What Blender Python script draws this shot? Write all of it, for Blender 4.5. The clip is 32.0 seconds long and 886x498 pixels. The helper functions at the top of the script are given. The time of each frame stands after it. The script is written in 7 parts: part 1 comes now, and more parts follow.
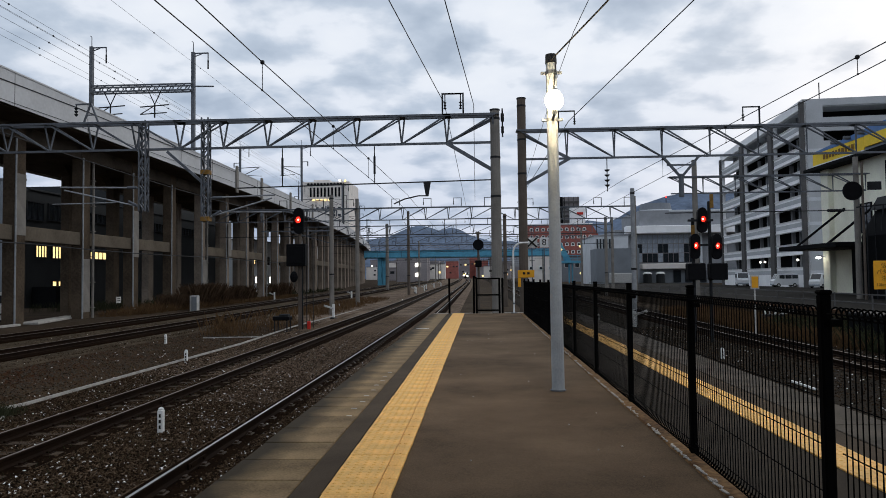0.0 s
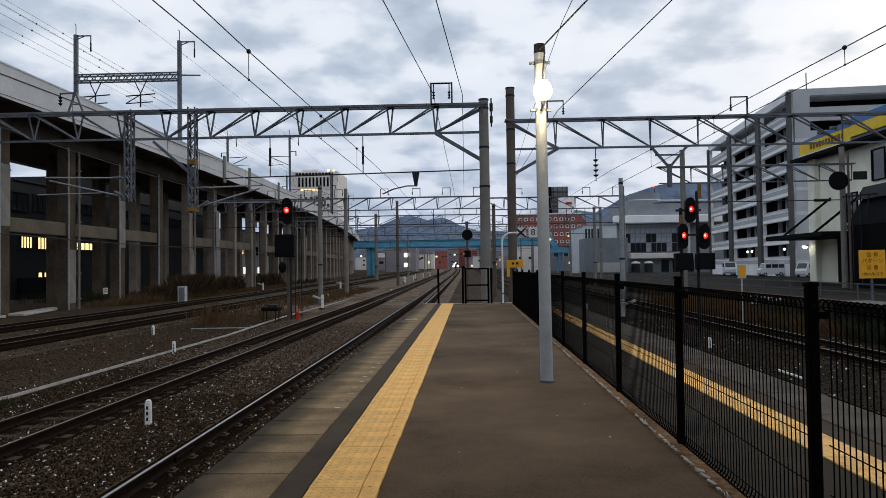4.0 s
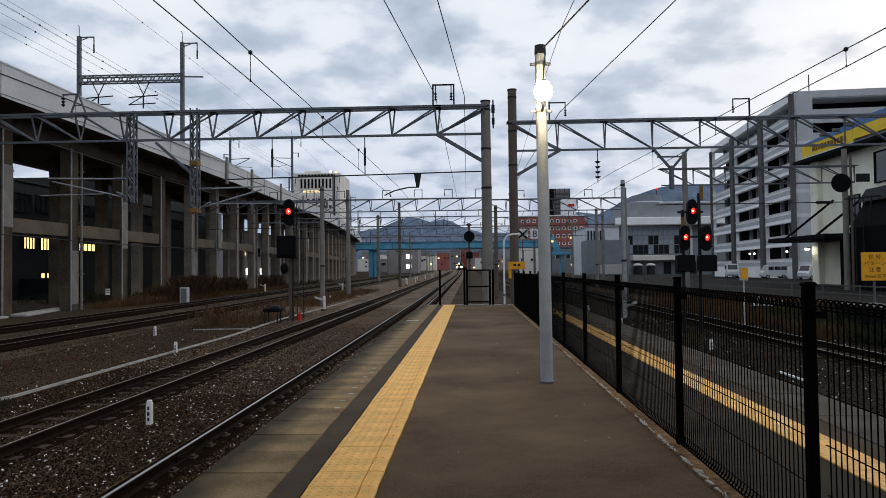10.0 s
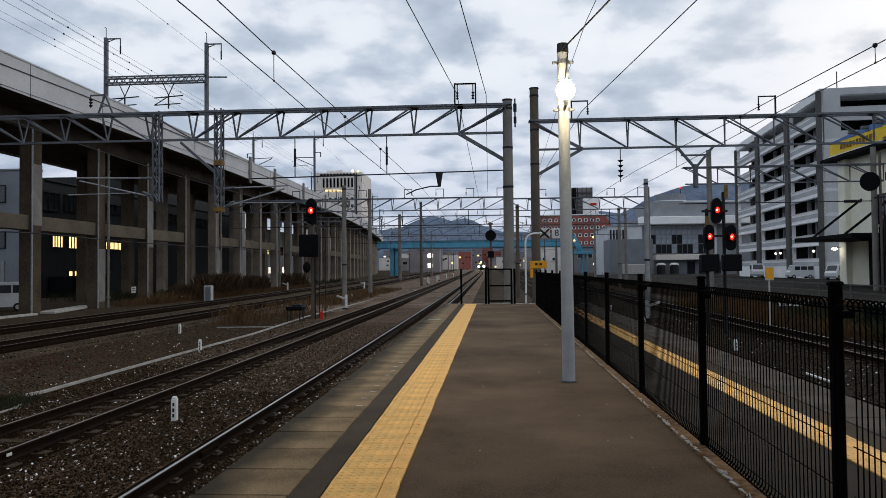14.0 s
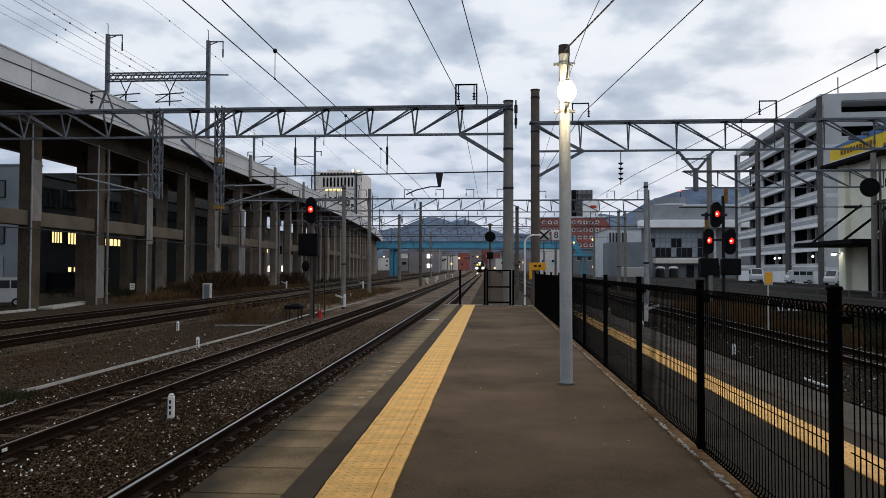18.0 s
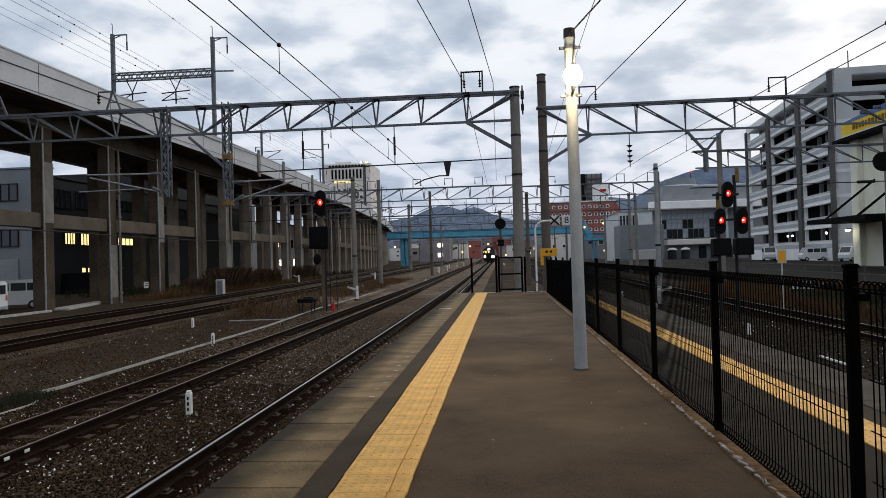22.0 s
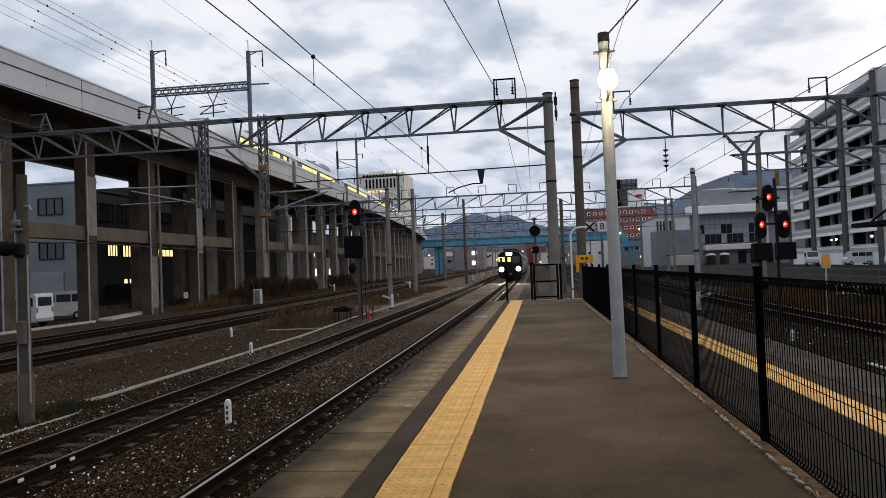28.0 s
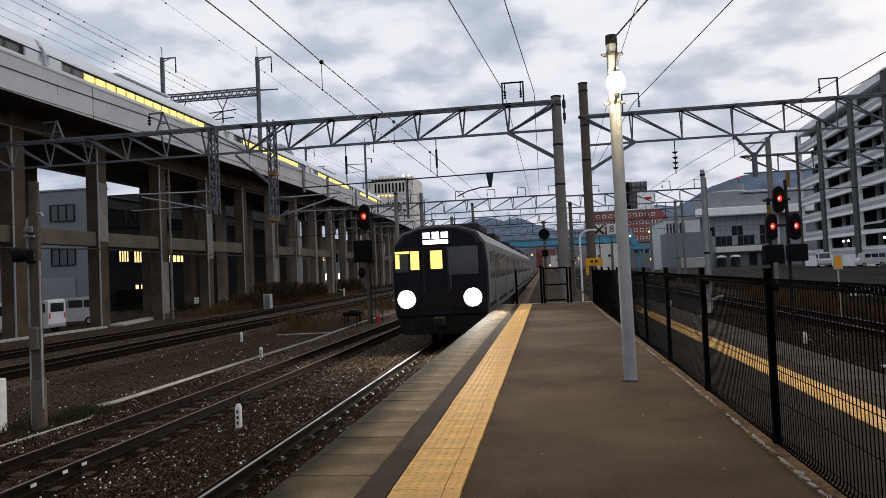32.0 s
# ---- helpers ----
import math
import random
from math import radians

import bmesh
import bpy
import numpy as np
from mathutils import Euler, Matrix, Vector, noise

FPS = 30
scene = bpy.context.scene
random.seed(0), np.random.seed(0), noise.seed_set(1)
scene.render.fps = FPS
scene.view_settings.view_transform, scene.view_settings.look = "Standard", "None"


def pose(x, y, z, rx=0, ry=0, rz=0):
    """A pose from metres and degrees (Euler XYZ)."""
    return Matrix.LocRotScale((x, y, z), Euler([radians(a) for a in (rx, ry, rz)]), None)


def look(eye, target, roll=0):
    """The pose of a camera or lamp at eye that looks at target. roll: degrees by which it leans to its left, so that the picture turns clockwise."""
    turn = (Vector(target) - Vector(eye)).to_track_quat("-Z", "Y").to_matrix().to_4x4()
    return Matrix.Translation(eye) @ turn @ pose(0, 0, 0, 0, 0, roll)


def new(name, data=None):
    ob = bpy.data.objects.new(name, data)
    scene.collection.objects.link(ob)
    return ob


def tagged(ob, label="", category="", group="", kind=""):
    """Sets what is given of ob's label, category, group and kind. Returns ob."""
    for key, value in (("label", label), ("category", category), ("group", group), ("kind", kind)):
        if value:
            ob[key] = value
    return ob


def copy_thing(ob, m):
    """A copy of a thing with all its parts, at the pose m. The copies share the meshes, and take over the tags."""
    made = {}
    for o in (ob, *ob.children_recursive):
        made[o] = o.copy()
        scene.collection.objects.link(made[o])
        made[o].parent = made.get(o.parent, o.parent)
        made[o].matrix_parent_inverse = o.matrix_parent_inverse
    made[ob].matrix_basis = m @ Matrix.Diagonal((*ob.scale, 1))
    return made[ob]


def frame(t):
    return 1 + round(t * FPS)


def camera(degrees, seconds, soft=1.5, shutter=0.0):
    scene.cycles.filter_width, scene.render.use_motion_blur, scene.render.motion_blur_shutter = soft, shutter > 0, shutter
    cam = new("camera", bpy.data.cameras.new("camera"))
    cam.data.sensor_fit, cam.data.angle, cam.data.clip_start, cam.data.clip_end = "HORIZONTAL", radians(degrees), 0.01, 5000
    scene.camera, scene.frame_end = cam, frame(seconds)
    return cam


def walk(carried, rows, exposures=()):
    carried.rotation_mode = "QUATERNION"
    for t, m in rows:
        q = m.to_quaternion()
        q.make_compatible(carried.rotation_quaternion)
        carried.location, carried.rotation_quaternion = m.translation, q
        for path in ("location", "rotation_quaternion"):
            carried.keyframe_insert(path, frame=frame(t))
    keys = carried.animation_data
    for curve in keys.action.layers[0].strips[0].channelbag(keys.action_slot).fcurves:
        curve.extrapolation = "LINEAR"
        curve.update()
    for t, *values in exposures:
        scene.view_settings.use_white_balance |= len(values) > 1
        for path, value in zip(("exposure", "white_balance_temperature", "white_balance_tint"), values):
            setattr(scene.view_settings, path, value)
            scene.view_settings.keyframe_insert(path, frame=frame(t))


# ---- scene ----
cam = camera(64.2, 32.0, soft=0.7, shutter=0.4)

def aim(x, y, z, yaw, pitch, roll):
    """Camera pose: yaw to the left, pitch up, roll as in look()."""
    return pose(x, y, z, 0, 0, yaw) @ pose(0, 0, 0, 90 + pitch) @ pose(0, 0, 0, 0, 0, roll)


walk(cam, [
    (0, aim(-0.026, -0.006, 1.229, 2.896, 2.318, -0.681)),
    (0.5, aim(-0.021, -0.011, 1.229, 2.881, 2.141, -1.020)),
    (1, aim(-0.017, 0.003, 1.227, 2.715, 1.969, -0.704)),
    (1.5, aim(-0.015, 0.006, 1.225, 2.145, 1.759, -1.142)),
    (2, aim(-0.015, 0.008, 1.232, 1.953, 1.608, -0.949)),
    (2.5, aim(-0.014, 0.014, 1.232, 1.797, 1.563, -0.730)),
    (3, aim(-0.016, 0.012, 1.235, 1.758, 1.572, -0.773)),
    (3.5, aim(-0.020, 0.024, 1.240, 1.954, 1.541, -0.738)),
    (5.5, aim(-0.005, 0.003, 1.244, 2.018, 1.378, -1.178)),
    (6, aim(0.001, 0.005, 1.242, 1.920, 1.415, -1.594)),
    (6.5, aim(0.002, 0.022, 1.239, 1.922, 1.419, -1.873)),
    (7, aim(0.002, -0.013, 1.236, 1.945, 1.482, -1.493)),
    (7.5, aim(-0.002, 0.002, 1.237, 2.000, 1.542, -0.862)),
    (8, aim(0.001, 0.006, 1.237, 2.029, 1.630, -0.887)),
    (8.5, aim(0.001, 0.001, 1.234, 2.050, 1.697, -1.002)),
    (9, aim(0.000, -0.000, 1.235, 2.030, 1.690, -1.000)),
    (9.5, aim(-0.002, -0.007, 1.230, 1.927, 1.661, -1.475)),
    (10, aim(0.000, 0.014, 1.231, 2.199, 1.628, -0.705)),
    (10.5, aim(-0.005, 0.007, 1.233, 2.567, 1.678, -0.031)),
    (11, aim(-0.004, 0.003, 1.233, 2.705, 1.780, -0.204)),
    (11.5, aim(-0.004, 0.040, 1.235, 2.740, 1.706, -0.443)),
    (12, aim(-0.002, 0.003, 1.236, 2.693, 1.853, -0.541)),
    (12.5, aim(-0.010, 0.006, 1.240, 3.062, 2.095, -0.845)),
    (13, aim(-0.004, -0.000, 1.236, 3.753, 2.223, -1.015)),
    (13.5, aim(-0.004, -0.005, 1.227, 3.919, 1.869, -0.563)),
    (14, aim(-0.003, 0.003, 1.228, 3.935, 1.572, -0.563)),
    (14.5, aim(-0.007, 0.008, 1.229, 4.012, 1.317, -0.288)),
    (16.5, aim(0.000, 0.019, 1.234, 3.978, 1.584, 0.334)),
    (17, aim(0.005, 0.015, 1.228, 3.996, 1.654, 0.065)),
    (17.5, aim(0.006, 0.017, 1.231, 3.953, 1.650, 0.547)),
    (18, aim(0.001, 0.017, 1.225, 3.885, 1.624, 0.154)),
    (18.5, aim(0.002, 0.017, 1.226, 3.836, 1.481, -0.033)),
    (19, aim(-0.001, 0.026, 1.229, 3.925, 1.469, -0.014)),
    (19.5, aim(-0.005, 0.018, 1.232, 4.127, 1.595, 0.347)),
    (20, aim(-0.005, 0.019, 1.230, 4.408, 1.634, -0.267)),
    (20.5, aim(-0.005, 0.019, 1.229, 4.663, 1.547, -0.939)),
    (21, aim(-0.004, 0.014, 1.231, 4.809, 1.270, -1.483)),
    (21.5, aim(0.002, 0.012, 1.229, 4.811, 0.956, -1.822)),
    (22, aim(0.001, 0.027, 1.231, 4.763, 0.726, -1.688)),
    (22.5, aim(-0.003, 0.025, 1.233, 4.877, 0.745, -1.224)),
    (23, aim(-0.003, 0.018, 1.232, 5.044, 0.800, -1.278)),
    (23.5, aim(-0.004, 0.024, 1.228, 5.180, 0.752, -1.320)),
    (24, aim(-0.003, 0.026, 1.229, 5.304, 0.609, -1.583)),
    (24.5, aim(-0.002, 0.032, 1.227, 5.289, 0.512, -1.665)),
    (25, aim(-0.012, 0.033, 1.235, 6.436, 0.587, -2.496)),
    (25.5, aim(-0.008, 0.065, 1.236, 7.673, 0.830, -3.164)),
    (27.5, aim(-0.010, 0.052, 1.230, 7.725, 1.421, -2.716)),
    (28, aim(-0.013, 0.056, 1.233, 7.509, 1.472, -2.262)),
    (28.5, aim(-0.012, 0.047, 1.230, 7.372, 1.575, -2.637)),
    (29, aim(-0.009, 0.049, 1.228, 7.306, 1.595, -2.923)),
    (29.5, aim(-0.012, 0.044, 1.228, 7.172, 1.597, -2.960)),
    (30, aim(-0.011, 0.038, 1.227, 7.023, 1.515, -2.569)),
    (30.5, aim(-0.009, 0.045, 1.234, 6.990, 1.478, -1.825)),
    (31, aim(-0.012, 0.086, 1.230, 7.097, 1.518, -1.977)),
    (31.5, aim(-0.004, 0.047, 1.234, 7.738, 1.638, -2.751)),
    (32, aim(-0.007, 0.058, 1.232, 8.252, 1.816, -2.595)),
], exposures=[(0.0, 0.0, 6500, 9), (14.0, 0.0, 6550, 9), (19.0, 0.02, 6600, 9), (22.0, 0.09, 6700, 9), (25.0, 0.13, 6700, 10), (28.0, 0.08, 6750, 11), (32.0, 0.0, 6800, 12)])

# ---- world, sun, exposure ----
world = bpy.data.worlds.new("overcast")
scene.world = world
world.use_nodes = True
wn, wl = world.node_tree.nodes, world.node_tree.links
wn.clear()


def wnode(kind, **values):
    n = wn.new(kind)
    for k, v in values.items():
        n.inputs[k].default_value = v
    return n


def wmath(op, a, b=None):
    n = wn.new("ShaderNodeMath")
    n.operation = op
    for i, v in enumerate((a, b)):
        if v is None:
            continue
        if isinstance(v, (int, float)):
            n.inputs[i].default_value = v
        else:
            wl.new(v, n.inputs[i])
    return n.outputs[0]


sky = wn.new("ShaderNodeTexSky")
sky.sky_type, sky.sun_disc = "NISHITA", False
sky.sun_elevation, sky.sun_rotation = radians(12), radians(38)
sky.air_density, sky.dust_density = 1.0, 2.0
coord = wn.new("ShaderNodeTexCoord")
sep = wn.new("ShaderNodeSeparateXYZ")
wl.new(coord.outputs["Generated"], sep.inputs[0])
up = wmath("ADD", wmath("MAXIMUM", sep.outputs[2], 0.0), 0.27)
comb = wn.new("ShaderNodeCombineXYZ")
wl.new(wmath("MULTIPLY", wmath("DIVIDE", sep.outputs[0], up), 0.95), comb.inputs[0])
wl.new(wmath("DIVIDE", sep.outputs[1], up), comb.inputs[1])
big = wnode("ShaderNodeTexNoise", Scale=1.7, Detail=4.0, Roughness=0.45, Distortion=0.15)
fine = wnode("ShaderNodeTexNoise", Scale=5.2, Detail=5.0, Roughness=0.5, Distortion=0.1)
wl.new(comb.outputs[0], big.inputs["Vector"])
wl.new(comb.outputs[0], fine.inputs["Vector"])
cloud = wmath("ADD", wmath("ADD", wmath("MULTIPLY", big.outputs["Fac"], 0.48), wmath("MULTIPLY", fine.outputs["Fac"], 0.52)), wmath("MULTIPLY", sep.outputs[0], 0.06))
ramp = wn.new("ShaderNodeValToRGB")
for e, (p, c) in zip((ramp.color_ramp.elements[0], ramp.color_ramp.elements[1], ramp.color_ramp.elements.new(0.5), ramp.color_ramp.elements.new(0.57)),
                     ((0.38, (0.37, 0.44, 0.55, 1)), (0.61, (1.20, 1.19, 1.17, 1)), (0.455, (0.49, 0.56, 0.67, 1)), (0.53, (0.74, 0.78, 0.86, 1)))):
    e.position, e.color = p, c
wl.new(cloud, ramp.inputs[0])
skymix = wn.new("ShaderNodeMix")
skymix.data_type = "RGBA"
skymix.inputs[0].default_value = 0.9
skyscale = wn.new("ShaderNodeVectorMath")
skyscale.operation = "SCALE"
skyscale.inputs["Scale"].default_value = 0.06
wl.new(sky.outputs[0], skyscale.inputs[0])
wl.new(skyscale.outputs[0], skymix.inputs[6])
wl.new(ramp.outputs[0], skymix.inputs[7])
bg = wn.new("ShaderNodeBackground")
bg.inputs["Strength"].default_value = 1.17
low = wmath("MINIMUM", wmath("MAXIMUM", wmath("MULTIPLY", wmath("SUBTRACT", 0.28, sep.outputs[2]), 4.5), 0.0), 1.0)
haze = wn.new("ShaderNodeMix")
haze.data_type, haze.blend_type = "RGBA", "MULTIPLY"
haze.inputs[7].default_value = (0.78, 0.81, 0.89, 1)
wl.new(low, haze.inputs[0])
wl.new(skymix.outputs[2], haze.inputs[6])
wl.new(haze.outputs[2], bg.inputs["Color"])
wout = wn.new("ShaderNodeOutputWorld")
wl.new(bg.outputs[0], wout.inputs[0])

sun = new("sun", bpy.data.lights.new("sun", "SUN"))
sun.data.energy, sun.data.angle, sun.data.color = 0.5, radians(25), (1.0, 0.95, 0.88)
sun.matrix_world = look((40, 50, 45), (0, 0, 0))


# ---- materials ----
def material(name, color, rough=0.8, metal=0.0, scale=3.0, spread=0.25, fine=40.0, bump=0.15, piece=0.0, tint=None, emit=0.0, spec=0.18, depth=0.01, grain=0.45):
    """A surface with stains at one scale, grain at another, and a fine relief."""
    m = bpy.data.materials.new(name)
    m.use_nodes = True
    n, l = m.node_tree.nodes, m.node_tree.links
    b = n["Principled BSDF"]
    b.inputs["Roughness"].default_value, b.inputs["Metallic"].default_value = rough, metal
    b.inputs["Specular IOR Level"].default_value = spec
    tc = n.new("ShaderNodeTexCoord")
    a = n.new("ShaderNodeTexNoise")
    a.inputs["Scale"].default_value, a.inputs["Detail"].default_value, a.inputs["Roughness"].default_value = scale, 5, 0.62
    g = n.new("ShaderNodeTexNoise")
    g.inputs["Scale"].default_value, g.inputs["Detail"].default_value = fine, 3
    for t in (a, g):
        l.new(tc.outputs["Object"], t.inputs["Vector"])
    sm = n.new("ShaderNodeMath")
    sm.operation = "MULTIPLY_ADD"
    sm.inputs[1].default_value = grain
    l.new(g.outputs["Fac"], sm.inputs[0])
    l.new(a.outputs["Fac"], sm.inputs[2])
    mr = n.new("ShaderNodeMapRange")
    mid = 0.5 + grain * 0.5
    mr.inputs["From Min"].default_value, mr.inputs["From Max"].default_value = mid - 0.245, mid + 0.255
    l.new(sm.outputs[0], mr.inputs["Value"])
    last = mr.outputs[0]
    if piece:
        oi = n.new("ShaderNodeObjectInfo")
        pm = n.new("ShaderNodeMath")
        pm.operation = "MULTIPLY_ADD"
        pm.inputs[1].default_value = piece
        l.new(oi.outputs["Random"], pm.inputs[0])
        l.new(last, pm.inputs[2])
        pq = n.new("ShaderNodeMath")
        pq.operation = "SUBTRACT"
        pq.inputs[1].default_value = piece / 2
        l.new(pm.outputs[0], pq.inputs[0])
        last = pq.outputs[0]
    mx = n.new("ShaderNodeMix")
    mx.data_type = "RGBA"
    lo = tint or [c * (1 - spread) for c in color]
    hi = [min(1, c * (1 + spread)) for c in color]
    mx.inputs[6].default_value, mx.inputs[7].default_value = (*lo, 1), (*hi, 1)
    l.new(last, mx.inputs[0])
    l.new(mx.outputs[2], b.inputs["Base Color"])
    if bump:
        bp = n.new("ShaderNodeBump")
        bp.inputs["Strength"].default_value, bp.inputs["Distance"].default_value = bump, depth
        l.new(g.outputs["Fac"], bp.inputs["Height"])
        l.new(bp.outputs[0], b.inputs["Normal"])
    if emit:
        b.inputs["Emission Color"].default_value, b.inputs["Emission Strength"].default_value = (*color, 1), emit
    return m


def glow(name, color, strength):
    m = bpy.data.materials.new(name)
    m.use_nodes = True
    b = m.node_tree.nodes["Principled BSDF"]
    b.inputs["Base Color"].default_value = (*[c * 0.5 for c in color], 1)
    b.inputs["Emission Color"].default_value, b.inputs["Emission Strength"].default_value = (*color, 1), strength
    return m


ASPHALT = material("asphalt", (0.113, 0.078, 0.049), 0.88, scale=0.55, spread=0.6, fine=110, grain=0.45, bump=0.6, depth=0.004, spec=0.05)
ASPHALT_DARK = material("asphalt_dark", (0.070, 0.054, 0.039), 0.9, scale=1.5, spread=0.25, fine=170, bump=0.5, depth=0.004, spec=0.05)
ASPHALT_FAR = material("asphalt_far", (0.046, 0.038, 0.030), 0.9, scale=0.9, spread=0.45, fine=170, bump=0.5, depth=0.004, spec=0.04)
KERB = material("kerb_concrete", (0.198, 0.138, 0.074), 0.75, scale=1.9, spread=0.5, fine=60, bump=0.3, piece=0.2, depth=0.004, spec=0.07)
TACTILE = material("tactile_yellow", (0.78, 0.44, 0.115), 0.55, scale=5, spread=0.26, fine=80, bump=0.15, piece=0.25, depth=0.003)
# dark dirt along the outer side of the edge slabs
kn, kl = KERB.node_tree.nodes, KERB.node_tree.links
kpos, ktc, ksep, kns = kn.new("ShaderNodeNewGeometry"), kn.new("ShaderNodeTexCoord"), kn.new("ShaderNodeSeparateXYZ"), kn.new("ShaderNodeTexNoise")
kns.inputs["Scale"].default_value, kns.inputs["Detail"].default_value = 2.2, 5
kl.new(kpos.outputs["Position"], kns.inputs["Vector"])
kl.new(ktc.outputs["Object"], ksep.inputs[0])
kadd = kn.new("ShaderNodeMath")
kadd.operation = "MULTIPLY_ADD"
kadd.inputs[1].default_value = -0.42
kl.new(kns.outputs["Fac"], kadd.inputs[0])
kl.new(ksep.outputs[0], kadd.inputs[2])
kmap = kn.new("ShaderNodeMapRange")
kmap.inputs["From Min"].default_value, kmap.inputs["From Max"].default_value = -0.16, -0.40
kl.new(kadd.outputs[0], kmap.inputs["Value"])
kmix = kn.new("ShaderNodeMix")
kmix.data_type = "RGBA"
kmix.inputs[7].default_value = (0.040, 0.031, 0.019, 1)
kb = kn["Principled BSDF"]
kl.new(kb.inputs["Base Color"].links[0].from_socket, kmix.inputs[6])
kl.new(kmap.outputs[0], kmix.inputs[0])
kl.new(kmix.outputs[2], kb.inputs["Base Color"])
GRAVEL = material("gravel", (0.058, 0.044, 0.027), 0.95, scale=0.42, spread=0.3, fine=14, grain=0.8, bump=1.0, depth=0.08, spec=0.03, tint=(0.046, 0.015, 0.005))
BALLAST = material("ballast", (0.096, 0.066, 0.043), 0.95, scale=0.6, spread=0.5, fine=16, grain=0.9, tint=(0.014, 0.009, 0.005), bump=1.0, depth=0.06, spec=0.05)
# far stones: haze and grazing sky reflection put into the paler colour
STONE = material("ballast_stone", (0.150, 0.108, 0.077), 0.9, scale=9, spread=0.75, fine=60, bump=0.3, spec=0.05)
EARTH = material("earth", (0.050, 0.036, 0.024), 0.95, scale=0.35, spread=0.45, fine=14, bump=0.8, depth=0.05, spec=0.05)
STREET = material("street_asphalt", (0.020, 0.018, 0.015), 0.9, scale=0.3, spread=0.25, fine=60, bump=0.2, spec=0.05)
RAIL_SIDE = material("rail_rust", (0.013, 0.007, 0.004), 0.8, scale=3, spread=0.4, fine=70, spec=0.05)
RAIL_TOP = material("rail_steel", (0.42, 0.41, 0.40), 0.28, metal=0.9, scale=2, spread=0.15, fine=60, bump=0.03)
RAIL_WORN = material("rail_dull", (0.16, 0.13, 0.11), 0.42, metal=0.6, scale=2, spread=0.3, fine=60, bump=0.05)
SLEEPER = material("sleeper", (0.052, 0.038, 0.027), 0.9, scale=5, spread=0.4, fine=50, bump=0.4, piece=0.4, spec=0.05)
CONCRETE = material("concrete", (0.078, 0.064, 0.050), 0.88, scale=0.45, spread=0.4, fine=9, bump=0.2, depth=0.02, spec=0.05)
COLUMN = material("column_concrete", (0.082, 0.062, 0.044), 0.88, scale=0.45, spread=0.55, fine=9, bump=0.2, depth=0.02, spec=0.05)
# far columns: haze and stronger light put into the colour
COLUMN_HAZED = material("hazed_column_concrete", (0.21, 0.172, 0.138), 0.88, scale=0.45, spread=0.5, fine=9, bump=0.2, depth=0.02, spec=0.05)
PARAPET = material("parapet_concrete", (0.52, 0.525, 0.53), 0.85, scale=0.3, spread=0.14, fine=6, bump=0.05, depth=0.01)
POLE = material("pole_concrete", (0.20, 0.185, 0.165), 0.85, scale=1.1, spread=0.3, fine=35, bump=0.2, depth=0.004)
POLE_BROWN = material("pole_brown", (0.115, 0.093, 0.075), 0.85, scale=1.1, spread=0.3, fine=35, bump=0.2, depth=0.004)
STEEL = material("galvanised_steel", (0.125, 0.135, 0.15), 0.6, metal=0.35, scale=2.5, spread=0.35, fine=30, bump=0.08)
PIPE_PALE = material("pale_pipe", (0.30, 0.31, 0.32), 0.5, metal=0.3, scale=3, spread=0.3, fine=40, bump=0.05)
TIE = material("tie_concrete", (0.118, 0.098, 0.075), 0.88, scale=0.5, spread=0.35, fine=9, bump=0.2, depth=0.02, spec=0.05)
STEEL_DARK = material("dark_steel", (0.022, 0.023, 0.025), 0.6, metal=0.3, scale=2.5, spread=0.35, fine=30, bump=0.08)
WIRE = material("wire", (0.03, 0.03, 0.032), 0.6, metal=0.3, bump=0)
FENCE = material("fence_black", (0.0035, 0.0035, 0.0035), 0.8, spec=0.015, scale=6, spread=0.4, fine=80, bump=0.05)
LAMP_PAINT = material("lamp_post_paint", (0.36, 0.385, 0.40), 0.55, scale=3, spread=0.2, fine=45, bump=0.08, depth=0.003)
WHITE = material("white_paint", (0.72, 0.72, 0.70), 0.6, scale=7, spread=0.18, fine=60, bump=0.05)
DUCT_GREY = material("duct_grey", (0.38, 0.36, 0.33), 0.85, scale=3, spread=0.35, fine=60, bump=0.1)
DIRTY_WHITE = material("dirty_white", (0.45, 0.44, 0.42), 0.75, scale=6, spread=0.35, fine=60, bump=0.1)
BLACK = material("signal_black", (0.006, 0.006, 0.007), 0.6, spec=0.06, scale=6, spread=0.3, fine=60, bump=0.05)
ORANGE = material("sign_orange", (0.78, 0.36, 0.02), 0.55, scale=5, spread=0.12, fine=50, bump=0.02)
RUSTY = material("rust_yellow", (0.22, 0.12, 0.03), 0.8, scale=6, spread=0.5, fine=50, bump=0.2)
RED_PAINT = material("red_paint", (0.5, 0.03, 0.02), 0.6, scale=6, spread=0.2, fine=50, bump=0.05)
INK_BROWN = material("ink_brown", (0.13, 0.055, 0.012), 0.7, bump=0)
INK = material("ink", (0.02, 0.018, 0.015), 0.7, bump=0)
# pale blue base colour holds the sky reflected in the panes
GLASS_BLUE = material("facade_glass_reflection", (0.30, 0.335, 0.38), 0.15, scale=0.6, spread=0.45, fine=5, bump=0.02, spec=0.6)
GLASS = material("window_glass", (0.02, 0.024, 0.028), 0.12, scale=1.0, spread=0.3, fine=5, bump=0.02, spec=0.6)
WALL_WHITE = material("wall_pale", (0.93, 0.935, 0.94), 0.8, scale=0.35, spread=0.14, fine=8, bump=0.08)
WALL_SHADE = material("wall_plain_grey", (0.27, 0.28, 0.295), 0.85, scale=0.4, spread=0.2, fine=8, bump=0.1)
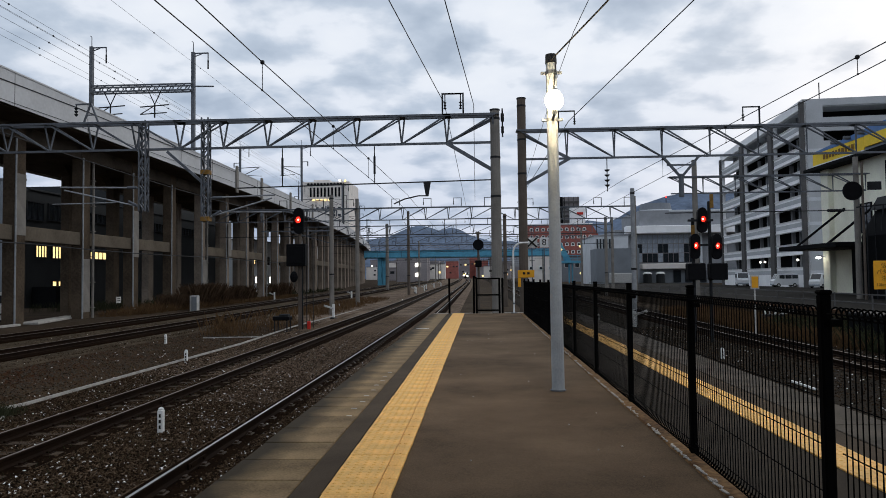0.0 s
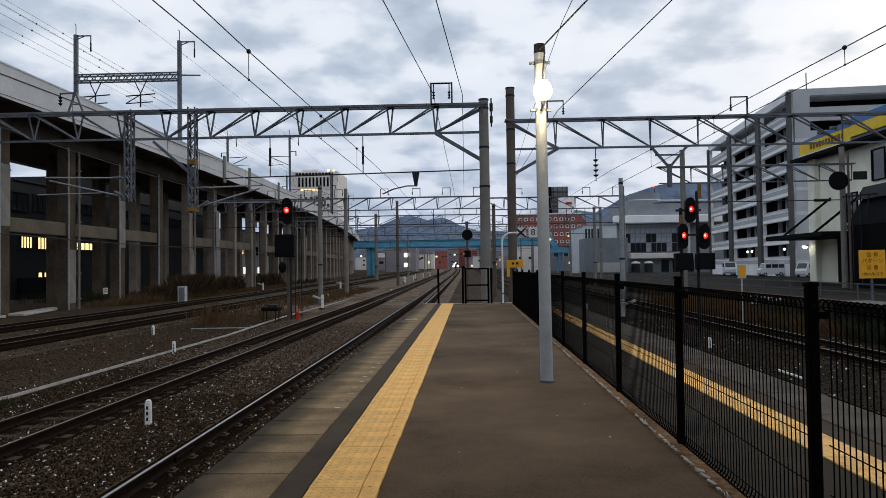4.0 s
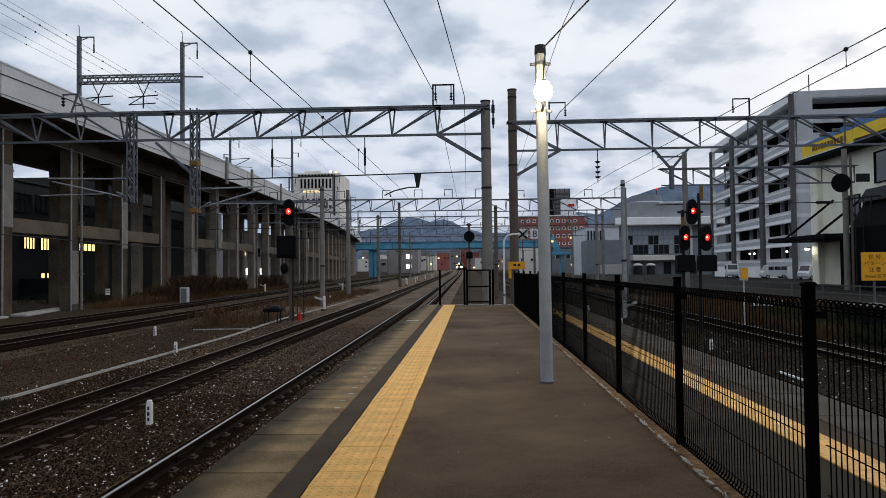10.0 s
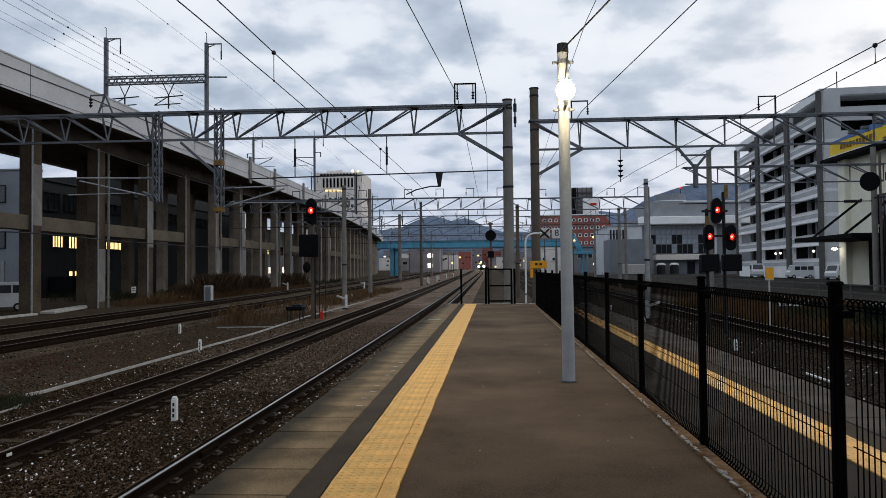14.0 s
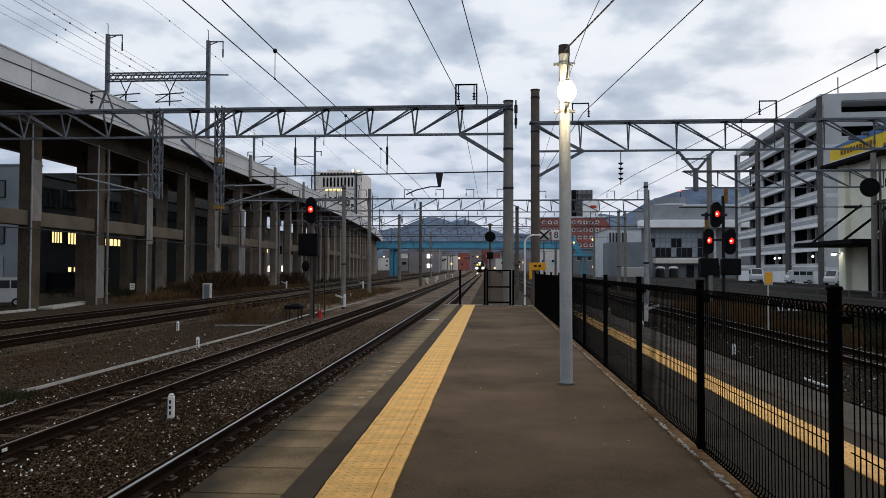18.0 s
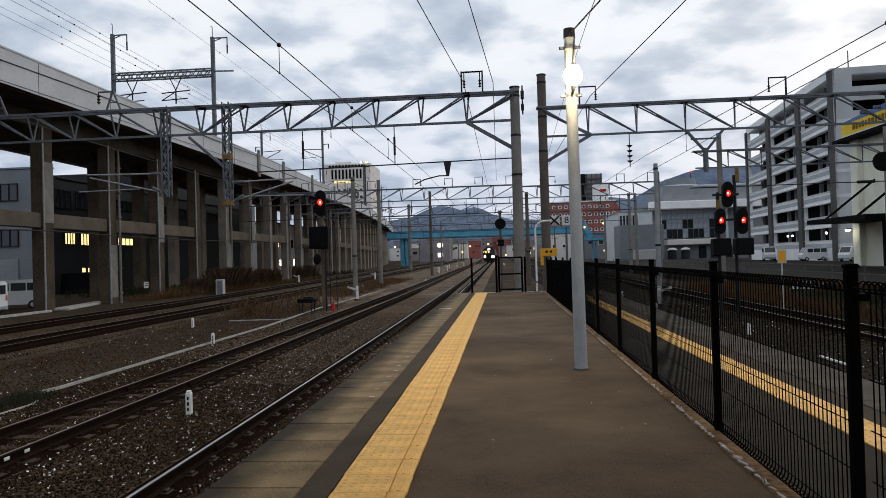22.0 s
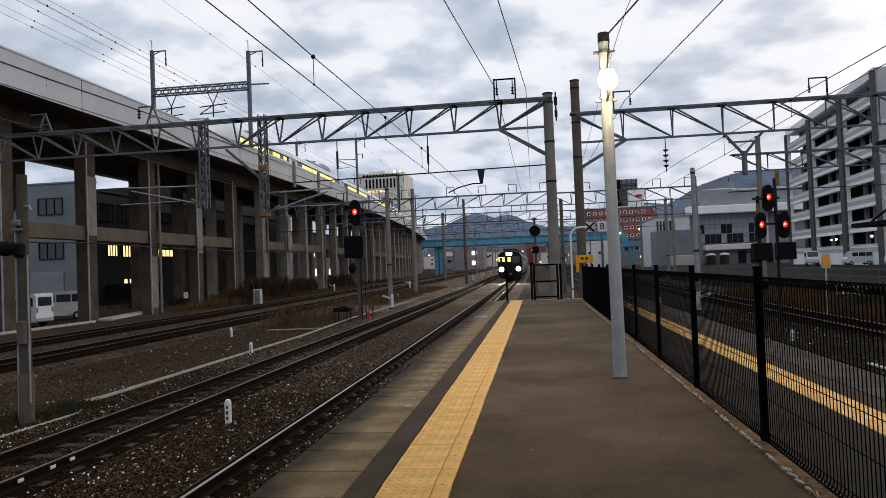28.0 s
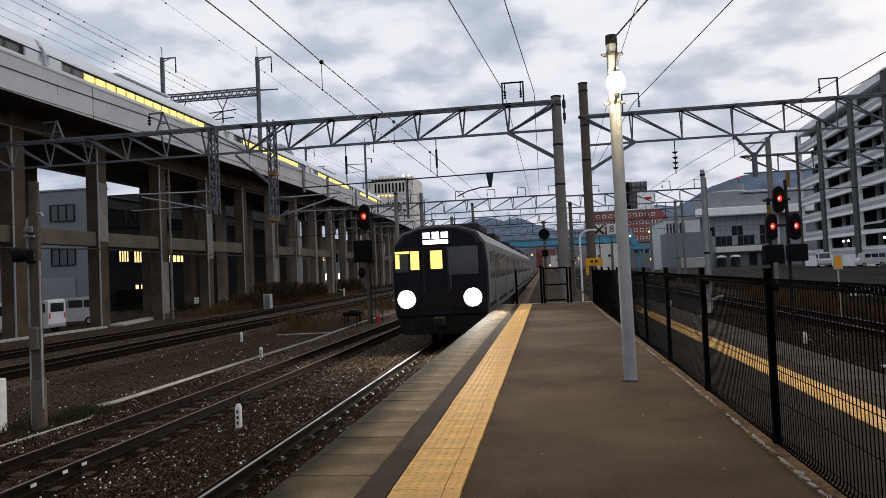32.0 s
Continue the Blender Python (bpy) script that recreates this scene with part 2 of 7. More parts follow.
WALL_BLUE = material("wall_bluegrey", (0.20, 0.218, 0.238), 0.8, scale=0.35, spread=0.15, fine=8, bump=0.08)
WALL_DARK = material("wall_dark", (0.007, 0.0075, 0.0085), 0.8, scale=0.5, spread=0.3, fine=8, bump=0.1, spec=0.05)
WALL_CREAM = material("wall_cream", (0.92, 0.875, 0.72), 0.8, scale=0.4, spread=0.14, fine=8, bump=0.08)
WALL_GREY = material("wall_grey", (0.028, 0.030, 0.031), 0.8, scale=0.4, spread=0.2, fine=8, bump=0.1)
WALL_MID = material("wall_midgrey", (0.60, 0.62, 0.645), 0.8, scale=0.4, spread=0.16, fine=8, bump=0.08)
WALL_BEIGE = material("wall_beige", (0.74, 0.69, 0.64), 0.8, scale=0.3, spread=0.14, fine=8, bump=0.08)
# red desaturated, distance haze included in the colour
BRICK_RED = material("brick_red", (0.31, 0.105, 0.085), 0.85, scale=0.4, spread=0.2, fine=12, bump=0.15)
BRIDGE_BLUE = material("bridge_blue", (0.10, 0.33, 0.47), 0.6, scale=0.6, spread=0.2, fine=10, bump=0.05)
BANNER_YELLOW = material("banner_yellow", (0.85, 0.58, 0.04), 0.6, scale=1, spread=0.12, fine=10, bump=0.03)
BANNER_BLUE = material("banner_blue", (0.10, 0.20, 0.42), 0.6, scale=1, spread=0.12, fine=10, bump=0.03)
# distant woods with the blue air haze mixed into their colour
MOUNTAIN = material("mountain_woods_haze", (0.105, 0.14, 0.20), 0.95, scale=0.02, spread=0.4, fine=0.12, bump=0.6, depth=3)
# grey lifted to carry the distance haze
FAR_GREY = material("far_building_haze", (0.255, 0.235, 0.24), 0.85, scale=0.1, spread=0.25, fine=2, bump=0.05)
LEAF = material("dry_leaf", (0.13, 0.065, 0.028), 0.85, scale=8, spread=0.6, fine=60, bump=0.1, spec=0.05)
PILLAR = material("pillar_grey", (0.095, 0.092, 0.09), 0.8, scale=0.5, spread=0.2, fine=8, bump=0.1)
STRIPE = material("stripe_grey", (0.46, 0.475, 0.49), 0.8, scale=0.4, spread=0.12, fine=8, bump=0.05)
BED_DARK = material("dark_ballast", (0.018, 0.0135, 0.009), 0.95, scale=0.6, spread=0.5, fine=16, grain=0.9, bump=1.0, depth=0.06, spec=0.05)
GRASS = material("dry_grass", (0.105, 0.062, 0.030), 0.9, scale=2, spread=0.6, fine=30, bump=0.1, spec=0.05)
SHRUB = material("dark_shrub", (0.035, 0.038, 0.02), 0.9, scale=3, spread=0.6, fine=30, bump=0.1, spec=0.05)
VAN_WHITE = material("van_white", (0.68, 0.69, 0.70), 0.35, scale=3, spread=0.08, fine=20, bump=0.0)
VAN_GREY = material("van_grey", (0.30, 0.33, 0.36), 0.35, scale=3, spread=0.1, fine=20, bump=0.0)
TYRE = material("tyre", (0.015, 0.015, 0.015), 0.85, bump=0.1)
TRAIN_STEEL = material("train_steel", (0.19, 0.185, 0.18), 0.45, metal=0.4, scale=1.5, spread=0.12, fine=20, bump=0.03)
TRAIN_BLACK = material("train_black", (0.012, 0.012, 0.016), 0.4, scale=2, spread=0.3, fine=20, bump=0.02, spec=0.05)
TRAIN_UNDER = material("train_underframe", (0.014, 0.013, 0.012), 0.8, scale=4, spread=0.4, fine=20, bump=0.2, spec=0.05)
EXPRESS_WHITE = material("express_white", (0.66, 0.69, 0.72), 0.25, scale=1, spread=0.06, fine=10, bump=0.0)
LIT_WARM = glow("lit_window", (1.0, 0.72, 0.30), 1.6)
LIT_YELLOW = glow("cabin_light", (1.0, 0.78, 0.18), 1.5)
LIT_WHITE = glow("lit_white", (1.0, 0.94, 0.85), 3.0)
LIT_LAMP = glow("bright_lamp", (1.0, 0.95, 0.84), 12.0)
LAMP_GLOW = glow("lamp_bulb", (1.0, 0.78, 0.46), 150.0)
RED_LIGHT = glow("red_light", (1.0, 0.02, 0.01), 3.2)
RED_CORE = glow("red_core", (1.0, 0.42, 0.28), 6.0)
HEADLIGHT = glow("headlight", (1.0, 0.93, 0.80), 500.0)
SIGN_LIGHT = glow("destination_sign", (1.0, 0.95, 0.98), 3.0)


# ---- mesh building ----
class M:
    """A mesh in the making."""

    def __init__(self):
        self.v, self.f = [], []

    def add(self, verts, faces):
        o = len(self.v)
        self.v += [tuple(p) for p in verts]
        self.f += [tuple(i + o for i in f) for f in faces]
        return self

    def box(self, c, s, bev=0.0, rot=None, taper=1.0):
        """A box of size s round c; bev chamfers its edges."""
        x, y, z = (k / 2 for k in s)
        b = min(bev, x * 0.9, y * 0.9, z * 0.9)
        if b <= 0:
            pts = [(i * x * (taper if k > 0 else 1), j * y * (taper if k > 0 else 1), k * z) for i in (-1, 1) for j in (-1, 1) for k in (-1, 1)]
            fs = [(0, 1, 3, 2), (4, 6, 7, 5), (0, 4, 5, 1), (2, 3, 7, 6), (0, 2, 6, 4), (1, 5, 7, 3)]
        else:
            pts, idx = [], {}
            for i in (-1, 1):
                for j in (-1, 1):
                    for k in (-1, 1):
                        for a in range(3):
                            p = [i * (x - b), j * (y - b), k * (z - b)]
                            p[a] = (i * x, j * y, k * z)[a]
                            idx[i, j, k, a] = len(pts)
                            pts.append(p)
            fs = []
            for a in range(3):
                o1, o2 = [q for q in range(3) if q != a]
                for s_ in (-1, 1):
                    ring = []
                    for d1, d2 in ((-1, -1), (1, -1), (1, 1), (-1, 1)):
                        key = [0, 0, 0]
                        key[a], key[o1], key[o2] = s_, d1, d2
                        ring.append(idx[(*key, a)])
                    flip = (s_ > 0) == (a != 1)
                    fs.append(tuple(ring if flip else ring[::-1]))
                for d1 in (-1, 1):
                    for d2 in (-1, 1):
                        k0, k1 = [0, 0, 0], [0, 0, 0]
                        k0[a], k1[a] = -1, 1
                        k0[o1] = k1[o1] = d1
                        k0[o2] = k1[o2] = d2
                        q = (idx[(*k0, o1)], idx[(*k1, o1)], idx[(*k1, o2)], idx[(*k0, o2)])
                        fs.append(q if (d1 * d2 > 0) == (a != 1) else q[::-1])
            for i in (-1, 1):
                for j in (-1, 1):
                    for k in (-1, 1):
                        q = tuple(idx[i, j, k, a] for a in range(3))
                        fs.append(q if i * j * k > 0 else q[::-1])
        if rot is not None:
            pts = [rot @ Vector(p) for p in pts]
        return self.add([(p[0] + c[0], p[1] + c[1], p[2] + c[2]) for p in pts], fs)

    def tube(self, a, b, r, r2=None, n=8, cap=True):
        a, b = Vector(a), Vector(b)
        r2 = r if r2 is None else r2
        d = (b - a).normalized()
        u = d.orthogonal().normalized()
        w = d.cross(u)
        pts = []
        for c, q in ((a, r), (b, r2)):
            for i in range(n):
                t = 2 * math.pi * (i + 0.5) / n
                pts.append(c + (u * math.cos(t) + w * math.sin(t)) * q)
        fs = [(i, (i + 1) % n, n + (i + 1) % n, n + i) for i in range(n)]
        if cap:
            fs += [tuple(range(n))[::-1], tuple(range(n, 2 * n))]
        return self.add(pts, fs)

    def path(self, pts, r, n=6):
        """One bent tube through the points."""
        pts = [Vector(q) for q in pts]
        o = len(self.v)
        u = None
        for k, c in enumerate(pts):
            d = (pts[min(k + 1, len(pts) - 1)] - pts[max(k - 1, 0)]).normalized()
            u = d.orthogonal().normalized() if u is None else (u - d * u.dot(d)).normalized()
            w = d.cross(u)
            for i in range(n):
                t = 2 * math.pi * i / n
                self.v.append(tuple(c + (u * math.cos(t) + w * math.sin(t)) * r))
        for k in range(len(pts) - 1):
            for i in range(n):
                a, b = o + k * n + i, o + k * n + (i + 1) % n
                self.f.append((a, b, b + n, a + n))
        e = o + (len(pts) - 1) * n
        self.f += [tuple(range(o, o + n))[::-1], tuple(range(e, e + n))]
        return self

    def bar(self, a, b, w, h=None):
        """A square bar from a to b."""
        a, b = Vector(a), Vector(b)
        d = b - a
        q = d.to_track_quat("Y", "Z").to_matrix()
        return self.box((a + b) / 2, (w, d.length, h or w), 0, q)

    def sweep(self, section, stations, close=True):
        """A closed section of (x, z) drawn along stations of (x, y, z)."""
        n, o = len(section), len(self.v)
        for sx, sy, sz in stations:
            self.v += [(sx + px, sy, sz + pz) for px, pz in section]
        for k in range(len(stations) - 1):
            for i in range(n if close else n - 1):
                j = (i + 1) % n
                self.f.append((o + k * n + i, o + k * n + n + i, o + k * n + n + j, o + k * n + j))
        if close:
            self.f.append(tuple(o + i for i in range(n)))
            self.f.append(tuple(o + (len(stations) - 1) * n + i for i in range(n))[::-1])
        return self

    def prism(self, outline, x0, x1, axis=0):
        """A flat outline in the two other axes, drawn from x0 to x1 along axis."""
        n = len(outline)
        pts = []
        for x in (x0, x1):
            for a, b in outline:
                p = [a, b]
                p.insert(axis, x)
                pts.append(p)
        return self.add(pts, [tuple(range(n))[::-1], tuple(range(n, 2 * n))] + [(i, (i + 1) % n, n + (i + 1) % n, n + i) for i in range(n)])

    def ball(self, c, r, n=10, m=6, squash=(1, 1, 1)):
        pts = [(c[0], c[1], c[2] - r * squash[2])]
        for j in range(1, m):
            t = math.pi * j / m - math.pi / 2
            for i in range(n):
                p = 2 * math.pi * i / n
                pts.append((c[0] + r * squash[0] * math.cos(t) * math.cos(p), c[1] + r * squash[1] * math.cos(t) * math.sin(p), c[2] + r * squash[2] * math.sin(t)))
        pts.append((c[0], c[1], c[2] + r * squash[2]))
        fs = [(0, 1 + (i + 1) % n, 1 + i) for i in range(n)]
        for j in range(m - 2):
            for i in range(n):
                a, b = 1 + j * n + i, 1 + j * n + (i + 1) % n
                fs.append((a, b, b + n, a + n))
        e = len(pts) - 1
        fs += [(e, e - n + i, e - n + (i + 1) % n) for i in range(n)]
        return self.add(pts, fs)

    def mesh(self, name, mat, smooth=False):
        me = bpy.data.meshes.new(name)
        me.from_pydata(self.v, [], self.f)
        me.materials.append(mat)
        if smooth:
            me.shade_smooth()
        b = bmesh.new()
        b.from_mesh(me)
        bmesh.ops.recalc_face_normals(b, faces=b.faces)
        b.to_mesh(me)
        b.free()
        return me


def part(name, m, mat, parent, label="", smooth=False):
    """One mesh object under a thing or a part, in its space."""
    ob = new(name, m.mesh(name, mat, smooth) if isinstance(m, M) else m)
    ob.parent = parent
    return tagged(ob, label)


def thing(name, label, category, group="", at=(0, 0, 0), turn=0.0, kind=""):
    """An Empty at the base of a thing."""
    ob = new(name)
    ob.empty_display_size = 0.3
    ob.matrix_basis = pose(*at, 0, 0, turn)
    return tagged(ob, label, category, group, kind)


def solid(name, m, mat, label, category="", group="", kind="", smooth=False):
    """A thing of one mesh."""
    return tagged(new(name, m.mesh(name, mat, smooth)), label, category, group, kind)


def lettering(name, text, size, mat, parent, m, label=""):
    """Raised letters as a mesh part."""
    cu = bpy.data.curves.new(name, "FONT")
    cu.body, cu.size, cu.extrude, cu.align_x, cu.align_y = text, size, 0.004, "CENTER", "CENTER"
    ob = new(name, cu)
    me = bpy.data.meshes.new_from_object(ob.evaluated_get(bpy.context.evaluated_depsgraph_get()))
    bpy.data.objects.remove(ob)
    me.materials.clear()
    me.materials.append(mat)
    res = new(name, me)
    res.parent = parent
    res.matrix_basis = m
    return tagged(res, label)


# ---- plan: the platform's top is at zero, rails at RAIL ----
RAIL, GROUND = -1.065, -1.25
END = 24.3


def rise(y):
    return 0.0 if y < 40 else 0.0058 * (min(y, 330) - 40)


def bend(y):
    return 0.0 if y < 150 else -6e-5 * (y - 150) ** 2



def vbend(y):
    """The viaduct's slow curve away from the tracks."""
    return 0.0 if y < 45 else -(min(y, 300.0) - 45) ** 2 / 2600.0 - max(0.0, y - 300.0) * 0.196


# ---- ground ----
g = M()
xs = [-3000, -900, -300, -120, -60, -34, -22.6, -14, 0, 14, 30, 60, 120, 300, 900, 3000]
ys = [-900, -200, -60, -20, 0, 40, 80, 120, 160, 200, 240, 280, 330, 600, 1500, 4000]
for y in ys:
    for x in xs:
        g.v.append((x, y, GROUND - 0.10 + rise(y)))
for j in range(len(ys) - 1):
    for i in range(len(xs) - 1):
        a = j * len(xs) + i
        g.f.append((a, a + 1, a + 1 + len(xs), a + len(xs)))
solid("ground", g, EARTH, "dark earth and grit round the tracks", "ground", kind="structure")


def strip(x0, x1, y0, y1, z, edge=0.0, step=20.0):
    """A slightly crowned bed along the tracks."""
    n = max(2, int((y1 - y0) / step) + 1)
    st = [(bend(y), y, z + rise(y)) for y in np.linspace(y0, y1, n)]
    m = M()
    return m.sweep([(x0 - edge, -0.22), (x0, 0), (x1, 0), (x1 + edge, -0.22)], st)


# sky sheen and haze on the distant ballast put into this paler copy
BALLAST_FAR_PALE = material("far_pale_ballast", (0.155, 0.116, 0.086), 0.95, scale=0.6, spread=0.5, fine=16, grain=0.9, tint=(0.050, 0.034, 0.023), bump=1.0, depth=0.06, spec=0.05)
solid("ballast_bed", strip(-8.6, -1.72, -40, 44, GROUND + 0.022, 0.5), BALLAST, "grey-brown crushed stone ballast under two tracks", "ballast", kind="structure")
solid("ballast_bed", strip(-8.6, -1.72, 44, 480, GROUND + 0.022, 0.5), BALLAST_FAR_PALE, "paler crushed stone ballast farther along two tracks", "ballast", kind="structure")
GRAVEL_PALE = material("gravel_pale", (0.072, 0.055, 0.037), 0.95, scale=0.5, spread=0.45, fine=16, grain=0.9, bump=1.0, depth=0.06, spec=0.05, tint=(0.028, 0.020, 0.012))
solid("ballast_bed", strip(-22.4, -14.1, -40, 480, GROUND + 0.022, 0.4), GRAVEL_PALE, "dark ballast under the tracks beside the viaduct", "ballast", kind="structure")
solid("ballast_bed", strip(3.4, 12.1, -40, 480, GROUND + 0.022, 0.4), BED_DARK, "dark ballast beyond the far platform edge", "ballast", kind="structure")
solid("gravel_verge", strip(-13.75, -9.1, -40, 40, GROUND - 0.05, 0.3), GRAVEL, "flat gravel between the tracks with dry weeds", "gravel", kind="structure")
solid("gravel_verge", strip(-13.75, -9.1, 40, 330, GROUND - 0.05, 0.3), BALLAST_FAR_PALE, "paler flat gravel between the distant tracks", "gravel", kind="structure")


# ---- tracks ----
def rail_section(w=0.065, h=0.15, foot=0.125):
    return [(-foot / 2, -h), (foot / 2, -h), (foot / 2, -h + 0.018), (0.012, -h + 0.04), (0.012, -0.045), (w / 2, -0.032), (w / 2, -0.006), (w / 2 - 0.008, 0), (-w / 2 + 0.008, 0), (-w / 2, -0.006), (-w / 2, -0.032), (-0.012, -0.045), (-0.012, -h + 0.04), (-foot / 2, -h + 0.018)]


def stations(x, y0, y1, z):
    y, out = y0, []
    while y < y1:
        out.append((x + bend(y), y, z + rise(y)))
        y += 60 if y < 100 and y + 60 < 40 else 10 if y >= 30 else 35
    out.append((x + bend(y1), y1, z + rise(y1)))
    return out


CLIP = material("clip_steel", (0.045, 0.030, 0.020), 0.5, metal=0.5, scale=6, spread=0.4, fine=60, bump=0.05)
sleeper_mesh = M().box((0, 0, -0.10), (1.62, 0.22, 0.17), 0.02).mesh("sleeper", SLEEPER)
plate_mesh = M().box((0, 0, 0), (0.30, 0.17, 0.02), 0.006).box((-0.1, 0, 0.02), (0.05, 0.09, 0.035), 0.008).box((0.1, 0, 0.02), (0.05, 0.09, 0.035), 0.008).mesh("rail_clip", CLIP)
plate_dark = M().box((0, 0, 0), (0.30, 0.17, 0.02), 0.006).box((-0.1, 0, 0.02), (0.05, 0.09, 0.035), 0.008).box((0.1, 0, 0.02), (0.05, 0.09, 0.035), 0.008).mesh("rail_clip", RAIL_SIDE)


fish_mesh = M().box((0, 0, 0), (0.026, 0.56, 0.075), 0.006).box((0, -0.2, 0), (0.05, 0.03, 0.03), 0.006).box((0, 0.2, 0), (0.05, 0.03, 0.03), 0.006).mesh("fishplate", RAIL_SIDE)


def track(cx, y0, y1, near, top, label, sink=0.0, joints=()):
    t = thing("railway_track", label, "railway track", "tracks", kind="structure")
    for s in (-0.5335, 0.5335):
        r = part("rail", M().sweep(rail_section(), stations(cx + s, y0, y1, RAIL - 0.002)), RAIL_SIDE, t)
        head = M().sweep([(-0.02, 0.0), (-0.016, 0.0035), (0.016, 0.0035), (0.02, 0.0)], stations(cx + s, y0, y1, RAIL - 0.001))
        part("running_surface", head, top, r, "worn shiny rail head")
    for yj in joints:
        for s in (-0.5335, 0.5335):
            for e in (-1, 1):
                part("fishplate", fish_mesh, RAIL_SIDE, t).matrix_basis = pose(cx + s + e * 0.03, yj + (0.4 if s > 0 else 0), RAIL - 0.085)
    rest = M()
    y = y0 + 0.3
    while y < min(y1, 260):
        if near[0] <= y <= near[1]:
            s = part("sleeper", sleeper_mesh, SLEEPER, t)
            s.matrix_basis = pose(cx, y, RAIL - 0.132 - sink + rise(y), 0, 0, random.uniform(-0.6, 0.6))
            if y < (42 if top is RAIL_TOP else 22):
                for e in (-0.5335, 0.5335):
                    c = part("rail_clip", plate_mesh if top is RAIL_TOP else plate_dark, None, t)
                    c.matrix_basis = pose(cx + e, y, RAIL - 0.148)
        else:
            rest.box((cx + bend(y), y, RAIL - 0.232 - sink + rise(y)), (1.7, 0.22, 0.17))
        y += 0.62
    if rest.v:
        tagged(part("sleepers", rest, SLEEPER, t), kind="stuff")
    return t


track(-3.26, -40, 490, (2, 42), RAIL_TOP, "railway track with a shiny worn rail beside the platform", 0.03, (9.2, 34.2))
track(-6.83, -40, 490, (4, 60), RAIL_WORN, "railway track with dark sleepers and rusty rails", 0.0, (13.5, 38.5))
track(-15.85, -40, 490, (12, 40), RAIL_WORN, "rusty railway track on dark ballast")
track(-20.35, -40, 490, (20, 40), RAIL_WORN, "rusty railway track beside the viaduct columns")
track(4.93, -40, 330, (20, 36), RAIL_WORN, "railway track at the far platform edge")
track(9.95, -40, 330, (8, 50), RAIL_WORN, "railway track with worn rails beyond the fence")

# loose ballast stones, near the platform
rng = np.random.default_rng(5)
RAILS = [c_ + e_ for c_ in (-3.26, -6.83) for e_ in (-0.5335, 0.5335)]


def stones(name, boxes, label, mat=None):
    base = np.array([(1, 0, 0), (-1, 0, 0), (0, 1, 0), (0, -1, 0), (0, 0, 1), (0, 0, -1)], float)
    tri = np.array([(0, 2, 4), (2, 1, 4), (1, 3, 4), (3, 0, 4), (2, 0, 5), (1, 2, 5), (3, 1, 5), (0, 3, 5)])
    vs, fs, off = [], [], 0
    for x0, x1, y0, y1, n, z, smin, smax in boxes:
        c = np.stack([rng.uniform(x0, x1, n), y0 + (y1 - y0) * rng.random(n) ** 1.25, np.full(n, z)], 1)
        for rx_ in RAILS:
            off_ = c[:, 0] - rx_
            near_ = (np.abs(off_) < 0.38) & (rng.random(n) < 0.9)
            c[near_, 0] += np.sign(off_[near_]) * 0.4
        s = rng.uniform(smin, smax, (n, 1, 1)) * rng.uniform(0.55, 1.35, (n, 6, 1))
        a = rng.uniform(0, 6.28, n)
        b = rng.uniform(-0.7, 0.7, n)
        rz = np.zeros((n, 3, 3))
        rz[:, 0, 0], rz[:, 0, 1], rz[:, 1, 0], rz[:, 1, 1], rz[:, 2, 2] = np.cos(a), -np.sin(a), np.sin(a), np.cos(a), 1
        rx = np.zeros((n, 3, 3))
        rx[:, 1, 1], rx[:, 1, 2], rx[:, 2, 1], rx[:, 2, 2], rx[:, 0, 0] = np.cos(b), -np.sin(b), np.sin(b), np.cos(b), 1
        p = np.einsum("nij,nkj->nki", rz @ rx, base[None] * s) * np.array((1, 1, 0.8)) + c[:, None]
        vs.append(p.reshape(-1, 3))
        fs.append((tri[None] + 6 * np.arange(n)[:, None, None] + off).reshape(-1, 3))
        off += 6 * n
    me = bpy.data.meshes.new(name)
    me.from_pydata(np.concatenate(vs), [], np.concatenate(fs))
    me.materials.append(mat or STONE_VARIED)
    return tagged(new(name, me), label, "ballast", kind="stuff")


# rust stain and the shadow beside the rails, both painted into one colour
RUST_AND_SHADOW = material("rust_and_shadow", (0.010, 0.0055, 0.003), 1.0, scale=2, spread=0.5, fine=30, bump=0.8, depth=0.03, spec=0.01)
STONE_GREY = material("stone_grey", (0.072, 0.058, 0.044), 0.9, scale=14, spread=0.65, fine=60, bump=0.3, spec=0.04)
STONE_VARIED = material("stone_varied", (0.115, 0.105, 0.095), 0.9, scale=9, spread=0.3, fine=60, bump=0.3, spec=0.04)
nt, lk = STONE_VARIED.node_tree.nodes, STONE_VARIED.node_tree.links
geo = nt.new("ShaderNodeNewGeometry")
sr = nt.new("ShaderNodeValToRGB")
for e, (p, c) in zip((sr.color_ramp.elements[0], sr.color_ramp.elements[1], sr.color_ramp.elements.new(0.6), sr.color_ramp.elements.new(0.9)),
                     ((0.0, (0.004, 0.0026, 0.0013, 1)), (1.0, (0.34, 0.30, 0.25, 1)), (0.6, (0.034, 0.0198, 0.0105, 1)), (0.975, (0.10, 0.068, 0.042, 1)))):
    e.position, e.color = p, c
lk.new(geo.outputs["Random Per Island"], sr.inputs[0])
lk.new(sr.outputs[0], nt["Principled BSDF"].inputs["Base Color"])
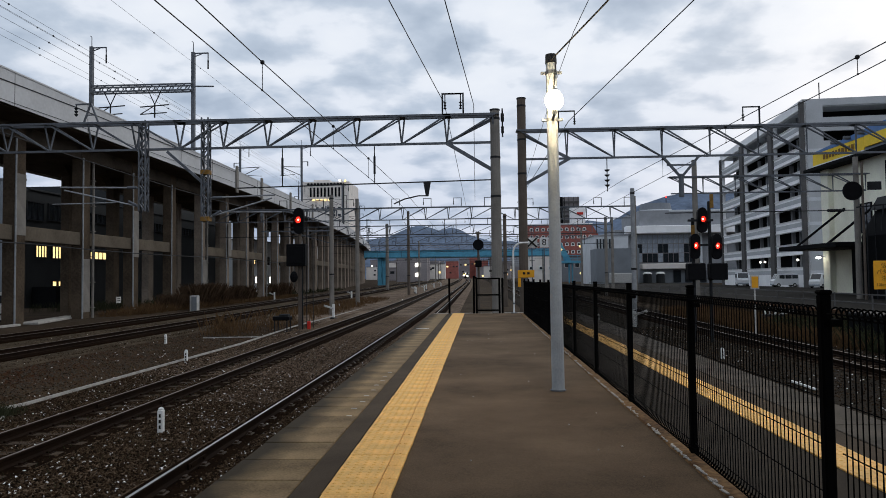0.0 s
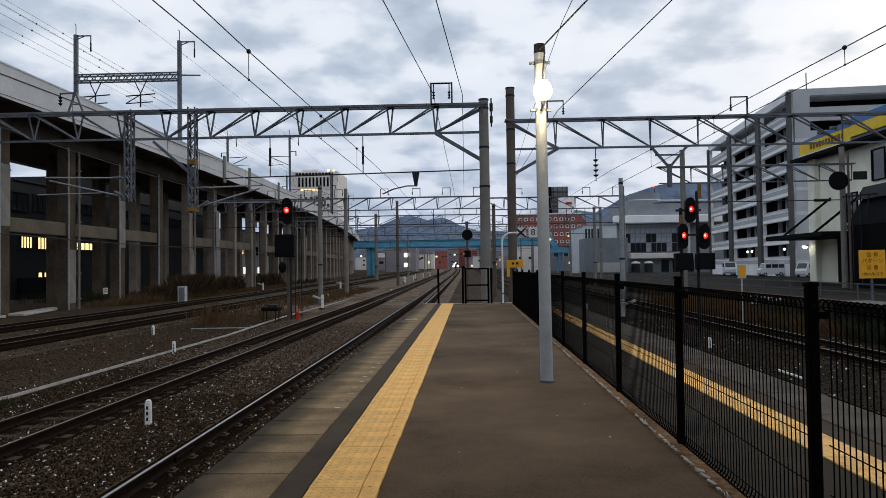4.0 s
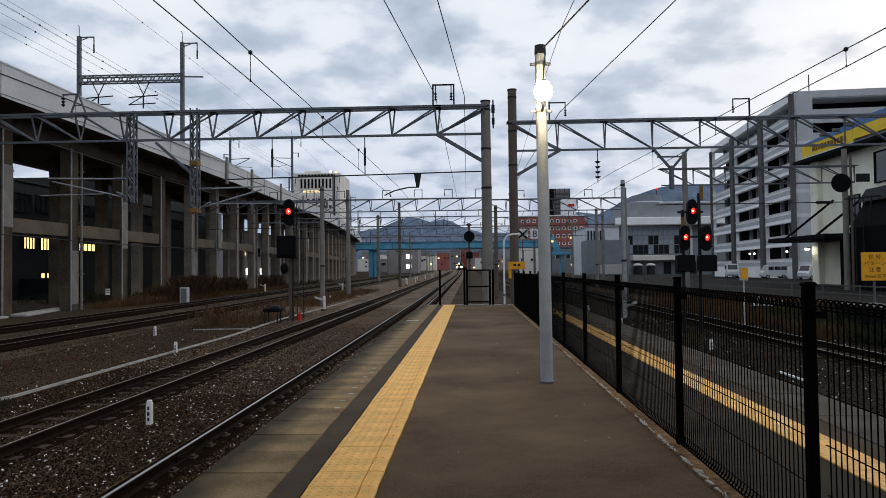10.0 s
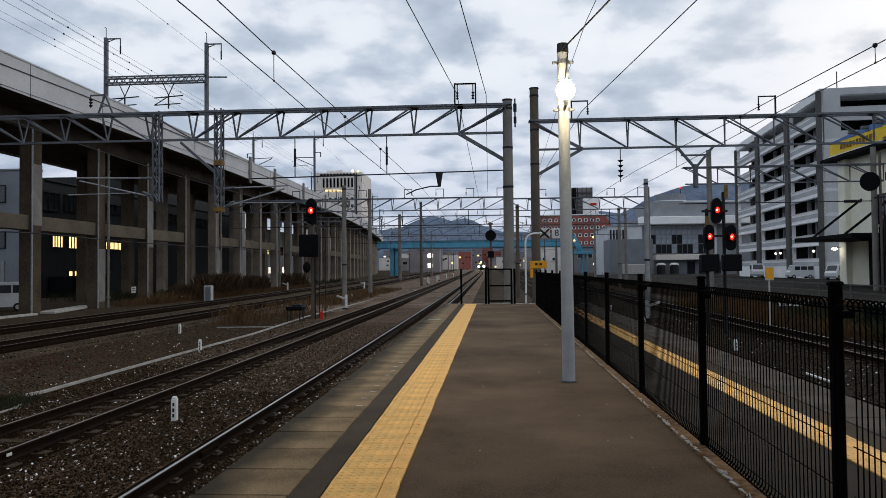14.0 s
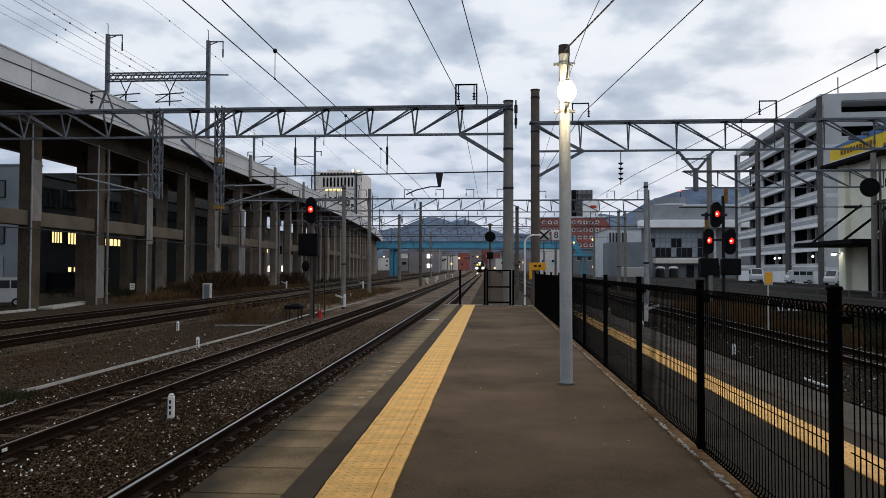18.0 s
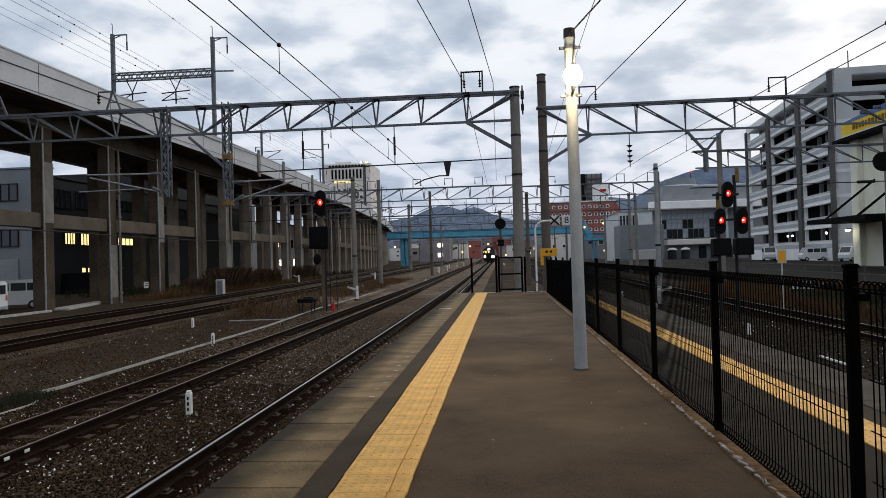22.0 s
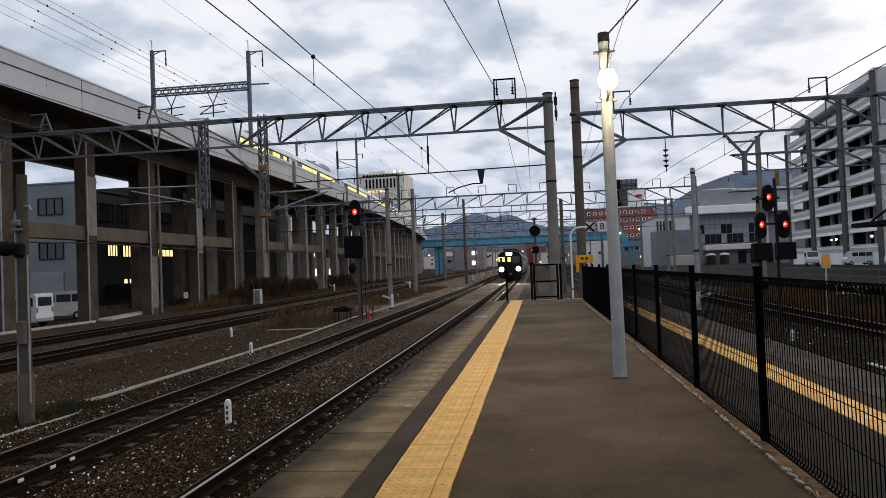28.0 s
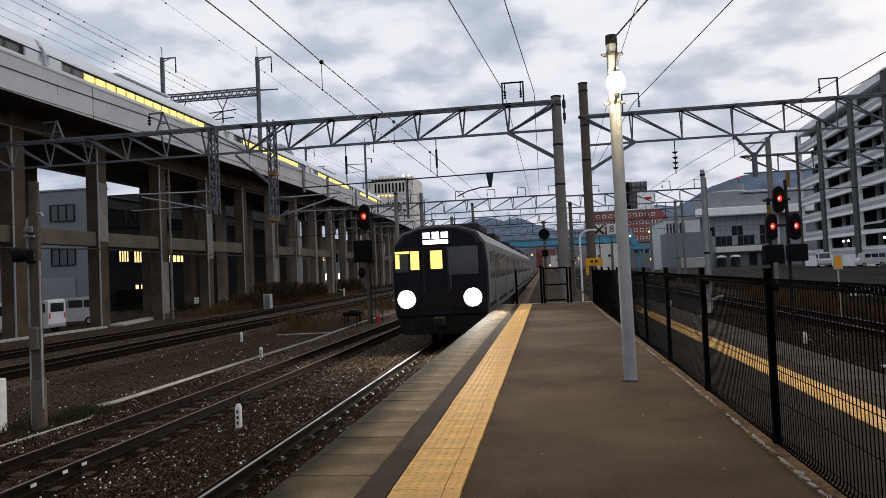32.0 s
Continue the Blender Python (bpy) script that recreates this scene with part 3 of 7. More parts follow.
for cx_ in (-3.26, -6.83, -15.85, -20.35, 4.93, 9.95):
    sm_ = M()
    for e_ in (-0.5335, 0.5335):
        sm_.sweep([(-0.42, -0.04), (-0.34, 0.008), (0.34, 0.008), (0.42, -0.04)], stations(cx_ + e_, -40, 330, GROUND + 0.022))
    if cx_ < -10:
        sm_.sweep([(-1.1, -0.04), (-1.0, 0.035), (1.0, 0.035), (1.1, -0.04)], stations(cx_, -40, 330, GROUND + 0.022))
    solid("rust_shadow_strip", sm_, RUST_AND_SHADOW, "dark brown strips along the rails, rust and rail shadow in the colour", "ballast", kind="structure")
stones("ballast_stones", [(-5.9, -1.75, 2.5, 16, 46000, GROUND + 0.03, 0.010, 0.024), (-9.0, -3.0, 5, 32, 34000, GROUND + 0.03, 0.012, 0.028), (-9.0, -5.9, 3.5, 20, 30000, GROUND + 0.028, 0.011, 0.025), (-5.9, -1.75, 12, 30, 18000, GROUND + 0.03, 0.012, 0.028)],
       "crushed grey and brown ballast stones")
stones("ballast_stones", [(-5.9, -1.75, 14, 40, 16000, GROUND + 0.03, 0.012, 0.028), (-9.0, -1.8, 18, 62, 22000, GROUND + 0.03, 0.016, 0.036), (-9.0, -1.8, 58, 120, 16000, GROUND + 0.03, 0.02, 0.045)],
       "grey-brown ballast stones beyond the platform, distance haze in the colour", STONE)
stones("ballast_stones", [(3.5, 12.0, 8, 34, 22000, GROUND + 0.03, 0.012, 0.026)], "dark loose stones between tracks")
stones("gravel_stones", [(-13.7, -9.2, 12, 50, 12000, GROUND - 0.045, 0.012, 0.03), (-14.7, -13.8, 14, 50, 2500, GROUND + 0.02, 0.012, 0.03), (-19.2, -17.0, 18, 60, 5500, GROUND + 0.02, 0.012, 0.03)], "loose grey gravel between the outer tracks")
stones("gravel_stones", [(-13.7, -9.2, 12, 50, 9000, GROUND - 0.04, 0.016, 0.04)], "loose pale gravel between the outer tracks", STONE_GREY)

# ---- platform ----
p = M().sweep([(-1.60, -1.4), (3.24, -1.4), (3.24, -0.06), (2.75, -0.06), (2.75, -0.004), (-1.12, -0.004), (-1.12, -0.06), (-1.60, -0.06)], [(0, -14, 0), (0, END, 0)])
platform = solid("platform", p, ASPHALT, "worn brown-grey asphalt station platform", "platform", kind="structure")
part("edge_wall", M().box((-1.56, 5, -0.75), (0.12, 38, 1.2)).box((3.2, 5, -0.75), (0.12, 38, 1.2)), CONCRETE, platform)
for x0, x1 in ((-1.12, -0.945), (2.51, 2.74)):
    part("asphalt_band", M().box(((x0 + x1) / 2, (END - 14) / 2, -0.001), (x1 - x0 - 0.006, END + 14 - 0.02, 0.008)), ASPHALT_DARK, platform, "dark asphalt band beside the edge slabs")
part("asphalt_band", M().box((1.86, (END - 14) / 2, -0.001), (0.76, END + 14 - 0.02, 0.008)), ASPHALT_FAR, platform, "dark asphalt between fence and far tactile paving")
part("end_kerb", M().box((0.82, END - 0.06, 0.0), (4.84, 0.14, 0.016), 0.004), DUCT_GREY, platform, "pale concrete kerb at the platform end")
# unseen roof and posts, added to block sky and darken the near platform
solid("platform_canopy", M().box((0.8, -13.0, 3.42), (5.2, 35.0, 0.16), 0.03), PILLAR, "unseen plain roof slab, added to darken the near platform", "canopy", kind="structure")
solid("unseen_blocker_posts", M().box((0.8, -6.0, 1.67), (0.22, 0.22, 3.36), 0.02).box((0.8, -16.0, 1.67), (0.22, 0.22, 3.36), 0.02), PILLAR, "unseen posts added under the roof slab", "canopy post", kind="structure")
# brown-stained kerb along the fence
part("fence_kerb", M().box((1.385, 5.1, -0.010), (0.125, 38, 0.04), 0.012), material("stained_kerb", (0.165, 0.094, 0.040), 0.9, scale=2.5, spread=0.5, fine=22, grain=0.9, bump=0.5, tint=(0.05, 0.022, 0.007)), platform, "rust-stained kerb under the fence")

chips = M()
for k in range(300):
    y_ = 2.7 + 18 * random.random() ** 1.3
    chips.box((1.330 + abs(random.gauss(0, 0.008)), y_, 0.0085 + k * 0.00003), (random.uniform(0.006, 0.02), random.uniform(0.02, 0.09), 0.006), 0, Matrix.Rotation(random.uniform(-0.3, 0.3), 3, "Z"))
tagged(part("mortar_chips", chips, DUCT_GREY, platform, "pale worn mortar along the kerb"), kind="stuff")

# ---- viaduct ----
V0, V1 = -60.0, 860.0
solid("viaduct_kerb", M().box((-24.22, 28.5, -1.03), (0.3, 15, 0.2), 0.02), DUCT_GREY, "pale concrete kerb before the viaduct columns", "kerb", kind="structure")
solid("parking_floor", M().box((-37, 40, -1.06), (22, 60, 0.14), 0.02), EARTH, "dark asphalt parking floor under the viaduct", "floor", kind="structure")
solid("viaduct_verge", M().sweep([(-26.0, -1.3), (-26.0, -1.03), (-23.2, -1.05), (-22.6, -1.22), (-22.6, -1.3)], [(0, 5, 0), (0, 60, 0), (0, 120, 0.2)]), EARTH, "dark earth bank along the viaduct columns", "verge", kind="structure")
viaduct = thing("railway_viaduct", "grey concrete elevated railway viaduct on paired columns", "viaduct", kind="structure")
NEAR, FAR = -22.5, -35.0
VY = [V0, 10.0, 45.0] + list(range(60, 301, 12)) + [400.0, 600.0, V1]


def along(x, z=0.0):
    """Stations that follow the viaduct's curve."""
    return [(x + vbend(y), y, z) for y in VY]


part("deck", M().sweep([(FAR + 0.1, 9.95), (-31.4, 9.72), (-24.2, 9.68), (NEAR - 0.1, 9.72), (NEAR - 0.1, 10.05), (FAR + 0.1, 10.05)], along(0)), CONCRETE, viaduct)
part("parapet", M().sweep([(-0.12, 9.85), (0.12, 9.78), (0.12, 11.40), (-0.12, 11.40)], along(NEAR)), PARAPET, viaduct, "pale grey concrete parapet")
part("parapet", M().sweep([(-0.12, 9.8), (0.12, 9.75), (0.12, 11.3), (-0.12, 11.3)], along(FAR)), PARAPET, viaduct)
part("coping", M().sweep([(-0.15, 11.40), (0.15, 11.40), (0.15, 11.48), (-0.15, 11.48)], along(NEAR)), PARAPET, viaduct)
seam = M().box((0, 0, 0), (0.012, 0.03, 1.60)).mesh("joint", STEEL_DARK)
for k in range(24):
    j = part("joint", seam, STEEL_DARK, viaduct)
    j.location = (NEAR + 0.122 + vbend(20 + k * 6.4), 20 + k * 6.4, 10.59)
# short equipment posts on the outside of the parapet
stub = M().box((0.2, 0, 10.6), (0.16, 0.5, 2.5), 0.03).mesh("cable_riser", POLE)
for y in (64.5, 72.5, 85.0, 98.5):
    part("cable_riser", stub, POLE, viaduct, "grey cable riser on the parapet").location = (NEAR + vbend(y), y, 0)


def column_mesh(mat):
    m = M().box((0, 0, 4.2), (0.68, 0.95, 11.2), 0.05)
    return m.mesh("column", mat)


col, col_hazed = column_mesh(COLUMN), column_mesh(COLUMN_HAZED)
haunch = M().prism([(0.45, 9.75), (1.2, 9.75), (0.45, 9.0)], -0.3, 0.3, 0).prism([(-0.45, 9.75), (-1.2, 9.75), (-0.45, 9.0)], -0.3, 0.3, 0).mesh("haunch", CONCRETE)
tie = M().box((0, 0, 0), (0.5, 5.4, 0.8), 0.03).mesh("tie_beam", TIE)
cross_top = M().box((0, 0, 0), (5.0, 0.6, 0.75), 0.03).mesh("cross_beam", CONCRETE)
edge_beam = M().box((0, 0, 0), (0.6, 5.4, 0.9), 0.03).mesh("edge_beam", CONCRETE)
PITCH, COL0 = 6.35, 36.42
for k in range(-6, 47):
    y = COL0 + k * PITCH
    lean = math.degrees(math.atan(vbend(y - 1) - vbend(y + 1)) / 2)
    for x, y in ((-24.8, COL0 + k * PITCH), (-30.2, COL0 + k * PITCH + 1.4)):
        for me, z in ((col_hazed if k > 3 else col, 0), (haunch, 0)):
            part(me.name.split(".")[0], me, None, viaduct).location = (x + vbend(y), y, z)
        if x > -30 and (k % 4 != 3 or k < 0):
            part("tie_beam", tie, TIE, viaduct, "paler concrete tie beam").matrix_basis = pose(x + vbend(y + PITCH / 2), y + PITCH / 2, 3.88, 0, 0, lean)
        if x > -30:
            part("edge_beam", edge_beam, CONCRETE, viaduct).matrix_basis = pose(x + vbend(y + PITCH / 2), y + PITCH / 2, 9.3, 0, 0, lean)
    part("cross_beam", cross_top, CONCRETE, viaduct).matrix_basis = pose(-27.5 + vbend(y), y - 0.7, 9.38, 0, 0, -14.5)
pipe = M().tube((0, 0, -1.4), (0, 0, 8.8), 0.08, n=8)
for b in range(6):
    pipe.box((0, 0.0, b * 1.6 - 0.4), (0.24, 0.24, 0.06), 0.01)
pipe = pipe.mesh("drainpipe", POLE)
for k in (-3, 1, 4, 7, 10, 13):
    part("drainpipe", pipe, POLE, viaduct).location = (-24.35 + vbend(COL0 + k * PITCH), COL0 + k * PITCH + 0.6, 0)
for x in (-25.6, -30.4):
    part("deck_track", M().sweep([(-1.3, 10.02), (1.3, 10.02), (1.3, 10.22), (-1.3, 10.22)], along(x)), BALLAST, viaduct)


def viaduct_portal(y):
    t = thing("viaduct_catenary_portal", "grey steel lattice portal carrying wires over the viaduct", "catenary portal", "viaduct portals", (0, y, 9.9))
    for x, e in ((-23.0, 0.2), (-31.5, 0.9)):
        part("post", M().box((x, 0, 4.85 + e / 2), (0.28, 0.32, 9.7 + e), 0.03), STEEL, t)
        part("lightning_rod", M().tube((x, 0, 9.7 + e), (x, 0, 10.5 + e), 0.03).tube((x, 0, 10.5 + e), (x - 0.12, 0, 10.6 + e), 0.03), STEEL, t)
        arm = M().bar((x, 0, 9.6 + e), (x + 1.25, 0, 9.6 + e), 0.09).bar((x + 1.22, 0, 9.6 + e), (x + 1.22, 0, 9.0 + e), 0.07).bar((x, 0, 9.3 + e), (x + 0.7, 0, 9.55 + e), 0.06)
        part("arm", arm, STEEL, t)
        part("insulator", M().tube((x + 1.22, 0, 9.0 + e), (x + 1.22, 0, 8.3 + e), 0.06, n=8), STEEL_DARK, t)
    b = M()
    for dy in (-0.3, 0.3):
        for z in (6.75, 7.25):
            b.bar((-31.5, dy, z), (-23.0, dy, z), 0.11)
        for i in range(26):
            x = -31.5 + i * 8.5 / 26
            b.bar((x, dy, 6.75 if i % 2 else 7.25), (x + 8.5 / 26, dy, 7.25 if i % 2 else 6.75), 0.05)
    b.bar((-23.0, 0, 7.1), (-21.3, 0, 7.05), 0.1)
    part("beam", b, STEEL, t)
    for x in (-29.9, -26.2):
        h = M().bar((x - 0.5, 0, 6.75), (x, 0, 5.7), 0.06).bar((x + 0.5, 0, 6.75), (x, 0, 5.7), 0.06).bar((x, 0, 5.7), (x, 0, 4.6), 0.09)
        h.tube((x - 1.2, 0, 5.5), (x + 1.2, 0, 5.65), 0.05).tube((x - 1.2, 0, 4.9), (x + 1.0, 0, 5.0), 0.045).tube((x - 1.2, 0, 4.9), (x, 0, 5.6), 0.04)
        part("bracket", h, STEEL_DARK, t)
    return t


def viaduct_mast(y, x, s):
    t = thing("viaduct_catenary_mast", "grey steel mast with a wire bracket standing on the viaduct", "catenary mast", "viaduct masts", (x, y, 9.9))
    part("post", M().box((0, 0, 4.7), (0.26, 0.3, 9.4), 0.03), STEEL, t)
    part("lightning_rod", M().tube((0, 0, 9.4), (0, 0, 10.2), 0.03).tube((0, 0, 10.2), (-0.12, 0, 10.3), 0.03), STEEL, t)
    part("arm", M().bar((0, 0, 9.3), (1.25, 0, 9.3), 0.09).bar((1.22, 0, 9.3), (1.22, 0, 8.8), 0.07).bar((0, 0, 9.0), (0.7, 0, 9.26), 0.06), STEEL, t)
    part("insulator", M().tube((1.22, 0, 8.8), (1.22, 0, 8.1), 0.06, n=8), STEEL_DARK, t)
    part("bracket", M().tube((0, 0, 6.6), (s * 2.7, 0, 6.7), 0.05).tube((0, 0, 5.4), (s * 2.6, 0, 6.6), 0.05).tube((s * 0.9, 0, 5.6), (s * 3.0, 0, 5.45), 0.035), STEEL_DARK, t)
    part("bracket", M().bar((0, 0, 7.3), (-s * 0.9, 0, 7.3), 0.08).tube((-s * 0.85, 0, 7.3), (-s * 0.85, 0, 6.7), 0.07), STEEL_DARK, t)
    return t


vp = viaduct_portal(55.7)
copy_thing(vp, pose(0, 6.0, 9.9))
for x_, s_ in ((-23.0, -1), (-31.5, 1)):
    vm = viaduct_mast(94.5, x_ + vbend(94.5), s_)
    for y in (134.0, 173.0, 212.0, 251.0, 290.0):
        copy_thing(vm, pose(x_ + vbend(y), y, 9.9))
patch = M().box((0, 0, 0), (0.05, 0.9, 3.3), 0.01).mesh("repair_patch", POLE)
for k, z in ((0, 5.4), (1, 1.0), (2, 4.6), (4, 1.4), (5, 5.2)):
    part("repair_patch", patch, POLE, viaduct, "pale patch on a column").location = (-24.46, COL0 + k * PITCH, z)
conduit = M().tube((0, 0, -1.3), (0, 0, 8.9), 0.05, n=8).mesh("conduit", PIPE_PALE)
for k in range(-1, 12):
    part("conduit", conduit, PIPE_PALE, viaduct, "pale steel conduit on a column").location = (-24.40 + vbend(COL0 + k * PITCH), COL0 + k * PITCH - 0.46, 0)

# ---- poles, gantries ----
def truss(b, x0, x1, zt, zb, bay, w=0.45, chord=0.085, flip=False):
    """Lattice beam along x: two top chords, one bottom chord, paired struts."""
    n = max(1, round((x1 - x0) / bay))
    for dy in (-w / 2, w / 2):
        b.bar((x0, dy, zt), (x1, dy, zt), chord)
    b.bar((x0, 0, zb), (x1, 0, zb), chord)
    for i in range(n):
        a, c = x0 + (x1 - x0) * i / n, x0 + (x1 - x0) * (i + 1) / n
        for dy in (-w / 2, w / 2):
            b.bar((c, 0, zb), (c + dy * 0.42, dy, zt), 0.05)
            if flip:
                b.bar((a, dy, zt), (c, 0, zb), 0.055)
            else:
                b.bar((a, 0, zb), (c, dy, zt), 0.055)
    for i in range(n + 1):
        x = x0 + (x1 - x0) * i / n
        b.box((x, 0, zt + 0.01), (0.3, w + 0.1, 0.05))


def drop_post(t, x, ztop, zbot, bands=(), name="drop_post"):
    b = M()
    for dx in (-0.13, 0.13):
        for dy in (-0.13, 0.13):
            b.bar((x + dx, dy, ztop), (x + dx, dy, zbot), 0.05)
    k, z = 0, zbot
    while z < ztop - 0.3:
        s = 1 if k % 2 else -1
        for d in (-0.13, 0.13):
            b.bar((x - 0.13 * s, d, z), (x + 0.13 * s, d, z + 0.36), 0.075, 0.02)
            b.bar((x + d, -0.13 * s, z), (x + d, 0.13 * s, z + 0.36), 0.075, 0.02)
        z += 0.36
        k += 1
    d = part(name, b, STEEL, t)
    for z in bands:
        part("paint_band", M().box((x, 0, z), (0.33, 0.33, 0.18), 0.01), RUSTY, d, "worn yellow paint band")
    return d


def cantilever(t, x, z, side, reach=2.6):
    """A hinged bracket of two pipes that holds the wires."""
    b = M().tube((x, 0, z + 0.55), (x + side * reach, 0, z + 0.62), 0.032).tube((x, 0, z - 0.2), (x + side * reach * 0.95, 0, z + 0.5), 0.032).tube((x + side * 0.3 * reach, 0, z - 0.02), (x + side * reach * 1.1, 0, z - 0.05), 0.022)
    p = part("cantilever", b, PIPE_PALE, t)
    part("insulator", M().tube((x + side * 0.12, 0, z + 0.553), (x + side * 0.5, 0, z + 0.565), 0.055, n=8), STEEL, p)
    part("insulator", M().tube((x + side * 0.12, 0, z - 0.15), (x + side * 0.45, 0, z + 0.02), 0.055, n=8), STEEL, p)
    return p


def outrigger(t, x, z, s=1):
    """A small bent arm on the beam that carries a feeder wire."""
    b = M().bar((x, 0, z), (x, 0, z + 0.85), 0.06).bar((x, 0, z + 0.82), (x - 0.72 * s, 0, z + 0.82), 0.05).bar((x - 0.7 * s, 0, z + 0.82), (x - 0.7 * s, 0, z + 0.5), 0.04)
    p = part("outrigger", b, STEEL_DARK, t)
    i = M()
    zs_, rs_ = (0.52, 0.5, 0.47, 0.44, 0.39, 0.36, 0.33, 0.28, 0.25, 0.22, 0.12), (0.02, 0.03, 0.068, 0.03, 0.03, 0.068, 0.03, 0.03, 0.068, 0.03, 0.02)
    for k in range(10):
        i.v += [(x - 0.7 * s + rs_[k] * math.cos(q * 0.7854), rs_[k] * math.sin(q * 0.7854), z + zs_[k]) for q in range(8)]
    for k in range(9):
        for q in range(8):
            i.f.append((k * 8 + q, k * 8 + (q + 1) % 8, k * 8 + 8 + (q + 1) % 8, k * 8 + 8 + q))
    i.f += [tuple(range(8)), tuple(range(72, 80))]
    part("insulator", i, STEEL_DARK, p)


def a_frame(t, x, z):
    """Two raking legs on the beam with an arm and a hanging insulator."""
    b = M().bar((x - 0.3, 0, z), (x, 0, z + 0.82), 0.06).bar((x + 0.32, 0, z), (x, 0, z + 0.82), 0.06).bar((x, 0, z + 0.8), (x - 0.62, 0, z + 0.78), 0.055).bar((x - 0.2, 0, z + 0.35), (x + 0.2, 0, z + 0.35), 0.04)
    p = part("a_frame", b, STEEL, t)
    i = M().tube((x - 0.6, 0, z + 0.78), (x - 0.6, 0, z + 0.3), 0.02)
    for k in range(3):
        i.tube((x - 0.6, 0, z + 0.64 - k * 0.12), (x - 0.6, 0, z + 0.57 - k * 0.12), 0.08, 0.04, n=10)
    part("insulator", i, STEEL_DARK, p)


def round_pole(t, x, y, z0, z1, r0, r1, mat, name="pole"):
    b = M().tube((x, y, z0), (x, y, z1), r0, r1, n=16)
    p = part(name, b, mat, t, smooth=False)
    part("cap", M().tube((x, y, z1), (x, y, z1 + 0.05), r1 + 0.02, n=16), STEEL_DARK, p)
    for k in range(3):
        z = z1 - 0.35 - k * 1.5
        part("clamp_band", M().tube((x, y, z), (x, y, z + 0.08), r1 + (r0 - r1) * (z1 - z) / (z1 - z0) + 0.012, n=16), STEEL_DARK, p)
    return p


# main gantry over the four tracks
gm = thing("catenary_gantry", "grey steel lattice gantry on a thick concrete pole over the tracks", "catenary gantry", "gantries", (0, 27, 0))
round_pole(gm, 0.66, 0, -1.5, 7.62, 0.22, 0.18, POLE)
b = M()
truss(b, -23.95, -11.7, 7.45, 6.4, 1.75, flip=True)
truss(b, -11.7, -1.19, 7.45, 6.4, 1.75)
truss(b, -1.19, 0.66, 7.45, 6.4, 3)
b.bar((-1.2, 0, 6.4), (0.6, 0, 5.3), 0.13).bar((-1.2, 0, 6.42), (0.6, 0, 7.3), 0.09)
b.bar((-12.2, 0, 6.3), (-10.6, 0, 4.9), 0.1)
part("beam", b, STEEL, gm)
drop_post(gm, -13.15, 7.5, 3.95)
drop_post(gm, -10.65, 7.6, 3.5, (3.62, 5.45))
cantilever(gm, -13.3, 4.35, -1, 3.2)
cantilever(gm, -10.5, 3.9, 1, 2.6)
for x, s in ((-0.55, 1), (-1.35, -1)):
    outrigger(gm, x, 7.5, s)
for x in (-15.3, -20.1):
    a_frame(gm, x, 7.48)
part("cross_wire", M().tube((-9.5, 0.3, 4.85), (0.6, 0.3, 5.0), 0.025), STEEL_DARK, gm)
for x in (-7.7, -4.05):
    part("hanger", M().tube((x, 0.3, 6.4), (x, 0.3, 4.9), 0.02).tube((x, 0.3, 6.0), (x, 0.3, 5.3), 0.045), STEEL_DARK, gm)
part("steady_arm", M().path([(-2.0, 0.3, 4.42), (-2.35, 0.3, 4.42), (-2.9, 0.3, 4.3), (-3.3, 0.3, 4.12)], 0.025).prism([(-2.15, 4.98), (-1.85, 4.98), (-1.95, 4.4), (-2.05, 4.4)], 0.25, 0.35, 1), STEEL_DARK, gm)
part("insulator_string", M().path([(0.95, 0, 7.7), (0.95, 0, 6.6)], 0.03).tube((0.95, 0, 7.5), (0.95, 0, 7.2), 0.07).tube((0.95, 0, 7.0), (0.95, 0, 6.75), 0.06), STEEL_DARK, gm)

# gantry over the tracks beyond the fence
gr = thing("catenary_gantry", "grey steel lattice gantry on a thick brown pole", "catenary gantry", "gantries", (0, 31, 0))
round_pole(gr, 1.93, 0, -1.5, 9.05, 0.20, 0.19, POLE_BROWN)
round_pole(gr, 22.5, 0, -1.5, 8.7, 0.20, 0.19, POLE_BROWN)
b = M()
truss(b, 1.83, 22.4, 7.62, 6.38, 2.06, flip=True)
b.bar((4.0, 0, 6.38), (1.9, 0, 5.2), 0.13).bar((4.0, 0, 6.4), (1.9, 0, 7.5), 0.09)
part("beam", b, STEEL, gr)
b = M().bar((8.0, 0, 6.4), (8.75, 0, 5.5), 0.1).bar((9.6, 0, 6.4), (8.85, 0, 5.5), 0.1).bar((8.2, 0, 6.0), (9.4, 0, 6.0), 0.07).tube((8.8, 0, 5.6), (8.8, 0, 4.6), 0.11, n=10)
part("drop_post", b, STEEL, gr)
i = M().tube((5.62, 0, 6.35), (5.62, 0, 4.9), 0.02)
for k in range(4):
    i.tube((5.62, 0, 5.85 - k * 0.22), (5.62, 0, 5.77 - k * 0.22), 0.13, 0.05, n=10)
part("hanging_insulator", i, STEEL_DARK, gr)
outrigger(gr, 3.55, 7.65, -1)
outrigger(gr, 12.2, 7.65, 1)


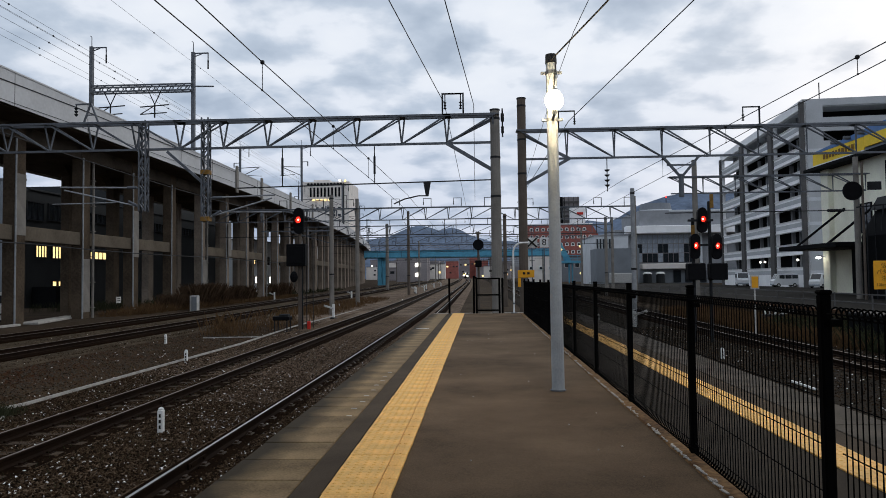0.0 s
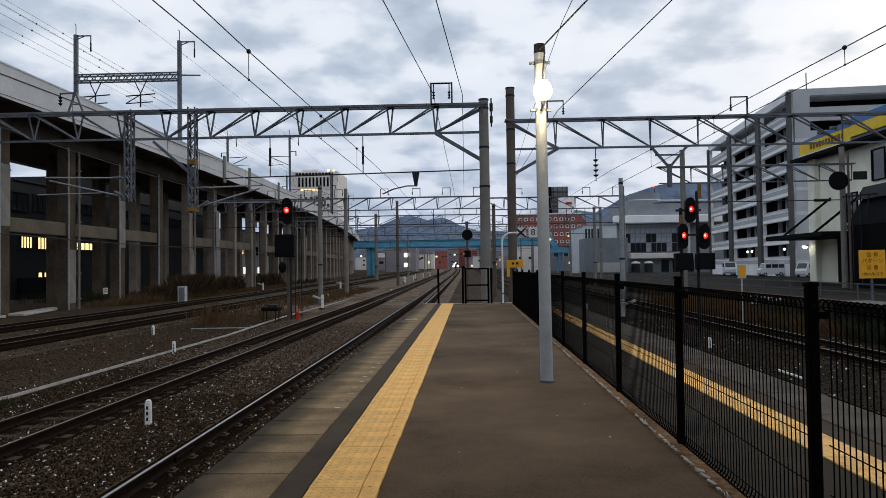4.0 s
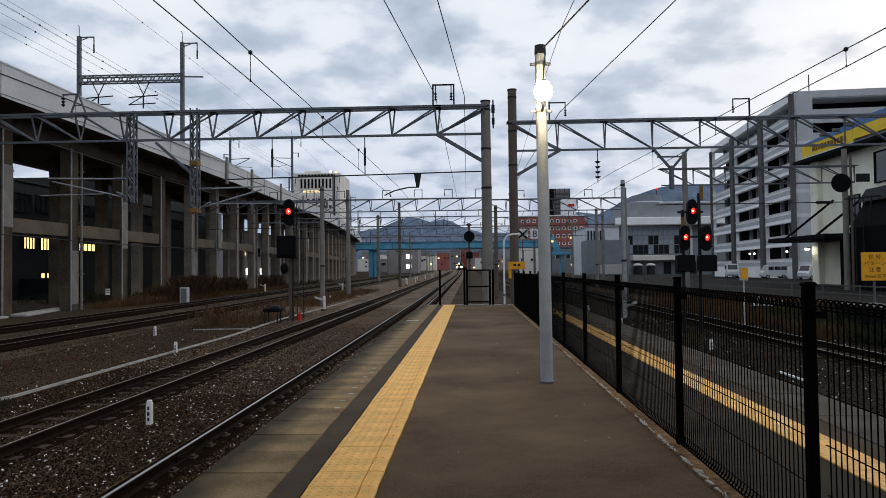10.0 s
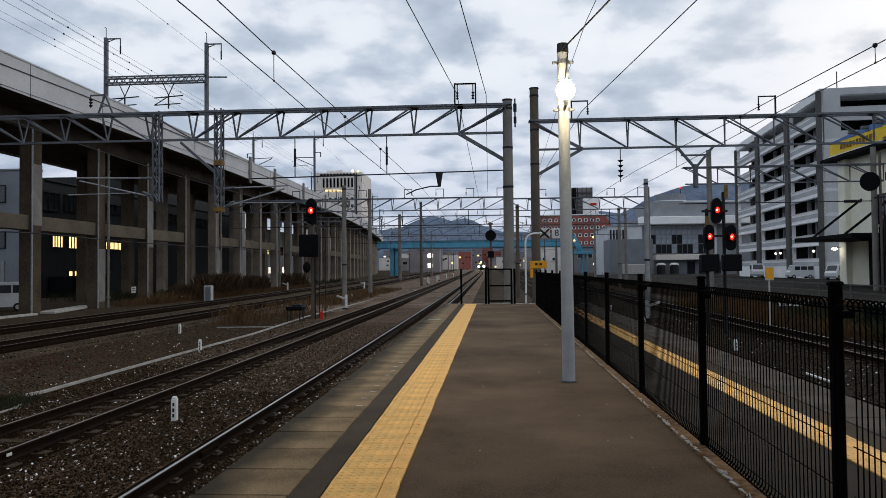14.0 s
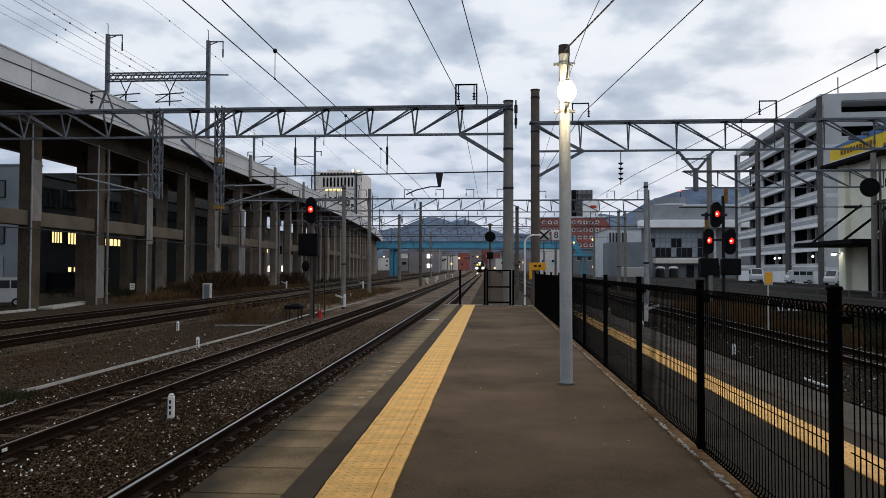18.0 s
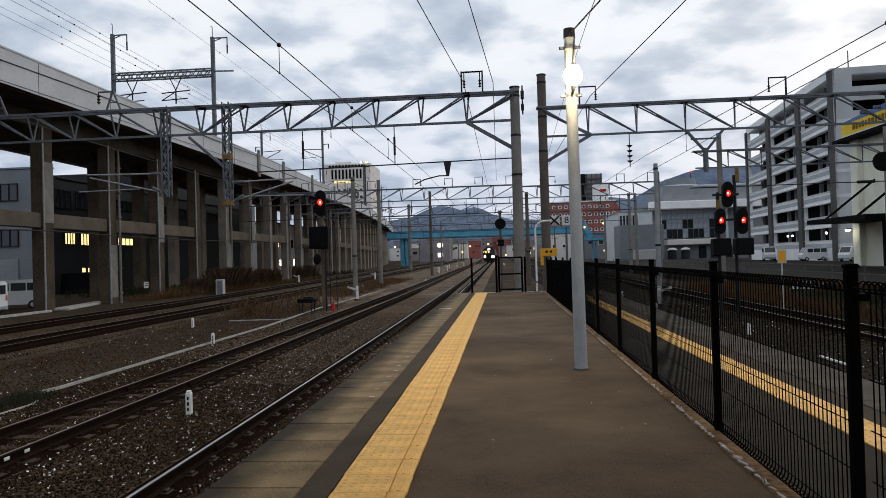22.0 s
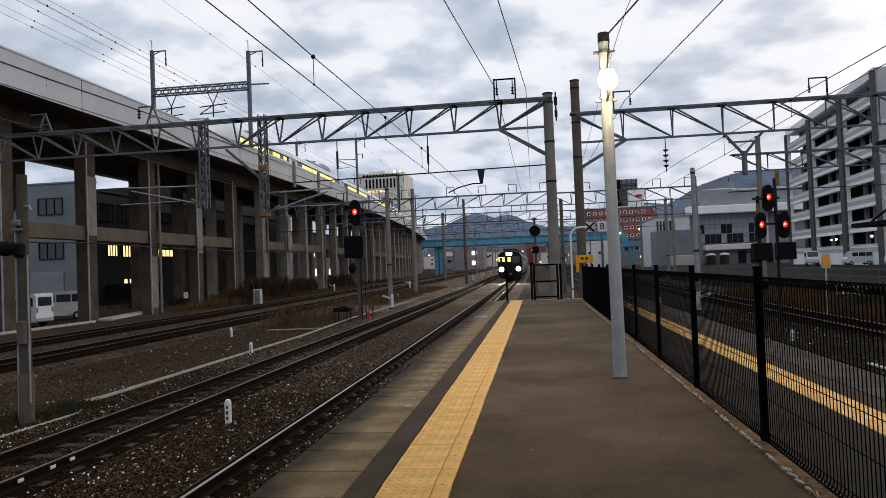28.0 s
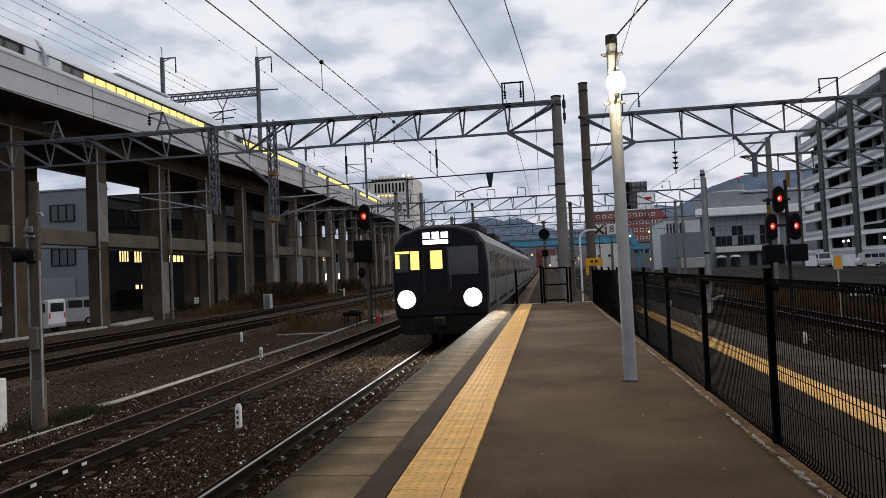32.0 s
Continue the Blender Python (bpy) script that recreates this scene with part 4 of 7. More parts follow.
def far_gantry(y, x0, x1, bay=2.4, poles=(), group="gantries", flip=False):
    z = rise(y)
    t = thing("catenary_gantry", "grey steel lattice gantry on slim concrete poles farther along the tracks", "catenary gantry", group, (bend(y), y, z))
    b = M()
    truss(b, x0, x1, 7.5, 6.4, bay, flip=flip)
    part("beam", b, STEEL, t)
    for x in poles:
        part("pole", M().tube((x, 0, -1.6), (x, 0, 8.4), 0.2, 0.16, n=12), POLE, t)
    for k, x in enumerate((x0 + 3.2, x0 + 6.8, x1 - 0.9, x1 - 3.0)):
        outrigger(t, x, 7.5, 1 if k % 2 else -1)
    h = M()
    for x in (x0 + 3, x0 + 8, x1 - 3.5):
        h.tube((x, 0, 6.4), (x, 0, 4.98), 0.03)
    h.tube((x0 + 0.5, 0, 5.0), (x1, 0, 5.05), 0.03)
    part("hanger", h, STEEL_DARK, t)
    return t


far_gantry(64, -11.1, 1.45, 2.0, (-11.1, 1.45))
far_gantry(64, -24.4, -11.2, 2.2, ())
far_gantry(66, 1.2, 14.4, 2.2, (14.4,), flip=True)
for y, far_poles in ((88, ()), (115, ()), (148, (-12.6,)), (185, ()), (225, (-13.5,)), (270, ())):
    far_gantry(y, -24.3, 1.45 + (y - 64) * 0.0235, 2.6, (*far_poles, 1.45 + (y - 64) * 0.0235), "far gantries")
    far_gantry(y + 3, 2.0, 17, 2.6, (17,), "far gantries", True)
g2 = thing("catenary_gantry", "grey steel lattice gantry between concrete poles beside the car park", "catenary gantry", "gantries", (0, 46, 0))
b = M()
truss(b, 12.4, 24.6, 7.5, 6.45, 2.0, flip=True)
part("beam", b, STEEL, g2)
for x in (13.9, 24.0):
    part("pole", M().tube((x, 0, -1.5), (x, 0, 8.6), 0.19, 0.16, n=12), POLE, g2)
part("cross_wire", M().tube((12, 0, 5.2), (24, 0, 5.2), 0.03).tube((22.2, 0, 5.2), (23.2, 0, 5.2), 0.1), STEEL_DARK, g2)


def mast(name, x, y, z1, r, label, mat=POLE, arms=()):
    t = thing(name, label, "pole", "", (x, y, 0))
    part("shaft", M().tube((0, 0, -1.5), (0, 0, z1), r, r * 0.8, n=14), mat, t)
    b = M()
    for z, l in arms:
        b.bar((0, 0, z), (l, 0, z), 0.08).bar((0, 0, z - 0.9), (l * 0.6, 0, z), 0.06)
        b.tube((l * 0.9, 0, z), (l * 0.9, 0, z - 0.4), 0.06)
    if arms:
        part("arm", b, STEEL, t)
    part("band", M().tube((0, 0, z1 - 0.3), (0, 0, z1 - 0.2), r * 0.9, n=14), STEEL_DARK, t)
    part("band", M().tube((0, 0, 1.5), (0, 0, 1.6), r + 0.01, n=14), STEEL_DARK, t)
    return t


mast("catenary_pole", -10.28, 48.8, 7.1, 0.17, "slim grey concrete catenary pole with a truss arm", POLE, ((6.0, -5.5), (4.6, -5.0), (6.0, 0.4)))
mast("catenary_pole", -15.4, 118, 10.4, 0.3, "grey concrete catenary pole beside distant tracks", POLE)
mast("catenary_pole", -9.2, 92, 10.0, 0.2, "brown steel pole with an orange tag", POLE_BROWN)
mast("catenary_pole", 7.72, 35.8, 5.6, 0.13, "slim pale grey steel pole beyond the fence", PIPE_PALE)
mast("catenary_pole", 2.13, 58, 6.4, 0.17, "brown pole behind the gantry pole", POLE_BROWN)
mast("catenary_pole", 14.6, 82, 8.0, 0.2, "grey pole before the grey station halls", POLE)

# ---- wires ----
def wire(name, pts, r, label, sag=0.0, group="overhead wires", clamps=(), beads=()):
    m = M()
    full = []
    for a, b in zip(pts, pts[1:]):
        for k in range(6):
            s = k / 6
            full.append(Vector(a).lerp(Vector(b), s) - Vector((0, 0, 4 * sag * s * (1 - s))))
    full.append(Vector(pts[-1]))
    m.path(full, r, 5)
    w = thing(name, label, "overhead wire", group)
    part("strand", m, WIRE, w)
    for c in beads:
        part("spacer", M().ball(c, 0.055, 6, 4), STEEL_DARK, w)
    for c in clamps:
        drop = max(0.2, c[2] - 4.1) if c[2] < 5 else 0.42
        part("clamp", M().ball(c, 0.036, 8, 5).tube((c[0], c[1], c[2] - drop), c, 0.006, n=5).ball((c[0], c[1], c[2] - drop), 0.018, 6, 4), STEEL_DARK, w)
    return w


wire("feeder_wire", [(-2.85, 7, 7.9), (-2.04, 17, 7.85), (-1.27, 27, 7.94), (-1.2, 64, 8.1), (-1.2, 115, 8.5)], 0.014, "thin dark feeder wire over the near track")
wire("feeder_wire", [(-1.3, 7, 7.9), (-0.72, 17, 7.81), (-0.14, 27, 7.87), (-0.3, 64, 8.1)], 0.014, "thin dark feeder wire over the near track")
wire("messenger_wire", [(-3.46, 0.00, 4.53), (-3.31, 8.28, 4.53), (-3.27, 10.45, 4.53), (-3.19, 15.29, 4.59), (-3.13, 19.89, 4.65), (-2.96, 29.13, 4.69), (-3.30, 64.00, 5.00), (-3.10, 115.00, 5.40)], 0.009, "dark messenger wire over the near track with round clamps", clamps=((-3.27, 10.45, 4.53), (-3.19, 15.29, 4.59), (-3.13, 19.89, 4.65)))
wire("contact_wire", [(-3.39, -8.00, 4.10), (-3.30, 7.16, 4.10), (-3.27, 10.45, 4.10), (-3.27, 12.35, 4.10), (-3.12, 19.89, 4.10), (-3.05, 26.45, 4.10), (-3.40, 64.00, 4.20), (-3.10, 115.00, 4.50), (-3.30, 185.00, 4.90)], 0.008, "thin copper contact wire over the near track")
wire("contact_wire", [(-6.9, 20, 4.1), (-6.7, 64, 4.2), (-6.9, 115, 4.5)], 0.012, "thin copper contact wire over the second track")
wire("feeder_wire", [(7.6, 10, 9.4), (5.91, 20, 8.76), (4.0, 31, 8.04), (3.6, 66, 8.1)], 0.017, "thin dark feeder wire beyond the lamp post")
wire("messenger_wire", [(5.67, 0.00, 4.15), (5.49, 10.40, 4.35), (5.40, 15.60, 4.45), (5.37, 20.79, 4.60), (5.33, 26.34, 4.75), (5.20, 66.00, 5.10)], 0.009, "dark messenger wire over the far track with round clamps", clamps=((5.49, 10.40, 4.35), (5.40, 15.60, 4.45), (5.37, 20.79, 4.60)))
wire("contact_wire", [(5.78, -6.00, 4.10), (5.50, 10.40, 4.10), (5.39, 13.72, 4.10), (5.41, 15.60, 4.10), (5.39, 20.79, 4.10), (5.31, 26.34, 4.10), (5.00, 66.00, 4.20)], 0.008, "thin contact wire over the far track")
wire("service_cable", [(0.78, 7.68, 3.58), (1.17, 6.5, 3.74), (2.0, 4.2, 4.2), (3.4, 0.0, 5.2)], 0.009, "black twisted service cable from the lamp post")
wire("service_cable", [(1.55, 7, 4.9), (1.64, 12, 5.39), (1.8, 16, 5.72), (1.87, 27, 5.07), (1.93, 30.8, 4.9)], 0.006, "thin steady wire behind the lamp post")
for x, z in ((-23.6, 14.6), (-24.6, 15.7), (-26.2, 17.0), (-29.0, 16.5), (-30.2, 17.6), (-21.8, 18.2), (-30.3, 19.0)):
    wire("viaduct_wire", [(x, 6, z), (x, 55.7, z - 0.2), (x + vbend(94.5), 94.5, z), (x + vbend(134), 134, z), (x + vbend(173), 173, z), (x + vbend(212), 212, z)], 0.010, "thin wire over the viaduct", 0.0, "viaduct wires", beads=[(x, y_ + x % 3, z - 0.2 * (y_ + x % 3 - 6) / 49.7) for y_ in (26, 31, 37, 44, 52)])
wire("trackside_cable", [(-22.365, 8, 10.5), (-22.365, 27.3, 10.77), (-22.365, 30.14, 10.8), (-22.365, 37.8, 10.97), (-22.365, 64, 11.2)], 0.028, "black cable hung along the viaduct parapet", 0.0, "viaduct wires", ((-22.34, 30.14, 10.8),))
wire("trackside_cable", [(-22.37, 8, 9.7), (-22.37, 27.3, 9.83), (-22.37, 37.8, 9.98), (-22.37, 64, 10.2)], 0.014, "thin black cable along the viaduct parapet", 0.0, "viaduct wires")
wire("trackside_cable", [(-20, 5, 7.9), (-20, 27, 7.6), (-20.2, 64, 7.6)], 0.025, "black cable along the outer tracks", 0.25, "viaduct wires")
wire("trackside_cable", [(-23.9, 10, 3.2), (-23.9, 36, 3.3), (-23.9, 62, 3.3), (-23.9, 100, 3.4)], 0.035, "black cable slung along the viaduct columns", 0.12, "viaduct wires")
for y0 in (64, 88, 115, 148, 185):
    for x in (-3.3, -6.8, 4.9, 9.9):
        wire("messenger_wire", [(x + bend(y0), y0, 6.2 + rise(y0)), (x + bend(y0 + 35), y0 + 33, 6.2 + rise(y0 + 30))], 0.02, "distant messenger wire along the tracks", 0.7, "distant wires")

# ---- lamp post ----
lamp = thing("lamp_post", "tall grey painted steel lamp post with a bright bare lamp", "lamp post", "", (0.81, 7.71, 0))
lamp.matrix_basis = pose(0.81, 7.71, 0, 0, -0.25, 0)
part("post", M().tube((0, 0, 0), (0, 0, 3.62), 0.069, 0.058, n=20), LAMP_PAINT, lamp, smooth=False)
part("base_plate", M().tube((0, 0, 0), (0, 0, 0.012), 0.085, n=20), STEEL, lamp)
part("top_cap", M().tube((0, 0, 3.56), (0, 0, 3.66), 0.064, 0.06, n=20), STEEL_DARK, lamp, "dark tarred cap")
for z in (3.44, 2.92):
    part("clamp", M().tube((0, 0, z), (0, 0, z + 0.035), 0.066, n=20).box((0.085, 0, z + 0.017), (0.06, 0.03, 0.03), 0.005).box((-0.085, 0, z + 0.017), (0.06, 0.03, 0.03), 0.005), STEEL, lamp)
hd = part("lamp_holder", M().tube((0.0, -0.06, 2.93), (-0.011, -0.33, 2.93), 0.016).tube((-0.011, -0.33, 2.91), (-0.011, -0.33, 2.985), 0.02, 0.035, n=12), STEEL, lamp)
# bulb enlarged: the glare round the lamp is put into its size
part("bulb", M().ball((-0.011, -0.33, 3.07), 0.098, 16, 10, (1, 1, 1.05)), LAMP_GLOW, hd, "glowing white lamp bulb, as wide as its glare", smooth=True)
# unseen cap, added to keep lamplight off the upper post
part("lamp_shading_cap", M().tube((-0.011, -0.33, 3.173), (-0.011, -0.33, 3.195), 0.06, 0.03, n=20, cap=True), STEEL, hd)
part("cable", M().path([(0.02, -0.064, 3.0), (0.01, -0.07, 3.2), (0.03, -0.066, 3.4), (0.05, -0.03, 3.56)], 0.008), WIRE, lamp)

# ---- mesh fence ----
fence = thing("mesh_fence", "black welded mesh fence along the platform", "fence")
FX = 1.43
post = M().box((0, 0, 0.57), (0.046, 0.046, 1.14), 0.007).mesh("post", FENCE)
capm = M().box((0, 0, 1.148), (0.054, 0.054, 0.02), 0.007).mesh("post_cap", FENCE)
foot = M().box((0, 0, 0.035), (0.054, 0.054, 0.05), 0.008).mesh("foot_sleeve", FENCE)
CURL = ((0, 1.045), (-0.003, 1.068), (-0.013, 1.086), (-0.028, 1.091), (-0.042, 1.082), (-0.047, 1.064), (-0.040, 1.048))
panel = M()
for k in range(46):
    y = 0.05 + k * 0.0422
    panel.bar((0, y, 0.08), (0, y, 1.045), 0.0042)
    for p0, p1 in zip(CURL, CURL[1:]):
        panel.bar((p0[0], y, p0[1]), (p1[0], y, p1[1]), 0.0055)
    for p0, p1 in zip(CURL, CURL[1:]):
        panel.bar((p0[0], y, 1.125 - p0[1]), (p1[0], y, 1.125 - p1[1]), 0.0055)
for z in (0.08, 0.30, 0.50, 0.70, 0.90):
    panel.bar((0, 0.02, z), (0, 1.98, z), 0.0042)
panel.bar((-0.047, 0.02, 1.064), (-0.047, 1.98, 1.064), 0.005).bar((0, 0.02, 1.045), (0, 1.98, 1.045), 0.008)
panel = panel.mesh("mesh_panel", FENCE)
brk = M().box((0.03, 0, 1.02), (0.05, 0.09, 0.03), 0.004).mesh("bracket", FENCE)
for k in range(-3, 11):
    y = 4.97 + (k - 1) * 2.0 + (0.1 if k == 0 else 0)
    for me in (post, capm, foot, brk):
        part(me.name.split(".")[0], me, FENCE, fence).location = (FX, y, 0)
    if k < 10:
        part("mesh_panel", panel, FENCE, fence).location = (FX, y, 0)

# ---- barrier at the platform end ----
gate = thing("end_barrier", "black steel tube barrier across the platform end", "barrier", "", (0, END - 0.12, 0))
for x in (-1.05, -0.21, -0.12, 0.66, 0.76):
    part("post", M().box((x, 0, 0.6), (0.07, 0.07, 1.2), 0.008), FENCE, gate)
for x0, x1 in ((-0.12, 0.66),):
    for z in (1.18, 0.62, 0.1):
        part("rail", M().bar((x0, 0, z), (x1, 0, z), 0.05), FENCE, gate)
part("hinge", M().box((-0.165, 0, 1.22), (0.12, 0.05, 0.05), 0.01).ball((-0.2, 0, 1.24), 0.05, 8, 5), FENCE, gate)

hook = thing("conduit_post", "white bent steel conduit post", "post", "", (1.14, END - 0.3, 0))
hp = [(0, 0, 0), (0, 0, 2.08)] + [(0.3 - 0.3 * math.cos(a), 0, 2.08 + 0.3 * math.sin(a)) for a in (0.4, 0.8, 1.2, 1.57)] + [(0.56, 0, 2.38)]
part("pipe", M().path(hp, 0.032, 10), WHITE, hook)
part("base_plate", M().box((0, 0, 0.01), (0.2, 0.2, 0.02), 0.005), STEEL, hook)
part("collar", M().tube((0, 0, 0.3), (0, 0, 0.36), 0.042, n=10), STEEL, hook)

# stop markers
xs_ = thing("stop_marker", "white square sign with a black diagonal cross", "sign", "stop markers", (2.6, 35, 0))
part("panel", M().box((0, 0, 2.9), (0.54, 0.03, 0.5), 0.006), WHITE, xs_)
part("cross_mark", M().bar((-0.24, -0.04, 2.68), (0.24, -0.04, 3.12), 0.08, 0.08).bar((-0.24, -0.042, 3.12), (0.24, -0.042, 2.68), 0.08, 0.08), INK, xs_)
part("pole", M().tube((0, 0.05, -1.5), (0, 0.05, 3.1), 0.03), STEEL, xs_)
e8 = thing("stop_marker", "white sign board with the black figure eight", "sign", "stop markers", (3.2, 35, 0))
part("panel", M().box((0, 0, 2.9), (0.44, 0.03, 0.5), 0.006), WHITE, e8)
lettering("figure", "8", 0.46, INK, e8, pose(0, -0.02, 2.9, 90))
part("pole", M().tube((0, 0.05, -1.5), (0, 0.05, 3.1), 0.03), STEEL, e8)

ob_ = thing("warning_board", "orange warning board with dark marks on a post", "sign", "", (1.86, 28.5, -0.22))
part("board", M().box((0, 0, 1.56), (0.66, 0.04, 0.3), 0.01), ORANGE, ob_)
part("marks", M().box((-0.08, -0.024, 1.58), (0.1, 0.01, 0.09)).box((0.09, -0.024, 1.58), (0.1, 0.01, 0.09)), INK, ob_)
part("post", M().tube((0, 0.05, -1.5), (0, 0.05, 1.5), 0.035), STEEL, ob_)
part("side_plate", M().box((-0.27, 0, 1.22), (0.12, 0.03, 0.36), 0.008), ORANGE, ob_, "narrow orange plate")

# ---- signals ----
def signal_head(name, lit, parent, at, boxed=True):
    h = part(name, M().prism([(0.21 * math.cos(a), 0.24 * (1 if math.sin(a) > 0 else -1) + 0.21 * math.sin(a)) for a in np.linspace(0.01, 2 * math.pi + 0.01, 20, endpoint=False)], -0.09, 0.09, 1), BLACK, parent)
    h.location = at
    part("hood", M().tube((0, -0.09, lit), (0, -0.26, lit - 0.02), 0.125, 0.125, n=14, cap=False), BLACK, h)
    part("lens", M().tube((0, -0.085, lit), (0, -0.112, lit), 0.105, n=16), RED_LIGHT, h, "glowing red signal lens")
    part("lamp_core", M().ball((0, -0.112, lit), 0.036, 10, 6, (1, 0.3, 1)), RED_CORE, h)
    part("lens", M().tube((0, -0.085, lit - 0.3 if lit > 0 else lit + 0.3), (0, -0.1, lit - 0.3 if lit > 0 else lit + 0.3), 0.085, n=14), WALL_DARK, h, "unlit dark signal lens")
    return h


s1 = thing("railway_signal", "black railway signal with a red light on a grey post", "railway signal", "signals", (-8.9, 34.5, 0))
part("post", M().tube((0, 0.15, -1.5), (0, 0.15, 4.75), 0.09, 0.08, n=12), POLE_BROWN, s1)
signal_head("signal_head", 0.03, s1, (0.0, 0, 4.12)).scale = (1.25, 1.2, 1.45)
part("relay_box", M().box((-0.12, 0.05, 2.42), (0.95, 0.5, 1.1), 0.03), BLACK, s1)
part("backing_board", M().box((-0.1, -0.22, 2.42), (0.78, 0.03, 0.85), 0.01), BLACK, s1)
part("ladder", M().bar((0.3, 0.3, -1.3), (0.3, 0.3, 4.6), 0.035).bar((0.62, 0.3, -1.3), (0.62, 0.3, 3.2), 0.035), STEEL_DARK, s1)
part("lower_signal", M().ball((-0.25, -0.05, 1.35), 0.2, 10, 6, (1, 0.8, 1.4)), BLACK, s1)
part("cable_pipe", M().tube((0.15, 0.05, -1.3), (0.15, 0.05, 2.0), 0.04), STEEL_DARK, s1)

s2 = thing("railway_signal", "cluster of three black signal heads with red lights", "railway signal", "signals", (8.1, 26, 0))
part("post", M().tube((-0.3, 0.2, -1.5), (-0.3, 0.2, 3.3), 0.06, n=10), STEEL_DARK, s2)
part("post", M().tube((0.3, 0.2, -1.5), (0.3, 0.2, 3.9), 0.06, n=10), STEEL_DARK, s2)
for k, (x, z) in enumerate(((-0.02, 3.20), (-0.3, 2.25), (0.47, 2.23))):
    signal_head("signal_head", 0.03, s2, (x, 0, z)).scale = (0.84, 1, 1.02)
part("cross_arm", M().bar((-0.5, 0.1, 2.3), (0.75, 0.1, 2.3), 0.08), STEEL_DARK, s2)
part("cross_arm", M().bar((-0.5, 0.1, 3.2), (0.4, 0.1, 3.2), 0.08), STEEL_DARK, s2)
part("relay_box", M().box((-0.28, 0.05, 1.33), (0.62, 0.4, 0.62), 0.03), BLACK, s2)
part("relay_box", M().box((0.5, 0.05, 1.33), (0.62, 0.4, 0.6), 0.03), BLACK, s2)
part("marker_plate", M().box((0.36, 0.08, 3.9), (0.13, 0.05, 0.5), 0.01), RUSTY, s2, "rusty yellow marker plate")
part("marker_plate", M().box((-0.34, 0.05, 2.8), (0.12, 0.05, 0.45), 0.01), RUSTY, s2, "rusty yellow marker plate")

s3 = thing("railway_signal", "round black disc signal seen from behind on a pole", "railway signal", "signals", (22.73, 44, 0))
part("disc", M().tube((0, -0.05, 6.2), (0, 0.05, 6.2), 0.58, n=18), BLACK, s3)
part("post", M().tube((0.7, 0.2, -1.5), (0.7, 0.2, 8.0), 0.075, n=10), POLE_BROWN, s3)
part("ladder", M().bar((1.0, 0.4, -1.3), (1.0, 0.4, 5.5), 0.05).bar((1.5, 0.4, -1.3), (1.5, 0.4, 5.5), 0.05), STEEL_DARK, s3)
part("platform_frame", M().bar((0.2, 0, 5.2), (2.6, 0, 5.4), 0.08).bar((2.6, 0, 5.4), (2.4, 0, 3.6), 0.06).bar((1.8, 0, 5.4), (1.6, 0, 3.2), 0.06).box((1.3, 0, 6.5), (0.8, 0.1, 0.5)), STEEL_DARK, s3)
s4 = thing("railway_signal", "round black disc signal on a slim post", "railway signal", "signals", (-0.05, 43, 0))
part("disc", M().tube((0, -0.05, 3.2), (0, 0.05, 3.2), 0.33, n=20), BLACK, s4)
part("lower_box", M().box((0, 0, 2.05), (0.4, 0.3, 0.4), 0.03), BLACK, s4)
part("post", M().tube((0, 0.1, -1.5), (0, 0.1, 4.0), 0.07, n=10).box((0, 0, 3.9), (0.3, 0.06, 0.12)), POLE_BROWN, s4)

# orange notice
nb = thing("warning_board", "orange notice board with dark lettering on a post", "sign", "", (16.76, 30, 0))
part("board", M().box((0, 0, 1.12), (1.08, 0.05, 1.18), 0.015), ORANGE, nb)
for k, (txt, z, s) in enumerate((("信 号", 1.50, 0.22), ("パターン", 1.24, 0.22), ("注 意", 0.98, 0.22), ("10km/h以下", 0.71, 0.18))):
    lettering("lettering", txt, s, INK_BROWN, nb, pose(0, -0.03, z, 90))
part("post", M().tube((0, 0.06, -1.5), (0, 0.06, 1.2), 0.05), STEEL, nb)
nb2 = thing("notice_sign", "small faded yellow notice sign on a white post", "sign", "", (11.03, 29, -0.2))
part("board", M().box((0, 0, 1.1), (0.34, 0.03, 0.55), 0.008), DIRTY_WHITE, nb2)
part("notice", M().box((0, -0.02, 1.1), (0.26, 0.01, 0.45), 0.004), ORANGE, nb2)
part("post", M().tube((0, 0.03, -1.4), (0, 0.03, 1.1), 0.03), DIRTY_WHITE, nb2)

# ---- trackside furniture ----
mk = thing("kilometre_post", "short white square post with dark marks beside the track", "marker post", "marker posts", (-5.21, 11.3, GROUND))
part("post", M().box((0, 0, 0.18), (0.09, 0.09, 0.42), 0.01), WHITE, mk)
part("tip", M().box((0, 0, 0.405), (0.075, 0.075, 0.04), 0.015), WHITE, mk)
for z, w in ((0.30, 0.03), (0.21, 0.035), (0.12, 0.03)):
    part("mark", M().box((0.0, -0.047, z), (w, 0.006, 0.055)), INK, mk)
for x, y in ((-9.1, 21.5), (-12.6, 27.8), (7.0, 21.0), (-12.0, 60), (6.6, 40), (6.3, 30), (-7.9, 72)):
    copy_thing(mk, pose(x, y, GROUND - 0.08, 0, 0, random.uniform(-8, 8)))


def point_marker(x, y, turn=0.0):
    t = thing("point_indicator", "white post with a slanted white arm beside the track", "track indicator", "track indicators", (x, y, GROUND - 0.06 + rise(y)), turn)
    part("post", M().box((0, 0, 0.45), (0.14, 0.14, 0.95), 0.015), WHITE, t)
    part("arm", M().bar((0, 0, 0.66), (-0.6, 0, 0.86), 0.16, 0.1), DIRTY_WHITE, t)
    part("base", M().box((0, 0, 0.03), (0.4, 0.3, 0.16), 0.03), STEEL_DARK, t)
    return t


point_marker(-9.15, 43.9)
